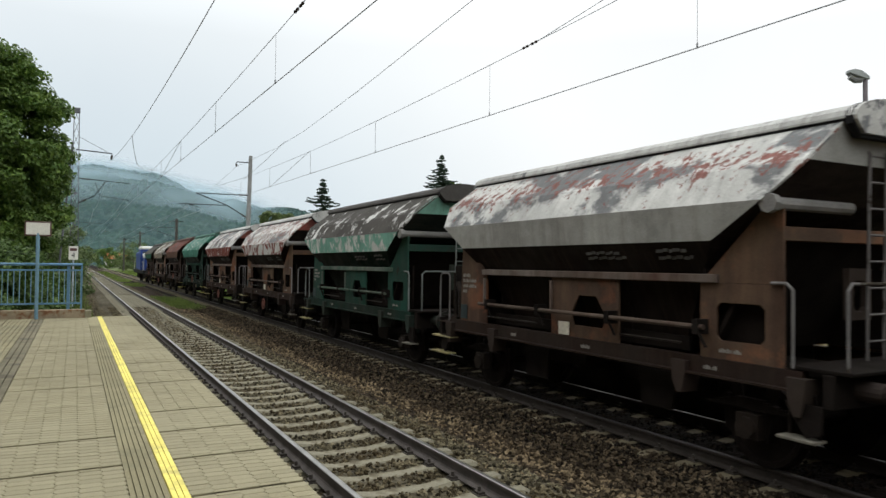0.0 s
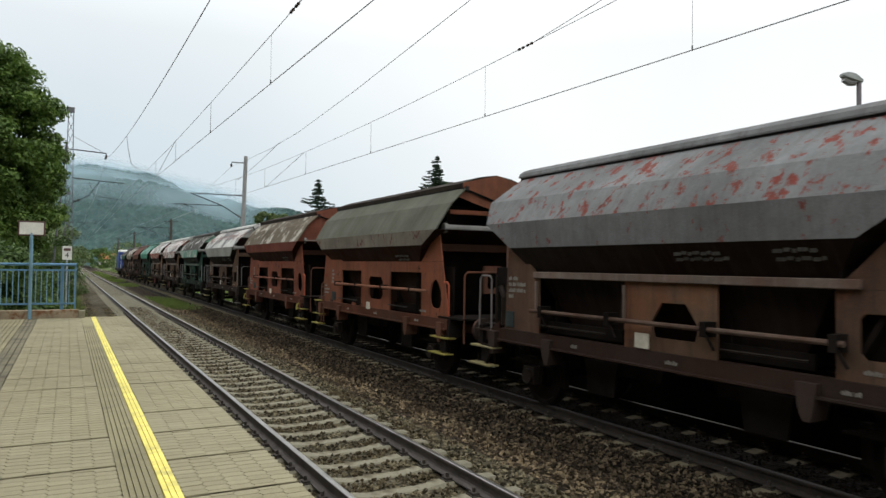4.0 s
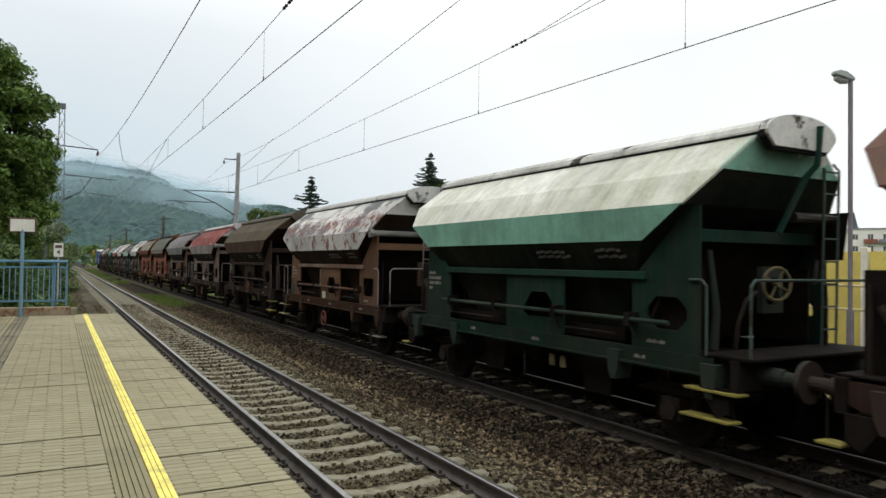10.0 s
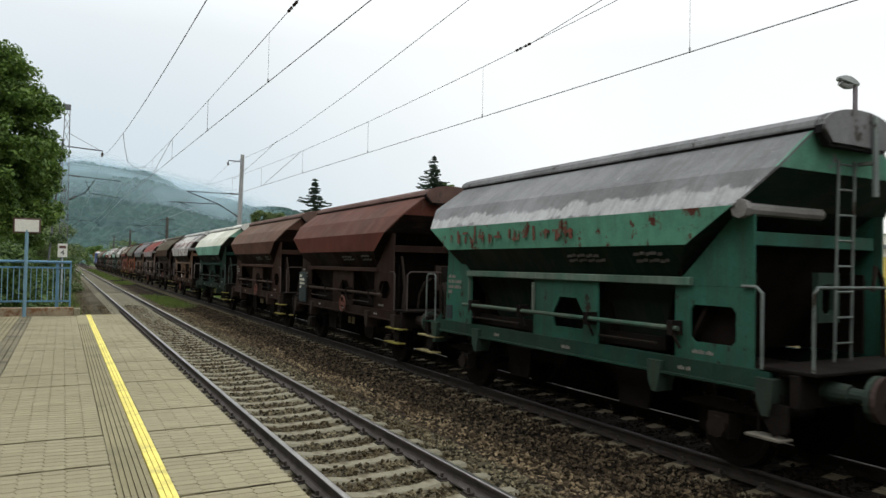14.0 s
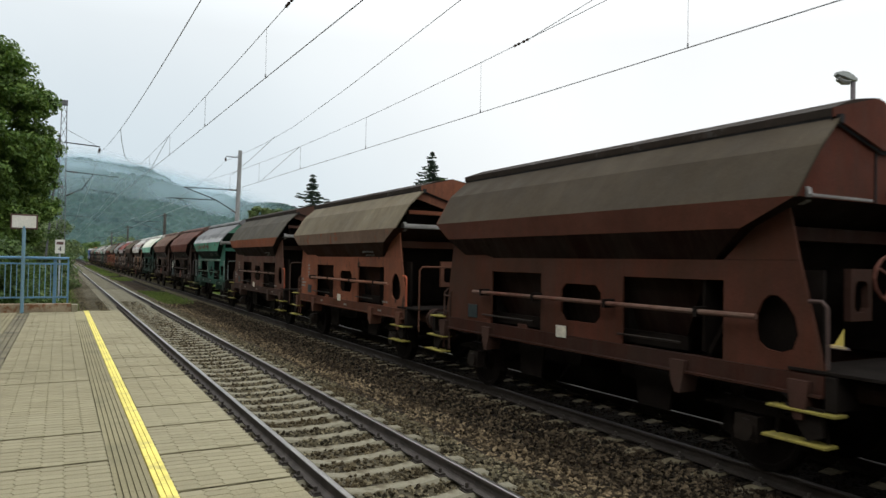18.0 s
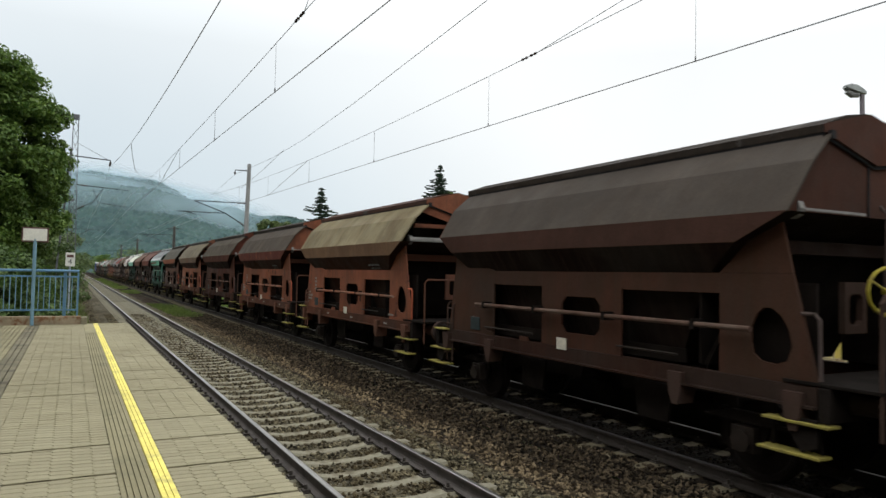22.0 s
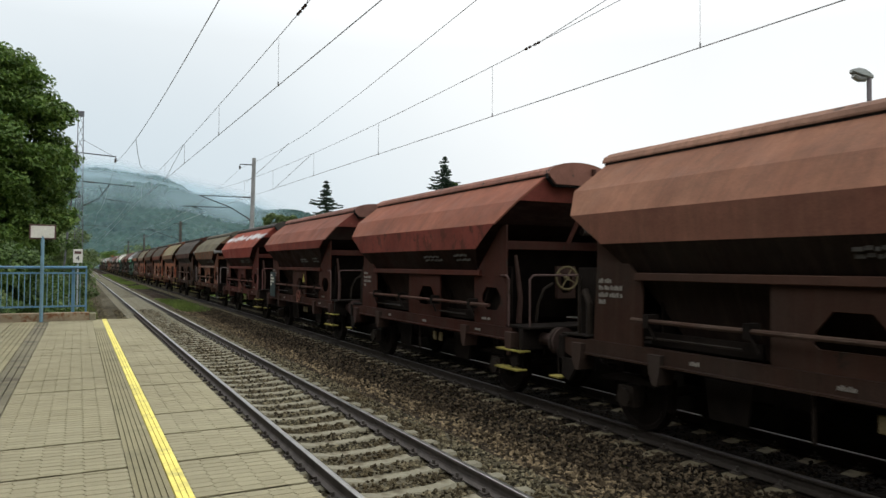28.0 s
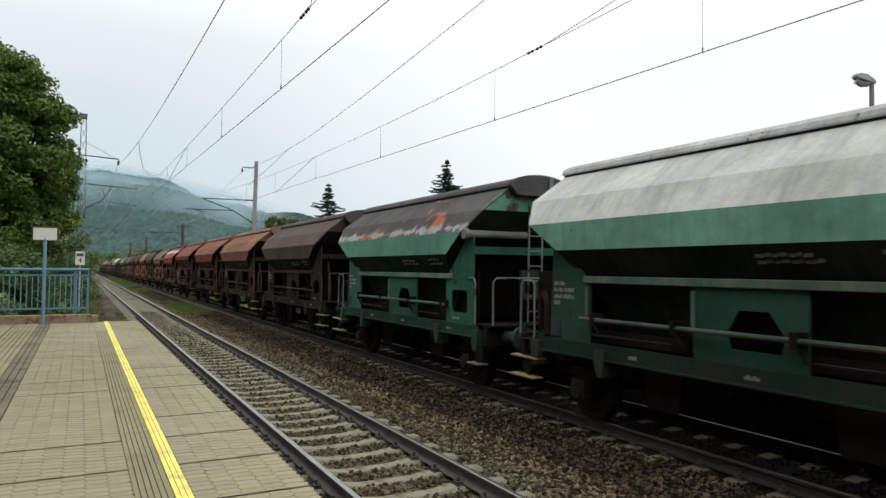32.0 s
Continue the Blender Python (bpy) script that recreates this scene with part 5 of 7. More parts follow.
# place in the train: shape, roof (colour, flaked coat, amount), skirt (the same), body, words on it
FLEET = {
    -7: ("c", (DGREY, None, 0), (DGREEN, None, 0), DBROWN, "dark greenish sooty hopper wagon"),
    -6: ("a", (TAN, WHITE, 0.4), (TAN, RBROWN, 0.4), DBROWN, "faded tan and grey hopper wagon"),
    -5: ("c", (RBROWN, DGREY, 0.4), (BROWN, None, 0), DBROWN, "plain rusty red-brown hopper wagon"),
    -4: ("c", (GREEN, WHITE, 0.4), (GREEN, LGREEN, 0.3), DGREEN, "green hopper wagon with a pale worn roof"),
    -3: ("a", (WHITE, PEEL, 0.38), (RED, WHITE, 0.35), BROWN, "white hopper wagon with a flaking red skirt"),
    -2: ("a", (WHITE, PEEL, 0.46), (RED, WHITE, 0.55), DBROWN, "hopper wagon with flaking white and red paint"),
    -1: ("a", (DGREY, WHITE, 0.35), (LGREEN, WHITE, 0.5), DGREEN, "green hopper wagon with a sooty grey roof"),
    0: ("a", (WHITE, PEEL, 0.40), ((0.36, 0.36, 0.335), (0.19, 0.18, 0.165), -0.7), DBROWN, "rusty hopper wagon with peeling white and red roof"),
    1: ("b", ((0.115, 0.094, 0.066), (0.42, 0.39, 0.34), 0.40), ((0.15, 0.05, 0.036), None, 0), (0.205, 0.07, 0.044), "red-brown hopper wagon with white streaks on the roof"),
    2: ("b", ((0.082, 0.083, 0.062), (0.13, 0.135, 0.11), -0.8), ((0.20, 0.18, 0.15), (0.13, 0.05, 0.04), 0.32), ORANGE, "red-brown hopper wagon with a mossy grey roof"),
    3: ("a", (GREY, RED, 0.38), (GREY, RED, 0.25), BROWN, "grey hopper wagon with red patches on the roof"),
    4: ("a", ((0.20, 0.055, 0.045), (0.30, 0.30, 0.29), 0.30), ((0.35, 0.345, 0.34), (0.13, 0.05, 0.04), -0.75), BROWN, "hopper wagon with a red roof and a grey skirt"),
    5: ("c", ((0.085, 0.07, 0.045), (0.06, 0.048, 0.032), -0.8), ((0.062, 0.036, 0.025), None, 0), DBROWN, "dark brown sooty hopper wagon"),
    6: ("a", (WHITE, PEEL, 0.45), ((0.5, 0.49, 0.46), PEEL, 0.42), (0.13, 0.056, 0.028), "hopper wagon with white paint peeling off red"),
    7: ("c", ((0.70, 0.70, 0.64), (0.36, 0.38, 0.22), -0.55), ((0.20, 0.40, 0.31), None, 0), DGREEN, "green hopper wagon with a cream and mossy roof"),
    8: ("c", ((0.125, 0.066, 0.048), TAN, -0.5), (BROWN, None, 0), BROWN, "plain dusty brown hopper wagon"),
    9: ("c", ((0.13, 0.062, 0.048), (0.085, 0.042, 0.034), -0.8), (RBROWN, None, 0), DBROWN, "brown hopper wagon with a dark number board"),
    10: ("a", ((0.20, 0.205, 0.21), (0.42, 0.43, 0.43), 0.30), ((0.10, 0.27, 0.19), RBROWN, 0.34), GREEN, "green hopper wagon with a grey roof and a rust-eaten skirt"),
    11: ("b", (DGREY, OLIVE, -0.8), (ORANGE, None, 0), BROWN, "brown hopper wagon with a sooty roof"),
    12: ("b", ((0.175, 0.15, 0.105), (0.10, 0.08, 0.052), -0.8), ((0.16, 0.11, 0.08), ORANGE, 0.3), ORANGE, "orange-brown hopper wagon with a pale dusty roof"),
    13: ("b", ((0.066, 0.054, 0.038), (0.046, 0.037, 0.026), -0.8), ((0.085, 0.034, 0.023), None, 0), (0.095, 0.032, 0.021), "dark red-brown hopper wagon with a sooty roof"),
    14: ("b", ((0.068, 0.055, 0.042), (0.045, 0.036, 0.028), -0.8), (RBROWN, ORANGE, 0.3), ORANGE, "orange-brown hopper wagon with a yellow brake wheel"),
    15: ("b", ((0.235, 0.205, 0.125), (0.12, 0.085, 0.045), -0.95), ((0.17, 0.105, 0.062), (0.12, 0.07, 0.045), -0.8), ORANGE, "orange-brown hopper wagon with a yellowish roof"),
    16: ("b", ((0.068, 0.056, 0.046), (0.048, 0.04, 0.033), -0.8), ((0.07, 0.036, 0.028), None, 0), (0.075, 0.032, 0.022), "dark brown hopper wagon with a yellow brake wheel"),
    17: ("a", ((0.115, 0.10, 0.068), (0.17, 0.15, 0.10), -0.7), ((0.14, 0.08, 0.05), (0.26, 0.085, 0.042), 0.32), ORANGE, "orange-red hopper wagon with an olive dusty roof"),
    18: ("c", ((0.25, 0.066, 0.044), (0.5, 0.5, 0.5), 0.34), ((0.21, 0.045, 0.034), (0.38, 0.30, 0.28), 0.2), (0.20, 0.055, 0.042), "red hopper wagon with a ragged white patch on the roof"),
    19: ("d", ((0.215, 0.088, 0.062), (0.15, 0.055, 0.04), -0.7), (RED, None, 0), RBROWN, "light red hopper wagon with a dark number board"),
    20: ("c", ((0.245, 0.098, 0.064), (0.16, 0.062, 0.045), -0.7), (RED, RBROWN, 0.4), RBROWN, "red-brown hopper wagon with a clean roof"),
    21: ("c", ((0.27, 0.135, 0.085), (0.17, 0.075, 0.05), -0.8), ((0.20, 0.095, 0.066), (0.12, 0.05, 0.036), -0.8), BROWN, "light brown hopper wagon with a dented roof"),
    22: ("c", ((0.085, 0.062, 0.055), (0.115, 0.09, 0.08), -0.7), ((0.07, 0.052, 0.045), DGREY, -0.4), (0.062, 0.045, 0.036), "dark grey and brown hopper wagon"),
    23: ("a", ((0.085, 0.082, 0.08), (0.33, 0.33, 0.32), 0.27), ((0.15, 0.35, 0.27), None, 0), GREEN, "green hopper wagon with orange patches on a dark roof"),
    24: ("a", ((0.46, 0.475, 0.45), (0.36, 0.36, 0.32), -0.6), ((0.17, 0.36, 0.28), RBROWN, 0.15), DGREEN, "dark green hopper wagon with a whitish roof"),
}
PITCH, TIP0 = 9.64, 12.25               # length over buffers; place of the leading roof corner of wagon 0 at the start
RUN = [(0, 0.0), (3, 20.42), (6, 40.88), (8.5, 58.21), (10.2, 69.96), (12, 82.58), (13, 89.62), (14.5, 100.27), (16, 110.98), (19, 132.45), (23, 161.6), (28, 198.6), (32, 228.6)]
LEAD = 3.19


def wagon_y(k, s):
    return TIP0 - LEAD - PITCH * k + s + {0: 0.07, 2: -0.03, 5: 0.03, 7: -0.08, 8: -0.02, 13: -0.06, 14: 0.07, 15: 0.05, 16: 0.06, 17: 0.05, 20: -0.16, 24: 0.04}.get(k, 0.0)


PROTO, WAGONS, AXLES = {}, {}, {}
for k, (kind, roof, skirt, body, words) in FLEET.items():
    if kind not in PROTO:
        w = PROTO[kind] = hopper_wagon(kind)
    else:
        w = copy_thing(PROTO[kind], Matrix())
    tagged(w, words)
    mats = {"roof": paint("roof_paint", *roof[:2], roof[2], 0.3, k * 1.7 + 20, 5.2 if roof[1] == PEEL else 3.6 if roof[1] == RED else 1.6, 0.35, (GREY, 0.50) if roof[1] == PEEL else ((0.40, 0.13, 0.075), 0.57) if k == 23 else None, {6: (3.35, 0.40, 0.10, 0.03), 0: (3.6, 0.4, 0.10, 0.03), 18: (3.58, 0.32, 0.34, 0.03), 10: (3.16, 0.34, 0.5, 0.08), 23: (3.16, 0.30, 0.42, 0.09)}.get(k)), "skirt": paint("skirt_paint", *skirt[:2], skirt[2], 0.15, k * 2.3 + 5, 2.6, 0.35),
            "body": paint("body_paint", tone(body, {"a": 0.8, "b": 1.0, "c": 0.40, "d": 0.42}[kind]), (0.024, 0.021, 0.012) if k in (13, 16) else (0.34, 0.32, 0.29) if k == 4 else (0.20, 0.135, 0.085) if kind == "a" and body[0] > body[1] and k != 17 else (0.03, 0.022, 0.017), -0.6 if k in (13, 16) else -0.7 if kind == "a" and body[0] > body[1] and k != 17 else 0.25, 0.4, k * 0.9 + 3, 2.4, 0.6, ((0.15, 0.055, 0.028), 0.53) if kind == "a" and body[0] > body[1] and k != 17 else None)}
    mats["gear"] = paint("gear_paint", tuple((0.7 if kind == "b" else 0.35) * v + 0.014 for v in body), (0.045, 0.036, 0.026), -0.6, 0.4, k * 1.2 + 5)
    mats["worn"] = paint("worn_paint", tone(body, 1.1 if kind not in "cd" else 0.5), (0.27, 0.25, 0.22) if kind == "a" else tone(body, 0.9), -0.7, 0.4, k * 2.1 + 8)
    mats["shaft"] = paint("shaft_paint", tone(body, 1.2 if kind == "b" else 0.7 if kind == "a" else 0.45), (0.20, 0.17, 0.14), -0.6 if kind in "ab" else -0.25, 0.3, k * 1.9 + 6)
    mats["lid"] = paint("lid_paint", ((0.026, 0.02, 0.016) if k != 15 else (0.06, 0.03, 0.022)) if kind == "b" else (0.42, 0.40, 0.385) if k == 4 else tuple(0.75 * v + 0.03 for v in roof[0]), RED if k == 4 else GREY if roof[0] == WHITE else DGREY, 0.25 if k != 18 else 0.9, 0.3, k * 1.3 + 7)
    mats["end"] = paint("end_paint", skirt[0] if kind != "b" else tone(body, 0.9), roof[0] if kind != "b" else None, 0.3, 0.4, k * 1.1 + 9)
    mats["cap"] = mats["end"] if kind == "b" else mats["lid"]
    # on kind b the shade under the overhang is put into the beam's colour
    mats["beam"] = mats["body"] if kind != "b" else paint("beam_shade_paint", tone(body, 0.22), None, 0, 0.4, k * 1.5)
    mats["buf"] = paint("buffer_paint", tuple(0.35 * v + 0.025 for v in body), (0.03, 0.024, 0.02), -0.7, 0.4, k * 0.6 + 4)
    # far darker than the body: shade below the skirt is put into it
    mats["hopper"] = paint("hopper_shade_paint", tone(body, 0.18), (0.010, 0.008, 0.007), -0.6, 0.6, k * 0.7 + 1)
    mats["frame"] = paint("frame_paint", tone(body, 0.55 if kind == "b" else 0.42), (0.017, 0.014, 0.011), -0.6, 0.5, k * 0.4 + 2, 2.0)
    mats["rail"] = paint("rail_paint", tuple(0.3 * v + 0.17 for v in body) if kind == "a" else tuple(0.5 * v + 0.05 for v in body), (0.05, 0.04, 0.03), 0.3, 0.3, k + 4.0)
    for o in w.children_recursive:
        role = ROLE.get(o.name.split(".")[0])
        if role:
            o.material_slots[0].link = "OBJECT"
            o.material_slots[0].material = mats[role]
    if k == 10:
        bm = bmesh.new()
        g = random.Random(10)
        y = 2.35
        while y > -1.2:
            for _ in range(g.choice((1, 2, 2, 3))):
                a, z0 = y - g.uniform(0, 0.16), 2.72 + g.uniform(0, 0.1)
                box(bm, -1.507, -1.499, a - 0.05, a, z0, z0 + g.uniform(0.1, 0.24))
            if g.random() < 0.7:
                z0 = 2.74 + g.uniform(0, 0.2)
                box(bm, -1.508, -1.500, y - g.uniform(0.14, 0.24), y, z0, z0 + 0.045)
            y -= 0.27
        tagged(part("faded_lettering", bm, "letters_rust", w, "rust-eaten remains of lettering"), kind="stuff")
    if k in (9, 19):
        part("number_board", bbox(-1.378, -1.368, 2.02, 2.76, 1.10, 2.04, 0.003), "board", w, "dark number board")
        bm = bmesh.new()
        letters(bm, -1.381, 2.70, 1.88, ((2, 2), (2, 6), (4, 3, 1), (3,)), 0.08)
        tagged(part("board_lettering", bm, "placard", w, "white lettering"), kind="stuff")
    for o in [q for q in w.children if q.name.split(".")[0] in ("side_handwheel", "brake_wheel")]:
        if "brake" in o.name and k == 13:
            o.material_slots[0].link = "OBJECT"
            o.material_slots[0].material = M["wheel_red"]
        if "brake" in o.name and k == 1:
            o.matrix_basis = pose(0.1, -4.62, 2.22, 0, 0, 75)
        wanted = k not in (2, 8, 9, 11, 12, 15, 19, 22) if "brake" in o.name else k not in (-1, 0, 3, 7, 10, 11, 17, 20, 21, 22, 23, 24)
        if not wanted:
            bpy.data.objects.remove(o)
    for o in [q for q in w.children if q.name.split(".")[0] in ("end_hatch", "end_panel", "ladder")]:
        brakes = k in (1, 13, 14, 16)
        if "ladder" in o.name:
            if kind == "b" and brakes:
                o.matrix_basis = pose(0.42, 0, 0)
        elif not brakes and k not in (9, 20, 21) and not (kind == "b" and "panel" in o.name):
            bpy.data.objects.remove(o)
    drop = [q for q in w.children if q.name.split(".")[0] == "warning_triangle" and k not in (8, 9, 19, 22)]
    if k in (13, 16):
        for o in [q for q in w.children if q.name.split(".")[0] == "corner_handle"]:
            o.material_slots[0].link = "OBJECT"
            o.material_slots[0].material = mats["rail"]
    drop += [q for q in w.children if q.name.split(".")[0] == "placard" and k in (-4, -1, 10, 23, 24)]
    drop += [q for q in w.children if q.name.split(".")[0] in ("gear_plate", "brake_valve") and k == 5]
    drop += [q for q in w.children if q.name.split(".")[0] in ("lettering", "stencil") and k in (13, 16)]
    drop += [q for q in w.children if q.name.split(".")[0] == "orange_mark" and k not in (1, 2, 6, 14, 15, 24)]
    drop += [q for q in w.children if q.name.split(".")[0] == "warning_rhomb" and k not in (9, 22)]
    drop += [q for q in w.children if q.name.split(".")[0] == "towing_hook" and k != 1]
    for o in drop:
        bpy.data.objects.remove(o)
    WAGONS[k] = w
    w.matrix_world = pose(FAR, wagon_y(k, 0.0), 0)
    AXLES[k] = [o for o in w.children if o.name.split(".")[0] == "wheelset"]


def locomotive():
    """A four-axle diesel switcher: long hood, cab and short hood on a frame with two bogies."""
    root = thing("diesel_locomotive", "blue diesel locomotive with a white band and roof", "locomotive")
    part("frame", bbox(-1.45, 1.45, -6.4, 6.4, 1.0, 1.35, 0.03), "black", root)
    part("long_hood", bbox(-1.25, 1.25, -1.2, 6.0, 1.354, 3.45, 0.12), "loco_blue", root)
    part("short_hood", bbox(-1.25, 1.25, -6.1, -3.6, 1.354, 3.2, 0.12), "loco_blue", root)
    cab = part("cab", bbox(-1.48, 1.48, -3.59, -1.21, 1.354, 3.7, 0.06), "loco_blue", root)
    part("cab_roof", bbox(-1.5, 1.5, -3.75, -1.05, 3.702, 4.05, 0.12), "loco_white", root, "white cab roof")
    for e in (-3.60, -1.19):
        for s in (-1, 1):
            part("cab_window", bbox(s * 0.75 - 0.5, s * 0.75 + 0.5, e - 0.02, e + 0.01, 2.75, 3.45), "glassy", cab)
    part("white_band", bbox(-1.27, 1.27, -6.12, -3.62, 2.75, 3.22, 0.03), "loco_white", root, "white band on the hood")
    for y in (-4.0, 4.0):
        bm = bmesh.new()
        box(bm, -1.1, 1.1, y - 1.7, y + 1.7, 0.45, 0.95)
        part("bogie_frame", bm, "under", root)
        for q in (-1.2, 1.2):
            ob = wheelset(root, y + q)
    for e in (-1, 1):
        for s in (-1, 1):
            bm = bmesh.new()
            tube(bm, [(s * 0.875, e * 6.4, 1.06), (s * 0.875, e * 6.95, 1.06)], 0.1, 10)
            tube(bm, [(s * 0.875, e * 6.95, 1.06), (s * 0.875, e * 7.0, 1.06)], 0.23, 14)
            part("buffer", bm, "buffer", root)
            bm = bmesh.new()
            tube(bm, [(s * 1.4, e * 6.3, 1.35), (s * 1.4, e * 6.3, 2.3), (s * 1.4, e * 4.5, 2.3)], 0.025, 6)
            part("hand_rail", bm, "placard", root)
    return root


loco = locomotive()
LOCO_Y = wagon_y(-7, 0.0) + 4.82 + 7.0
loco.matrix_world = pose(FAR, LOCO_Y, 0)

# ---------------------------------------------------------------- railing, signs, small things on the platform
FY = 23.62
wall = tagged(thing("low_wall", "stained low concrete wall at the platform's end", "wall"), kind="structure")
part("wall_body", bbox(-12.0, -2.98, FY, FY + 0.32, -0.9, DECK + 0.245, 0.012), "wall", wall)
part("wall_end_block", bbox(-2.976, -2.80, FY - 0.02, FY + 0.34, -0.9, DECK + 0.215, 0.015), "edge", wall)
railing = thing("railing", "blue painted steel railing on a low wall", "railing")
bm = bmesh.new()
tube(bm, [(-12, FY + 0.16, 2.20), (-3.06, FY + 0.16, 2.20)], 0.042, 10)
part("top_rail", bm, "fence_blue", railing, "thick blue handrail")
for z in (2.03, 1.03):
    part("rail_bar", bbox(-12, -3.07, FY + 0.14, FY + 0.18, z - 0.025, z + 0.025), "fence_blue", railing)
x = -3.10
while x > -12:
    part("baluster", bbox(x - 0.012, x + 0.012, FY + 0.148, FY + 0.172, 1.056, 2.004), "fence_pale", railing)
    x -= 0.145
for x in (-3.43, -5.43, -7.43, -9.43, -11.43):
    part("railing_post", bbox(x - 0.045, x + 0.045, FY + 0.185, FY + 0.265, 0.846, 2.16, 0.006), "fence_blue", railing)
part("railing_post", bbox(-3.105, -3.055, FY + 0.185, FY + 0.235, 0.846, 2.16, 0.006), "fence_blue", railing)

SY = 23.45
sign = thing("platform_sign", "blank pale sign with a dark rim on a grey post", "sign")
bm = bmesh.new()
tube(bm, [(-4.24, SY, DECK), (-4.24, SY, 3.12)], 0.05, 12)
part("post", bm, "fence_pale", sign)
part("rim", bbox(-4.585, -3.90, SY - 0.03, SY + 0.04, 3.03, 3.46, 0.008), "sign_rim", sign)
part("face", bbox(-4.545, -3.94, SY - 0.042, SY - 0.031, 3.07, 3.42), "sign_face", sign)


def text_part(name, body, size, m, parent, material):
    """Built-in letters turned to a mesh, facing the camera's side."""
    cu = bpy.data.curves.new(name, "FONT")
    cu.body, cu.size, cu.extrude = body, size, 0.004
    cu.align_x, cu.align_y = "CENTER", "CENTER"
    tmp = bpy.data.objects.new("tmp", cu)
    scene.collection.objects.link(tmp)
    me = bpy.data.meshes.new_from_object(tmp.evaluated_get(bpy.context.evaluated_depsgraph_get()))
    bpy.data.objects.remove(tmp)
    me.materials.append(M[material])
    ob = new(name, me)
    ob.parent = parent
    ob.matrix_basis = m
    return ob


board = thing("stop_board", "small white stop board with a digit on a post", "sign")
bm = bmesh.new()
tube(bm, [(-3.33, 34.0, -0.4), (-3.33, 34.0, 2.9)], 0.035, 8)
part("post", bm, "galv", board)
part("plate", bbox(-3.51, -3.15, 33.93, 33.96, 2.36, 2.95, 0.004), "sign_face", board)
part("mark", bbox(-3.46, -3.20, 33.918, 33.926, 2.74, 2.86), "sign_rim", board)
text_part("digit", "4", 0.30, pose(-3.33, 33.92, 2.55, 90), board, "black")


# ---------------------------------------------------------------- masts and wires
def lattice_mast(x, y, top, w0=0.55, w1=0.28):
    root = thing("lattice_mast", "grey steel lattice mast carrying the overhead line", "mast", "overhead line masts")
    base = -0.6

    def corner(i, z):
        w = (w0 + (w1 - w0) * (z - base) / (top - base)) / 2
        sx, sy = ((-1, -1), (1, -1), (1, 1), (-1, 1))[i]
        return (x + sx * w, y + sy * w * 0.7, z)

    for i in range(4):
        bm = bmesh.new()
        tube(bm, [corner(i, base), corner(i, top)], 0.035, 4)
        part("chord", bm, "mast", root)
    n = 16
    for i in range(4):
        for k in range(n):
            bm = bmesh.new()
            za, zb = base + (top - base) * k / n, base + (top - base) * (k + 1) / n
            tube(bm, [corner(i, za) if k % 2 else corner((i + 1) % 4, za), corner((i + 1) % 4, zb) if k % 2 else corner(i, zb)], 0.018, 4)
            part("lacing", bm, "mast", root)
    part("cap_plate", bbox(x - 0.2, x + 0.2, y - 0.15, y + 0.15, top - 0.25, top + 0.06), "mast", root)
    return root


def insulator(bm, a, b, r=0.05, n=5):
    a, b = Vector(a), Vector(b)
    tube(bm, [a, b], r * 0.45, 6)
    for k in range(n):
        c = a.lerp(b, (k + 0.5) / n)
        d = (b - a).normalized() * 0.02
        tube(bm, [c - d, c + d], r, 8)


def arm(parent, pts, r=0.03, name="arm"):
    bm = bmesh.new()
    tube(bm, pts, r, 6)
    part(name, bm, "black", parent)


MY = 50.0
lm = lattice_mast(-3.33, MY, 12.05)
arm(lm, [(-3.33, MY, 9.45), (-1.25, MY, 9.35), (-1.25, MY, 9.22)], 0.035, "feeder_arm")
bm = bmesh.new()
tube(bm, [(-3.52, MY, 9.9), (-4.32, MY, -0.6)], 0.06, 8)
part("stay_pole", bm, "mast", lm)
arm(lm, [(-3.2, MY, 10.3), (-1.45, MY, 9.4)], 0.012, "stay")
arm(lm, [(-3.2, MY, 7.62), (-0.1, MY, 7.45)], 0.028, "cantilever_tube")
arm(lm, [(-3.2, MY, 6.0), (-2.2, MY, 6.55), (-1.6, MY, 7.5)], 0.028, "cantilever_brace")
arm(lm, [(-2.2, MY, 7.4), (-1.9, MY, 6.55), (-0.2, MY, 6.35)], 0.022, "steady_arm")
for a, b in (((-2.95, MY, 7.6), (-2.5, MY, 7.58)), ((-3.1, MY, 6.05), (-2.7, MY, 6.28)), ((-1.25, MY, 9.24), (-1.29, MY, 8.96))):
    bm = bmesh.new()
    insulator(bm, a, b, 0.07)
    part("insulator", bm, "insulator", lm)

cm = thing("concrete_mast", "pale round concrete mast with a cantilever arm", "mast", "overhead line masts")
bm = bmesh.new()
tube(bm, [(7.50, MY, -0.7), (7.60, MY, 5.0), (7.70, MY, 9.95)], 0.19, 14, 0.13)
part("pole", bm, "mast_conc", cm)
arm(cm, [(7.68, MY, 9.45), (6.75, MY, 9.45), (6.68, MY, 9.25)], 0.035, "feeder_arm")
arm(cm, [(7.6, MY, 7.12), (4.0, MY, 7.09)], 0.035, "cantilever_tube")
arm(cm, [(7.6, MY, 5.45), (6.1, MY, 6.35), (4.05, MY, 7.08)], 0.035, "cantilever_brace")
arm(cm, [(6.05, MY, 6.33), (2.95, MY, 6.3)], 0.03, "steady_tube")
arm(cm, [(3.5, MY, 6.3), (4.2, MY, 6.12)], 0.022, "steady_arm")
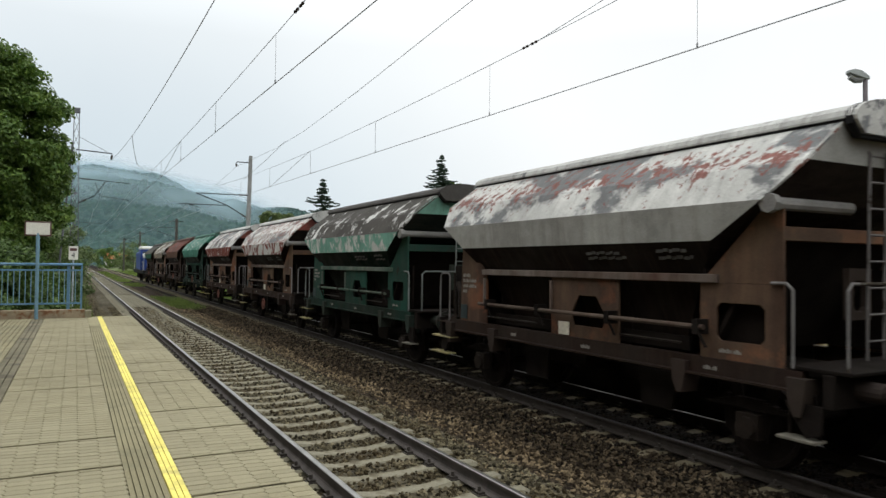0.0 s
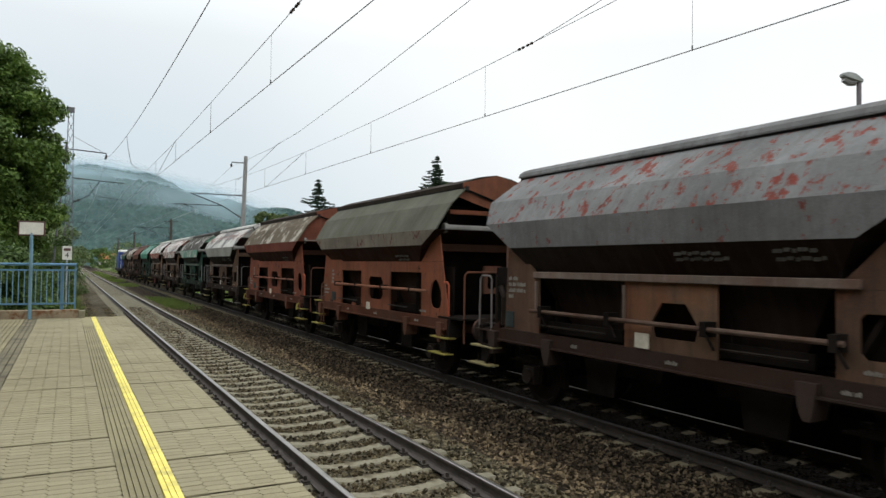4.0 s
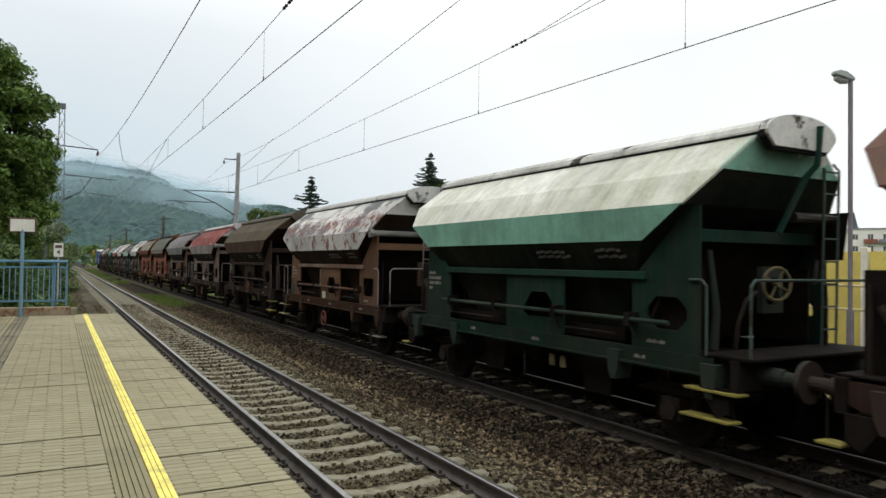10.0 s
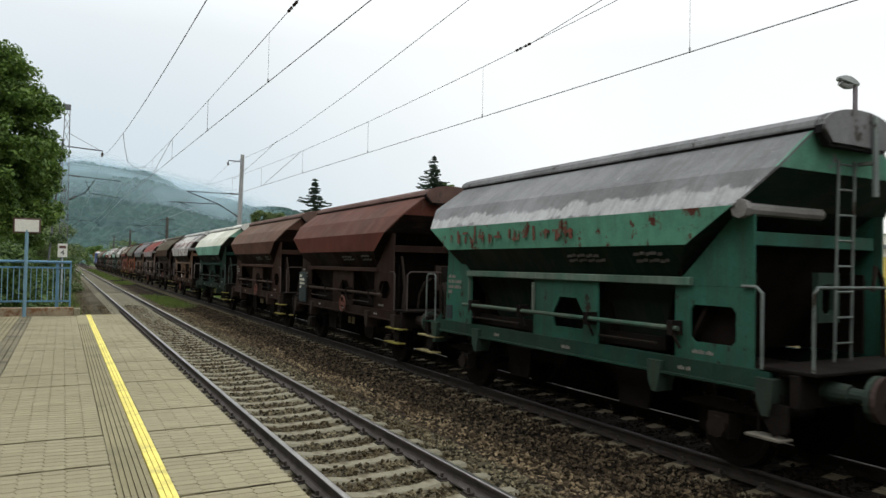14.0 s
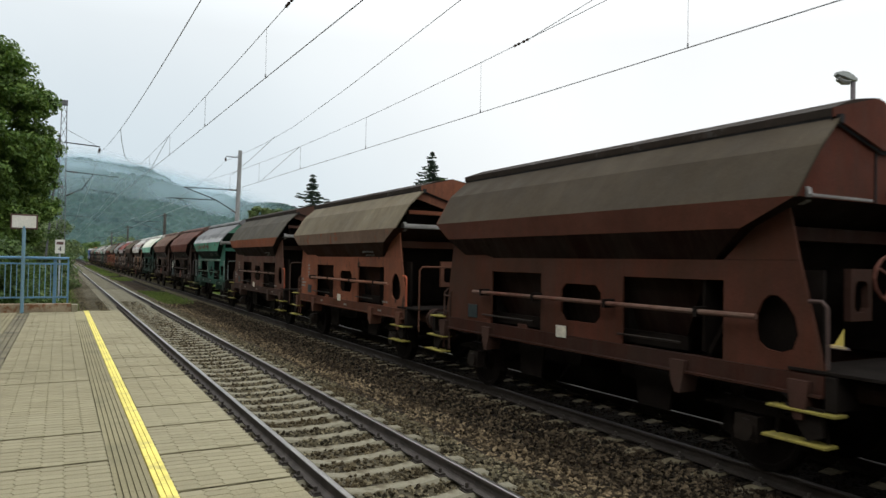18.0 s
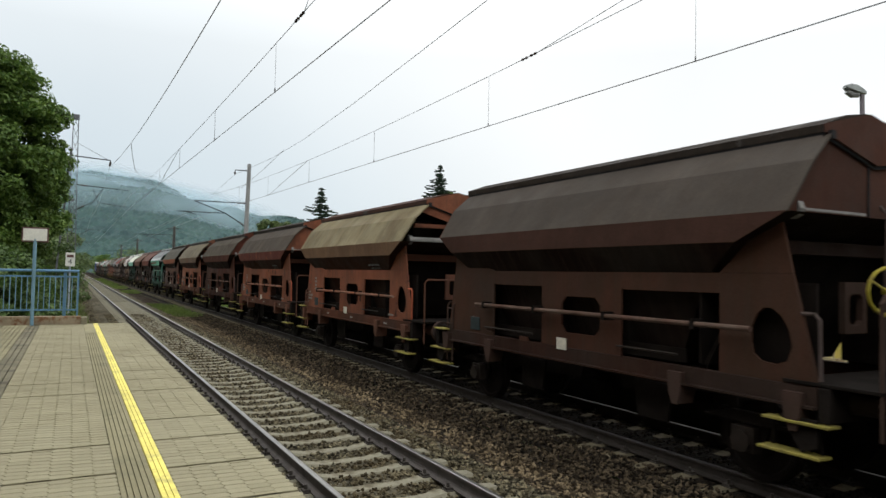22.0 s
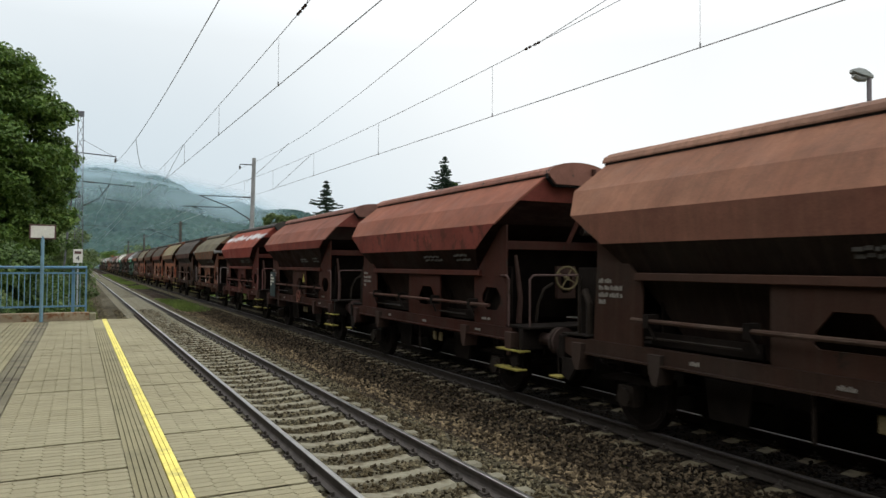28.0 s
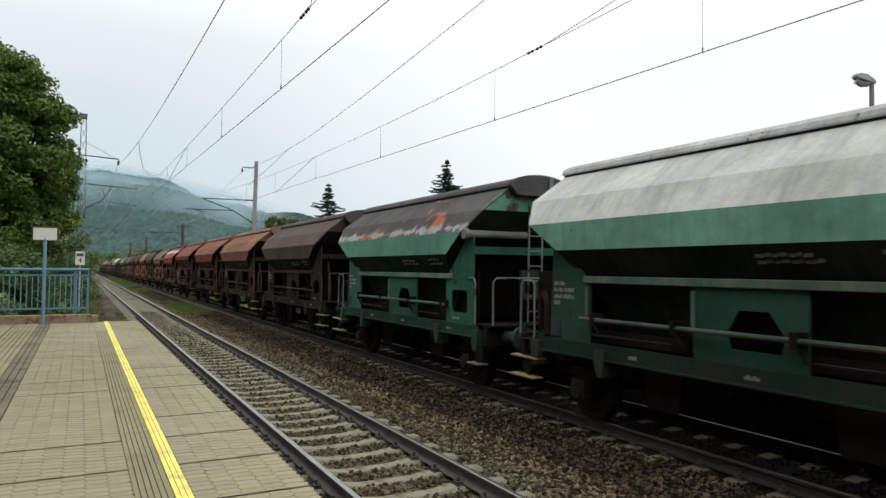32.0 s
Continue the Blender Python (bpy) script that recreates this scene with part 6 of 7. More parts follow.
for a, b in (((7.45, MY, 7.12), (6.95, MY, 7.12)), ((7.5, MY, 5.5), (7.1, MY, 5.75)), ((6.70, MY, 9.3), (6.72, MY, 9.12))):
    bm = bmesh.new()
    insulator(bm, a, b, 0.07)
    part("insulator", bm, "insulator", cm)

for mx, my, top in ((8.9, 100.0, 8.2), (8.2, 150.0, 8.3), (8.2, 200.0, 8.3)):
    fm = thing("far_mast", "dark distant mast with crossarms", "mast", "overhead line masts")
    bm = bmesh.new()
    tube(bm, [(mx, my, -0.7), (mx, my, top)], 0.24, 8, 0.17)
    part("pole", bm, "mast_wood", fm)
    arm(fm, [(mx - 0.9, my, top - 0.35), (mx + 0.9, my, top - 0.35)], 0.05, "crossarm")
    arm(fm, [(mx, my, 7.0), (3.9, my, 6.9)], 0.035, "cantilever_tube")
    arm(fm, [(mx, my, 5.6), (5.2, my, 6.9)], 0.035, "cantilever_brace")
for my in (100.0, 150.0):
    fm = lattice_mast(-3.4, my, 11.0)
    arm(fm, [(-3.3, my, 7.3), (-0.1, my, 7.2)], 0.03, "cantilever_tube")
    arm(fm, [(-3.3, my, 5.9), (-1.4, my, 7.25)], 0.03, "cantilever_brace")


def wire(name, pts, r, material, label):
    ob = thing(name, label, "wire", "overhead wires")
    bm = bmesh.new()
    tube(bm, pts, r, 6)
    part("strand", bm, material, ob)
    return ob


def sag(y, y0, z0, k):
    return z0 + k * (y - y0) ** 2


def contact_z(y, far):
    """Height of the contact wire above the rails; it rises gently towards the mast."""
    return (5.46 + 0.0135 * y if y < 50 else 6.13) if far else (5.50 + 0.0165 * y if y < 50 else 6.32)


def carrier_z(y, far):
    if y < MY:
        return sag(y, 22.0, 6.675, 0.0010) if far else sag(y, 19.5, 6.63, 0.00055)
    return 6.62 + 0.00052 * ((y - MY) % 50 - 25) ** 2 + 0.25


for far, axis in ((False, 0.0), (True, FAR)):
    ys = list(np.linspace(-16, 50, 34)) + list(np.linspace(52.5, 300, 100))
    words = "far" if far else "near"
    wire("contact_wire", [(axis, float(y), contact_z(y, far)) for y in ys], 0.0085, "wire", "dark copper contact wire over the %s track" % words)
    ca = wire("carrier_wire", [(axis, float(y), carrier_z(y, far)) for y in ys], 0.0068, "wire", "thin stranded carrier wire over the %s track" % words)
    for y in (0.6, 7.2 if far else 6.9, 13.0, 19.6 if far else 19.3, 26.2, 32.6, 39.0, 45.5):
        bm = bmesh.new()
        tube(bm, [(axis, y, contact_z(y, far)), (axis, y, carrier_z(y, far))], 0.0034 if y < 15 else 0.006, 5)
        tube(bm, [(axis, y, contact_z(y, far) - 0.01), (axis, y, contact_z(y, far) + 0.07)], 0.014, 6)
        part("dropper", bm, "wire_thin", ca)
    bm = bmesh.new()
    tube(bm, [(axis, 26.4, carrier_z(26.4, far)), (axis, 32.4, contact_z(32.4, far))], 0.009, 5)
    part("connector", bm, "wire_thin", ca)
    bm = bmesh.new()
    insulator(bm, (axis, 11.2, carrier_z(11.2, far)), (axis, 11.45, carrier_z(11.45, far)), 0.028, 2)
    insulator(bm, (axis, 11.5, carrier_z(11.5, far)), (axis, 11.75, carrier_z(11.75, far)), 0.028, 2)
    part("section_insulator", bm, "insulator", ca)
    bm = bmesh.new()
    if far:
        tube(bm, [(axis, 11.2, carrier_z(11.2, far)), (axis, 8.72, 7.02), (axis, 0.0, 8.3)], 0.007, 5)
    else:
        tube(bm, [(axis, 11.2, carrier_z(11.2, far)), (axis, 10.98, 6.80), (axis, 0.0, 8.6)], 0.007, 5)
    part("anchor_wire", bm, "wire", ca)

ys = np.linspace(-20, 50, 36)
wire("feeder_wire", [(-1.29, float(y), 6.65 + 0.00105 * (y - 3) ** 2) for y in ys], 0.009, "wire", "thick feeder wire hung beside the near track")
wire("feeder_wire", [(-1.29 - 0.0 * y, float(y), 8.1 + 0.0014 * ((y - 50) % 50 - 25) ** 2) for y in np.linspace(50, 250, 81)], 0.009, "wire", "thick feeder wire hung beside the near track")
wire("feeder_wire", [(2.2, -4.0, 7.0), (2.75, 3.0, 7.12), (3.3, 10.65, 7.40), (4.35, 20.0, 7.66), (5.2, 28.6, 7.92), (5.9, 36.2, 8.32), (6.35, 43.5, 8.75), (6.72, 50.0, 9.12)], 0.0085, "wire", "feeder wire running up to the concrete mast")
wire("feeder_wire", [(6.72, 50.0, 9.12), (6.72, 62, 8.3), (6.72, 75, 7.9), (6.9, 100, 7.8)], 0.0085, "wire", "feeder wire beyond the concrete mast")
wire("jumper_wire", [(-1.29, 31.0, 7.47), (-1.2, 31.4, 7.0), (-1.0, 32.5, 6.55), (-0.6, 34.0, 6.45), (0.0, 35.9, 6.78)], 0.011, "wire_thin", "looped jumper wire joining feeder and carrier")
wire("jumper_wire", [(5.6, 33.0, 8.2), (5.2, 35.5, 7.5), (4.77, 38.5, 6.85)], 0.011, "wire_thin", "slanting jumper wire over the far track")

# ---------------------------------------------------------------- behind the train: lamp, screen wall, flats
lamp = thing("street_lamp", "grey platform lamp with a flat cobra head", "lamp")
LX, LY = 9.45, 7.50
bm = bmesh.new()
tube(bm, [(LX, LY, 0.50), (LX, LY, 1.55)], 0.065, 12)
part("pole_base", bm, "lamp_pole", lamp)
bm = bmesh.new()
tube(bm, [(LX, LY, 1.551), (LX, LY, 5.80)], 0.042, 12)
part("pole", bm, "lamp_pole", lamp)
bm = bmesh.new()
rows = []
for u, w, lo, hi in ((-0.10, 0.06, 0.00, 0.08), (0.05, 0.10, -0.03, 0.13), (0.25, 0.15, -0.04, 0.17), (0.45, 0.15, -0.02, 0.16), (0.60, 0.09, 0.02, 0.10)):
    rows.append([bm.verts.new((w * a, u, z)) for a, z in ((-1, lo + 0.03), (-0.7, lo), (0.7, lo), (1, lo + 0.03), (0.7, hi), (-0.7, hi))])
for a, b in zip(rows, rows[1:]):
    for i in range(6):
        bm.faces.new((a[i], b[i], b[(i + 1) % 6], a[(i + 1) % 6]))
bm.faces.new(rows[0])
bm.faces.new(rows[-1][::-1])
hd = part("lamp_head", bm, "lamp_head", lamp)
hd.matrix_basis = pose(LX, LY, 5.80, 14, 0, 62)
hd.scale = (0.68, 0.58, 0.68)
bm = bmesh.new()
tube(bm, [(0, 0.12, -0.035), (0, 0.30, -0.085), (0, 0.50, -0.03)], 0.10, 10, 0.09)
part("lamp_cover", bm, "lamp_glass", hd)

screen = tagged(thing("screen_wall", "yellow screen wall of panels between posts", "barrier"), kind="structure")
PB = 2.59
WALL_END = 10.7
for i in range(-15, 1):
    y1 = WALL_END + PB * i
    y0 = y1 - PB
    part("panel", bbox(BX, BX + 0.05, y0 + 0.075, y1 - 0.075, 0.72, 2.66, 0.004), "panel_yellow", screen)
    part("screen_post", bbox(BX - 0.05, BX + 0.09, y1 - 0.07, y1 + 0.07, 0.50, 2.74, 0.006), "barrier_white", screen)
    part("sill", bbox(BX - 0.02, BX + 0.08, y0 + 0.08, y1 - 0.08, 0.50, 0.712, 0.006), "barrier_post", screen)
# past the screen wall a dark barred fence goes on
fence = thing("bar_fence", "dark steel fence of close upright bars with a pale top rail", "fence")
part("backing_board", bbox(BX + 0.03, BX + 0.05, WALL_END + 0.08, 46, 0.52, 2.60), "fence_dark", fence)
part("top_rail", bbox(BX - 0.04, BX + 0.06, WALL_END + 0.08, 46, 2.664, 2.72, 0.006), "barrier_white", fence)
part("foot_rail", bbox(BX - 0.03, BX + 0.028, WALL_END + 0.08, 46, 0.62, 0.68), "fence_bar", fence)
for i in range(220):
    y = WALL_END + 0.16 + 0.125 * i
    part("fence_bar", bbox(BX - 0.012, BX + 0.018, y - 0.014, y + 0.014, 0.684, 2.66), "fence_bar", fence)
for y in (9.33, 6.8, 4.3, 1.7):
    bm = bmesh.new()
    v = [bm.verts.new((BX - 0.006, y + a, 2.25 + b)) for a, b in ((-0.21, 0.02), (-0.12, 0.045), (-0.03, 0.0), (0.0, 0.03), (0.03, 0.0), (0.12, 0.045), (0.21, 0.02), (0.10, 0.0), (0.02, -0.05), (-0.02, -0.05), (-0.10, 0.0))]
    w = [bm.verts.new((BX - 0.001, q.co.y, q.co.z)) for q in v]
    bm.faces.new(v)
    for i in range(len(v)):
        j = (i + 1) % len(v)
        bm.faces.new((v[i], v[j], w[j], w[i]))
    part("bird_sticker", bm, "bird", screen, "black bird silhouette")
guard = thing("guard_rail", "rusty tubular guard rail before the screen wall", "railing")
bm = bmesh.new()
tube(bm, [(10.4, -25, 1.50), (10.4, 30, 1.50)], 0.026, 8)
part("rail_bar", bm, "barrier_post", guard)
for i in range(-14, 14):
    bm = bmesh.new()
    tube(bm, [(10.4, 8.65 + 2.0 * i, 0.50), (10.4, 8.65 + 2.0 * i, 1.97)], 0.026, 8)
    part("rail_post", bm, "barrier_post", guard)
bm = bmesh.new()
tube(bm, [(10.4, -25, 1.97), (10.4, 30, 1.97)], 0.026, 8)
part("rail_bar", bm, "barrier_post", guard)


def flats(cx, cy, storeys, width, turn):
    """A plain block of flats: plastered front, rows of windows, recessed balconies."""
    root = thing("apartment_block", "pale plastered block of flats with balconies", "building")
    root.matrix_world = pose(cx, cy, -0.6, 0, 0, turn)
    H = 2.8 * storeys + 1.0
    part("wall", bbox(-width / 2, width / 2, 0, 11, 0, H, 0.03), "render", root)
    part("roof", bbox(-width / 2 - 0.2, width / 2 + 0.2, -0.2, 11.2, H + 0.002, H + 0.28, 0.03), "balcony_dark", root)
    part("stair_tower", bbox(-width / 2 + 3, -width / 2 + 8, 0.3, 9, H + 0.29, H + 1.9, 0.03), "render", root)
    cols = int(width / 3.1)
    for f in range(storeys):
        for c in range(cols):
            x = -width / 2 + 1.7 + 3.1 * c
            z = 1.3 + 2.8 * f
            wn_ = part("window", bbox(x - 0.62, x + 0.62, -0.03, 0.02, z, z + 1.4), "placard", root)
            for q in (-0.29, 0.29):
                part("pane", bbox(x + q - 0.25, x + q + 0.25, -0.045, -0.032, z + 0.08, z + 1.32), "glassy", wn_)
            if c % 4 in (1, 2):
                part("balcony", bbox(x - 1.4, x + 1.4, -1.1, -0.035, z - 0.85, z + 0.15, 0.02), "balcony" if c % 4 == 1 else "balcony_dark", root)
    return root


flats(160.0, 99.0, 4, 46, -57)
spire = thing("church_spire", "distant slate church spire with a ball", "spire")
bm = bmesh.new()
tube(bm, [(257, 152, 0), (257, 152, 16)], 3.0, 10, 2.6)
part("tower", bm, "render", spire)
bm = bmesh.new()
tube(bm, [(257, 152, 16.0), (257, 152, 18.0), (257, 152, 23.5)], 2.6, 10, 0.15)
part("cap", bm, "slate", spire)


# ---------------------------------------------------------------- trees and bushes
def leaf_cloud(centres, radii, count, size, seed, flat=0.6):
    """Leaves as small bent quads, spread near the surface of many clumps."""
    g = np.random.default_rng(seed)
    centres, radii = np.asarray(centres, float), np.asarray(radii, float)
    pick = g.choice(len(centres), count, p=radii ** 2 / (radii ** 2).sum())
    d = g.normal(0, 1, (count, 3))
    d /= np.linalg.norm(d, axis=1)[:, None]
    r = radii[pick] * g.uniform(0.55, 1.08, count)
    pos = centres[pick] + d * r[:, None] * np.array([1, 1, flat])
    nrm = d * 0.6 + g.normal(0, 0.5, (count, 3)) + np.array([0, 0, 0.5])
    nrm /= np.linalg.norm(nrm, axis=1)[:, None]
    a = np.cross(nrm, g.normal(0, 1, (count, 3)))
    a /= np.linalg.norm(a, axis=1)[:, None]
    b = np.cross(nrm, a)
    s = size * g.uniform(0.6, 1.4, (count, 1))
    v = np.stack([pos - a * s, pos - b * s * 0.55 + nrm * s * 0.12, pos + a * s, pos + b * s * 0.55 + nrm * s * 0.12], 1)
    f = (np.arange(count)[:, None] * 4 + np.arange(4)[None]).tolist()
    return v.reshape(-1, 3).tolist(), f


def clumps(c, rx, ry, rz, n, r, seed, low=-0.95):
    """Clump centres over an uneven crown."""
    g = np.random.default_rng(seed)
    out, rad = [], []
    while len(out) < n:
        d = g.normal(0, 1, 3)
        d /= (np.abs(d) ** 2.7).sum() ** (1 / 2.7)
        if d[2] < low:
            continue
        k = g.uniform(0.64, 1.02) ** 0.7 * (1 + 0.06 * noise.noise(Vector((d * 2.3 + seed).tolist())))
        out.append((c[0] + d[0] * rx * k, c[1] + d[1] * ry * k, c[2] + d[2] * rz * k))
        rad.append(r * g.uniform(0.6, 1.3))
    return out, rad


def broadleaf(name, base, c, rx, ry, rz, n, r, count, size, seed, material, label, category="tree", trunk=0.3):
    root = thing(name, label, category)
    cs, rs = clumps(c, rx, ry, rz, n, r, seed)
    v, f = leaf_cloud(cs, rs, count, size, seed)
    ob = new("crown", soup("crown", v, f, material))
    ob.parent = root
    if trunk:
        bm = bmesh.new()
        top = Vector((c[0], c[1], c[2] + rz * 0.2))
        tube(bm, [base, ((base[0] + c[0]) / 2, base[1], (base[2] + c[2]) / 2), top], trunk, 10, trunk * 0.35)
        part("trunk", bm, "bark", root)
        g = np.random.default_rng(seed + 1)
        for k in range(min(9, n)):
            q = Vector(cs[g.integers(len(cs))])
            p0 = Vector(base).lerp(top, g.uniform(0.45, 0.9))
            bm = bmesh.new()
            tube(bm, [p0, p0.lerp(q, 0.5) + Vector((0, 0, 0.3)), q], trunk * 0.35, 6, trunk * 0.08)
            part("limb", bm, "bark", root)
    return root


broadleaf("linden_tree", (-9.0, 42, -1.5), (-9.85, 42.5, 7.3), 5.8, 4.7, 6.8, 900, 0.75, 250000, 0.112, 3, "leaf", "tall dense green broadleaf tree beside the railing", trunk=0.45)
broadleaf("linden_tree", (-17.0, 38, -1.5), (-17, 40.0, 7.0), 6.0, 5.0, 7.8, 160, 1.3, 30000, 0.19, 5, "leaf", "tall dense green broadleaf tree behind the railing", trunk=0.45)
broadleaf("linden_tree", (-26, 34, -1.5), (-26, 33, 6.2), 6.0, 5.0, 7.0, 80, 1.6, 9000, 0.26, 6, "leaf", "green broadleaf tree beside the platform", trunk=0.4)
broadleaf("bush", (-6.5, 31, -1.5), (-7.0, 31.0, 0.8), 3.2, 2.4, 2.1, 60, 0.8, 16000, 0.09, 8, "leaf_dark", "dense dark green bush behind the railing", "bush", 0.0)
broadleaf("bush", (-12, 30, -1.5), (-12.5, 30.0, 1.0), 4.0, 2.5, 2.6, 60, 0.9, 12000, 0.1, 9, "leaf_dark", "dense dark green bush behind the railing", "bush", 0.0)
broadleaf("bush", (-4.4, 46, -1.0), (-5.0, 47.0, 1.6), 1.8, 2.4, 2.6, 40, 0.7, 9000, 0.1, 10, "leaf_dark", "leafy bush at the foot of the lattice mast", "bush", 0.0)
broadleaf("bush", (-4.4, 60, -1.0), (-4.2, 62.0, 2.0), 2.0, 4.0, 2.8, 40, 0.9, 8000, 0.12, 11, "leaf_pale", "yellow-green bush beside the track", "bush", 0.1)
broadleaf("bush", (-7, 85, -1.0), (-6.5, 85.0, 2.6), 3.0, 8.0, 3.6, 40, 1.3, 7000, 0.18, 12, "leaf", "overgrown green trackside bush", "bush", 0.1)
for i, (x, y, h, r) in enumerate(((-9, 125, 7, 5), (-10, 160, 8, 6), (14, 250, 6.0, 6), (22, 225, 5.5, 6), (31, 240, 7, 7), (8, 300, 7, 5), (-9, 230, 9, 7), (-14, 300, 11, 9), (20, 330, 10, 8), (40, 320, 11, 9), (12, 175, 3.0, 3.0), (16, 190, 3.6, 4.0))):
    broadleaf("tree", (x, y, -0.8), (x, y, h * 0.5), r, r * 0.8, h * 0.55, 36, r * 0.3, 2600, 0.34, 30 + i, "leaf" if i % 2 else "leaf_pale", "small distant broadleaf tree beyond the line", trunk=0.15)
# tree tops behind the train
for i, (x, y, h, r) in enumerate(((16.2, 78, 8.0, 1.1), (18.4, 80, 8.0, 1.1), (46.6, 91, 14.7, 1.7))):
    broadleaf("tree", (x, y, -0.8), (x, y, h - r), r, r, r, 26, r * 0.4, 4200, 0.15, 50 + i, "leaf_pale" if i < 2 else "leaf", "green broadleaf tree top behind the train", trunk=0.2)


def spruce(x, y, top, spread, seed):
    root = thing("spruce_tree", "dark pointed spruce tree behind the train", "tree", "spruces")
    bm = bmesh.new()
    tube(bm, [(x, y, -0.7), (x, y, top)], 0.22, 8, 0.02)
    part("trunk", bm, "bark", root)
    g = np.random.default_rng(seed)
    vs, fs = [], []
    z = top - 0.15
    while z > top * 0.42:
        L = spread * min(1.0, ((top - z) / (top * 0.46)) ** 0.8) * g.uniform(0.8, 1.15)
        n = int(g.integers(5, 8))
        a0 = g.uniform(0, 6.3)
        for k in range(n):
            a = a0 + k * 6.283 / n + g.uniform(-0.25, 0.25)
            ll = L * g.uniform(0.45, 1.2)
            m = max(3, int(ll / 0.16))
            tilt = g.uniform(0.15, 0.6)
            for j in range(m):
                u = (j + 0.5) / m
                px_, py_ = x + math.cos(a) * ll * u, y + math.sin(a) * ll * u
                pz = z - tilt * ll * u + 0.30 * ll * u * u
                for q in range(9):
                    ox, oy, oz = g.normal(0, 0.12, 3) * np.array([1, 1, 0.5]) * (1.3 - u)
                    w = g.uniform(0.08, 0.17)
                    b = g.uniform(0, 6.3)
                    dx, dy = math.cos(b) * w, math.sin(b) * w
                    i = len(vs)
                    vs += [(px_ + ox - dx, py_ + oy - dy, pz + oz), (px_ + ox + dy * 0.3, py_ + oy - dx * 0.3, pz + oz + 0.05), (px_ + ox + dx, py_ + oy + dy, pz + oz - 0.07), (px_ + ox - dy * 0.3, py_ + oy + dx * 0.3, pz + oz - 0.08)]
                    fs.append((i, i + 1, i + 2, i + 3))
        z -= 0.36 * g.uniform(0.6, 1.5)
    ob = new("crown", soup("crown", vs, fs, "needle"))
    ob.parent = root


spruce(26.2, 90, 13.75, 3.7, 1)
spruce(44.3, 90, 18.5, 4.6, 2)


# grass beside and between the tracks
def blades(name, count, xr, yr, zf, h, seed, label, power=1.3, clump=0.0):
    g = np.random.default_rng(seed)
    x, y = g.uniform(*xr, count), yr[0] + (yr[1] - yr[0]) * g.random(count) ** power
    if clump:
        keep = np.array([noise.noise(Vector((a * clump, b * clump * 0.4, seed))) > -0.05 for a, b in zip(x, y)])
        x, y = x[keep], y[keep]
    n = len(x)
    z = zf(x, y)
    a, hh = g.uniform(0, 6.3, n), h * g.uniform(0.4, 1.3, n)
    w = (0.006 + 0.0005 * y)
    lx, ly = g.normal(0, 0.35, n) * hh, g.normal(0, 0.35, n) * hh
    dx, dy = np.cos(a) * w, np.sin(a) * w
    v = np.stack([np.stack([x - dx, y - dy, z], -1), np.stack([x + dx, y + dy, z], -1), np.stack([x + lx, y + ly, z + hh], -1)], 1).reshape(-1, 3)
    f = (np.arange(n)[:, None] * 3 + np.arange(3)[None]).tolist()
    return tagged(new(name, soup(name, v.tolist(), f, "grass")), label, "grass", kind="stuff")


blades("grass_between_tracks", 40000, (1.6, 3.4), (40, 190), lambda x, y: -0.36 + 0 * x, 0.22, 4, "bright green grass between the tracks", 0.9, 0.25)
blades("grass_left", 40000, (-5.5, -2.45), (26, 150), lambda x, y: -0.66 + 0 * x, 0.42, 5, "tall green grass along the near track", 1.6)
blades("grass_far_side", 9000, (6.6, 16), (48, 220), lambda x, y: -0.62 + 0 * x, 0.4, 6, "green grass beyond the far track", 1.2)
strip("verge", [(-3.4, -0.63), (-2.9, -0.42), (-2.45, -0.34), (-1.9, -0.296)], 24.0, 900, "bed_grey", "gravel verge beyond the platform's end", 40, "verge")
rocks("verge_stones", 5000, (-2.9, -1.35), (24, 60), lambda x, y: -0.31 - 0.13 * np.clip(-x - 2.2, 0, 1), 0.035, "stones_grey", "loose gravel beyond the platform's end")


# ---------------------------------------------------------------- distance: wooded hill, village, mist
def hill_z(x, y):
    ridge = np.where(x < 40, 108 - 0.0006 * x ** 2, 108 - 0.20 * (x - 40) - 0.0001 * (x - 40) ** 2)
    ridge = np.clip(ridge, 6, None) + 5 * np.sin(x / 31.0) + 3 * np.sin(x / 12.0 + 1)
    up = np.clip((y - 420) / 480, 0, 1)
    up = up * up * (3 - 2 * up)
    back = np.clip((y - 900) / 900, 0, 1)
    z = ridge * up * (1 - 0.6 * back) - 2
    return z


def wood_z(x, y):
    z = hill_z(x, y)
    b = np.abs(np.sin(x * 0.55 + 2 * np.sin(y * 0.13)) * np.sin(y * 0.47 + 2 * np.sin(x * 0.17))) * 2.6
    b = b + rng.normal(0, 0.8, x.shape)
    return z + b * np.clip((y - 440) / 60, 0, 1)


hm = Mat("hill_wood", 0.95)
# distance haze is put partly into this blue-green base colour
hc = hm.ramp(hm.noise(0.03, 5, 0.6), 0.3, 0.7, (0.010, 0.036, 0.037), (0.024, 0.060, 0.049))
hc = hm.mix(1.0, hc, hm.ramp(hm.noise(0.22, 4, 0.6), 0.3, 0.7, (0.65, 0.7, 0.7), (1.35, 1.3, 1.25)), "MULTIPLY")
hm.colour(hc).bump(hm.noise(0.5, 4), 1.5)
M["hill"] = hm.m
hx_ = np.concatenate([np.linspace(-1500, -200, 40), np.arange(-190, 520, 3.0), np.linspace(530, 1500, 40)])
hy_ = np.concatenate([np.arange(420, 960, 4.0), np.linspace(980, 1800, 12)])
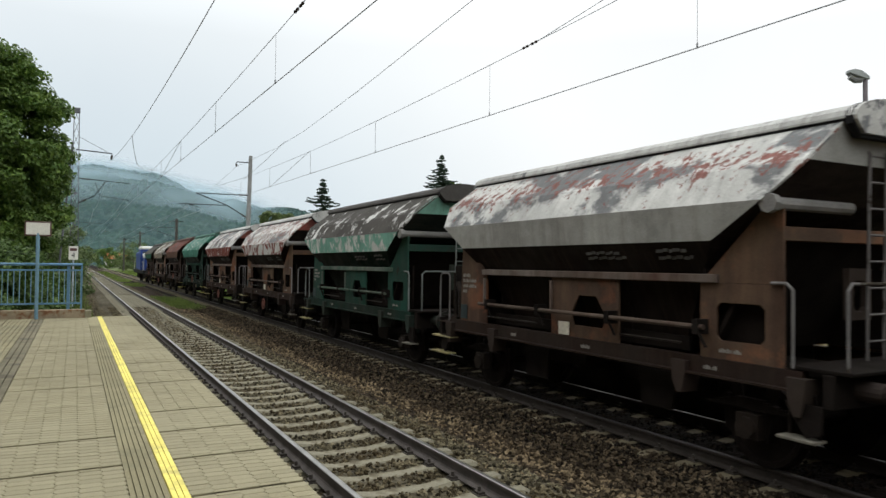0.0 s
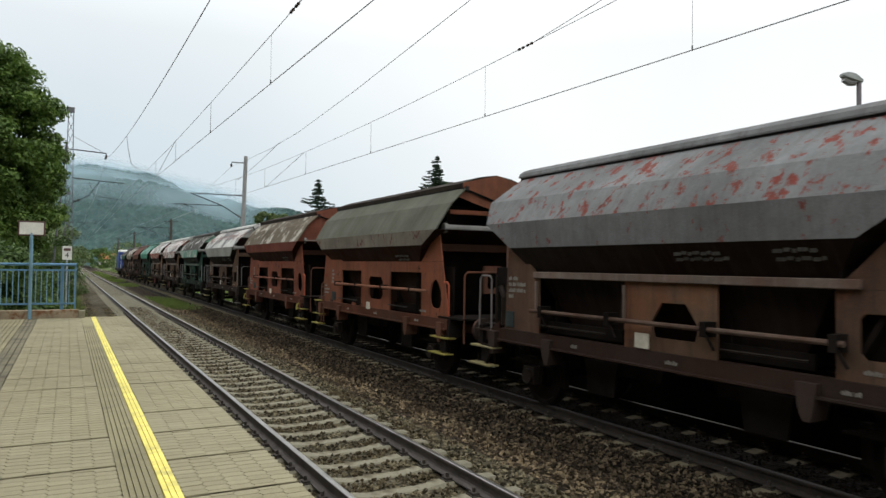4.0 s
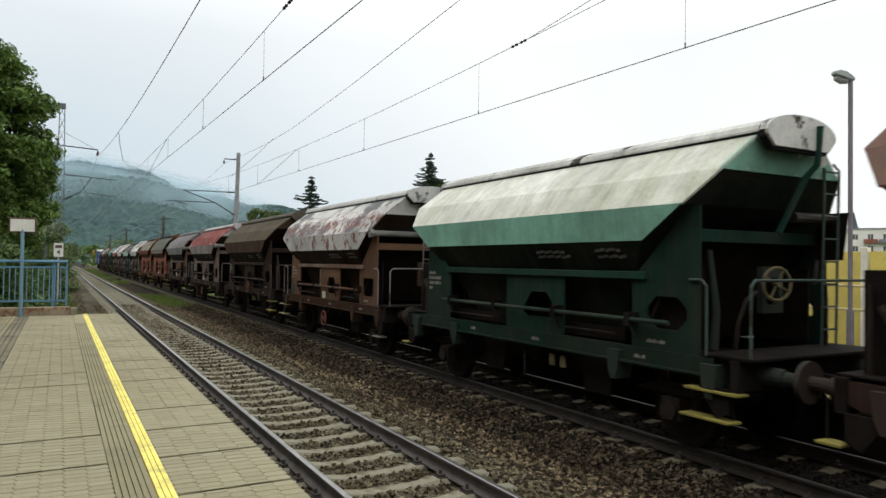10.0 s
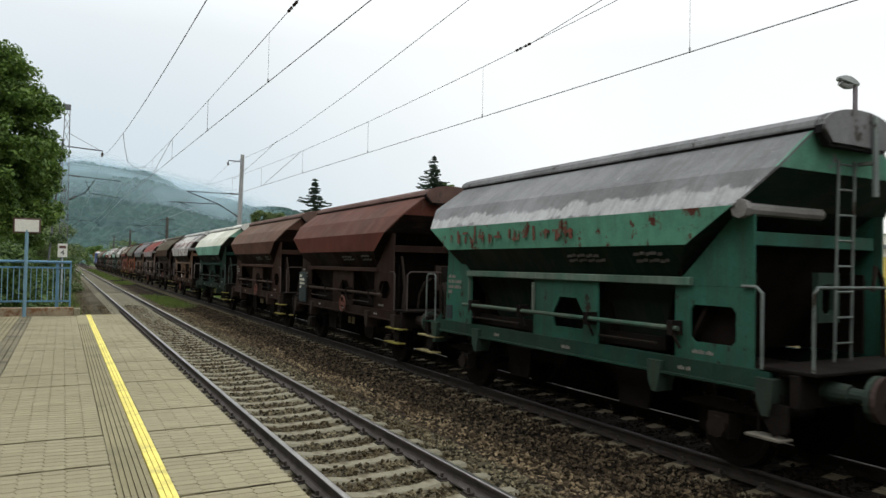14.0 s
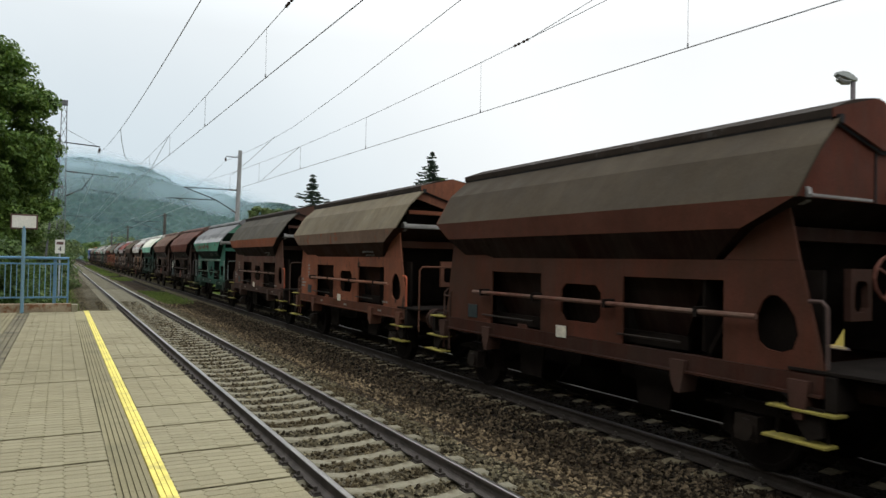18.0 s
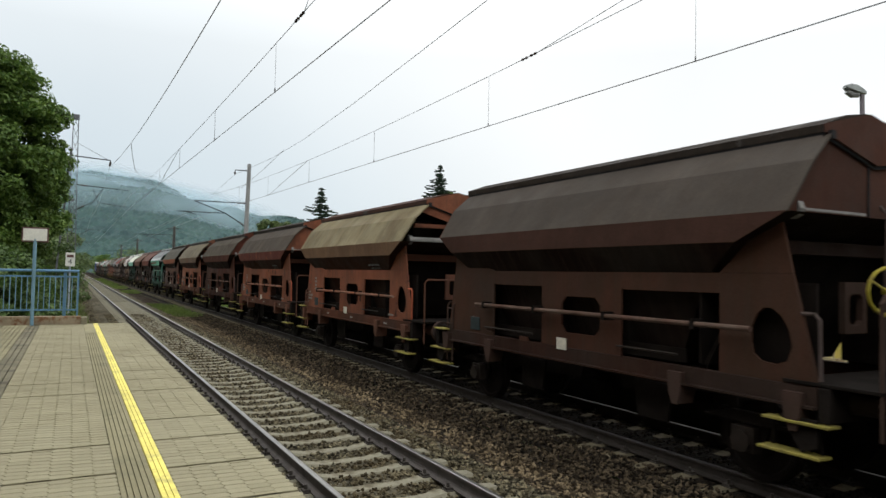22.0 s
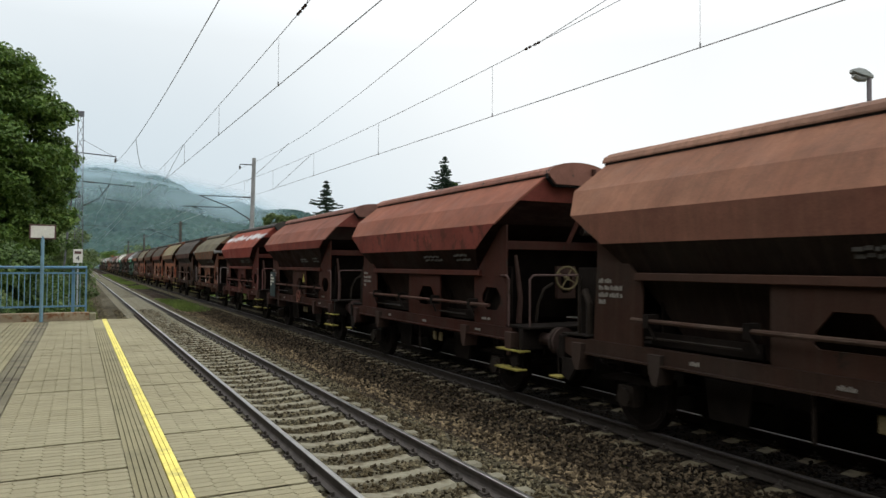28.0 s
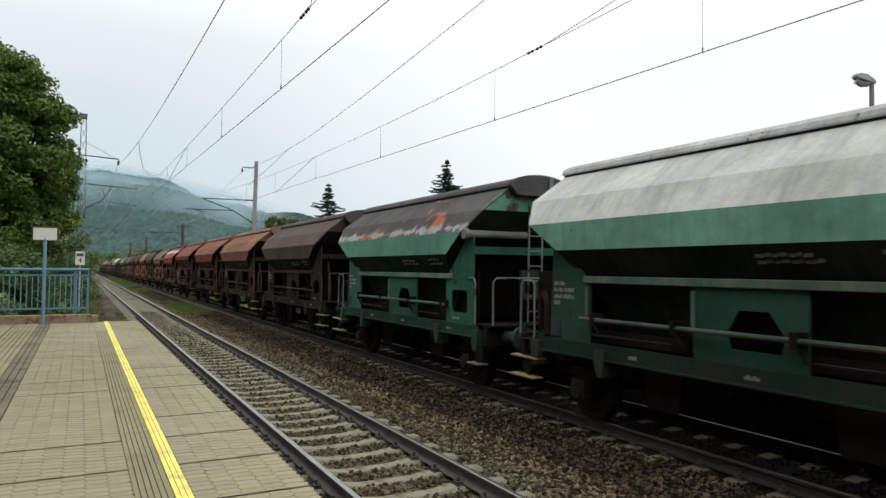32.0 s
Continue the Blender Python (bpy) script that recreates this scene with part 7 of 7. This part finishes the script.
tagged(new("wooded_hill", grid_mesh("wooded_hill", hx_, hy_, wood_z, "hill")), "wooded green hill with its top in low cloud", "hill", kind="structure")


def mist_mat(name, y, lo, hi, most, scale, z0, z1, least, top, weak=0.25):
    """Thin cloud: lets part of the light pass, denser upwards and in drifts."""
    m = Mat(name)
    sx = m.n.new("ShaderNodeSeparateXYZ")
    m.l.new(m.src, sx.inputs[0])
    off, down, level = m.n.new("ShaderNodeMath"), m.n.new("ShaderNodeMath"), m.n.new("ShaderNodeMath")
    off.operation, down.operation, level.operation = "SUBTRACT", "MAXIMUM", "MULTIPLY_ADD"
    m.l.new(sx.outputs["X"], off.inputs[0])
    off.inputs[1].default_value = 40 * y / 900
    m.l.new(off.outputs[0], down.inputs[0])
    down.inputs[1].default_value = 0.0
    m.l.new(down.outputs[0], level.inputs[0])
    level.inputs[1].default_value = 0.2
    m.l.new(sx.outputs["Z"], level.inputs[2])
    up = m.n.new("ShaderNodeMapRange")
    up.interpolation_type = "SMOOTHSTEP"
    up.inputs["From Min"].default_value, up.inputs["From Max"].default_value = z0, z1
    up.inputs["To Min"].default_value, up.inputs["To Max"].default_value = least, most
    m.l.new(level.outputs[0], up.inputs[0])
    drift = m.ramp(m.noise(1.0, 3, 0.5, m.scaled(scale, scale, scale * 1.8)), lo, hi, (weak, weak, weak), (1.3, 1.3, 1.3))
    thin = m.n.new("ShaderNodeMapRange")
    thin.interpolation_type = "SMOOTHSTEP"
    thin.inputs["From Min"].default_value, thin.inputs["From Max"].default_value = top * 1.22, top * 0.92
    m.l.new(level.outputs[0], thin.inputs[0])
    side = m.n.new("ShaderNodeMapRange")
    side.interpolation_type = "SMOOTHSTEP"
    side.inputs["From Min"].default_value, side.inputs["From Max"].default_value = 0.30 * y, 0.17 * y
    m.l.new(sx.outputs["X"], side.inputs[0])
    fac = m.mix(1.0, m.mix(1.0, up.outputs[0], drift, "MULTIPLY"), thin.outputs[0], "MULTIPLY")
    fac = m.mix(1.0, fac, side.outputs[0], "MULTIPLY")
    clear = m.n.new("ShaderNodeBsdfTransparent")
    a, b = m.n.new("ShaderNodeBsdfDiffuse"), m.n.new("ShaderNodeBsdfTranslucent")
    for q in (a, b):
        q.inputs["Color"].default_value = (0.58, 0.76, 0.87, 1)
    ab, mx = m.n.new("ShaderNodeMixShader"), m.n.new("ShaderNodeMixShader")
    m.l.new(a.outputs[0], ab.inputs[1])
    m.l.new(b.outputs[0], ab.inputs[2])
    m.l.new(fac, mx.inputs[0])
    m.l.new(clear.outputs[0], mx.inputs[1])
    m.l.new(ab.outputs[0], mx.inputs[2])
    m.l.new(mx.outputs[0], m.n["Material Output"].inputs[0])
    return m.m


# flat upright sheets; haze over the hill is put into their bluish colour
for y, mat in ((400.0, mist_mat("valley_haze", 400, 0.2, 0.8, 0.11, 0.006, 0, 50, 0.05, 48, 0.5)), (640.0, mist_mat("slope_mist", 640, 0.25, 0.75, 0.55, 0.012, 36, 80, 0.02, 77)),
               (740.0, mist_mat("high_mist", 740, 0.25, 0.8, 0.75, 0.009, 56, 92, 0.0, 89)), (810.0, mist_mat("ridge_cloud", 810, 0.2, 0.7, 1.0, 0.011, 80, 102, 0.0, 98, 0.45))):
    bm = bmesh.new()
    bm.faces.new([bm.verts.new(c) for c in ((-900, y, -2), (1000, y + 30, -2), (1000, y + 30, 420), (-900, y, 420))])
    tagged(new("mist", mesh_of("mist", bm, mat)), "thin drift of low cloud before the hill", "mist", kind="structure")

for i, (x, y, w) in enumerate(((12.0, 345, 6), (17.5, 380, 7))):
    house = thing("house", "small distant house with an orange tiled roof", "house", "village houses")
    part("wall", bbox(x - w / 2, x + w / 2, y, y + 9, -0.8, 3.4, 0.05), "render", house)
    bm = bmesh.new()
    plate(bm, [(y - 0.5, 3.4), (y + 9.5, 3.4), (y + 4.5, 6.2)], x - w / 2 - 0.4, x + w / 2 + 0.4)
    part("roof", bm, "tiles_red", house)
    for q in (-0.25, 0.25):
        part("window", bbox(x + w * q - 0.6, x + w * q + 0.6, y - 0.05, y + 0.02, 0.8, 2.4), "glassy", house)

# ---------------------------------------------------------------- pavers of the platform
paver_field(PE - 0.85, PE, "paver_rest_edge", (5.36, 8.55, 12.75))
paver_field(-4.04, GL, "paver_rest_middle")
paver_field(-7.6, -4.96, "paver_rest_back")


# ---------------------------------------------------------------- movement
def turn_rows(k, y_from=-12.0, y_to=34.0):
    """Wheel poses while a wagon runs past: rolled distance over the wheel's radius, in steps under 90 degrees."""
    ts, ss = [r[0] for r in RUN], [r[1] for r in RUN]
    fine = np.arange(0, 32.001, 0.1)
    run = np.interp(fine, ts, ss)
    y = wagon_y(k, 0.0) + run
    return [(float(t), float(s) / 0.494) for t, s, q in zip(fine, run, y) if y_from < q < y_to]


def motions():
    for k, w in WAGONS.items():
        walk(w, [(t, pose(FAR, wagon_y(k, s), 0)) for t, s in RUN])
        rows = turn_rows(k)
        if len(rows) < 3:
            continue
        for ax in AXLES[k]:
            y = ax.matrix_basis.translation.y
            keyed = [(t, pose(0, y, AXLE, -math.degrees(a - rows[0][1]))) for t, a in rows]
            if keyed[0][0] > 0:
                keyed = [(0.0, keyed[0][1])] + keyed
            if keyed[-1][0] < 32:
                keyed = keyed + [(32.0, keyed[-1][1])]
            walk(ax, keyed)
    walk(loco, [(t, pose(FAR, LOCO_Y + s, 0)) for t, s in RUN])


motions()
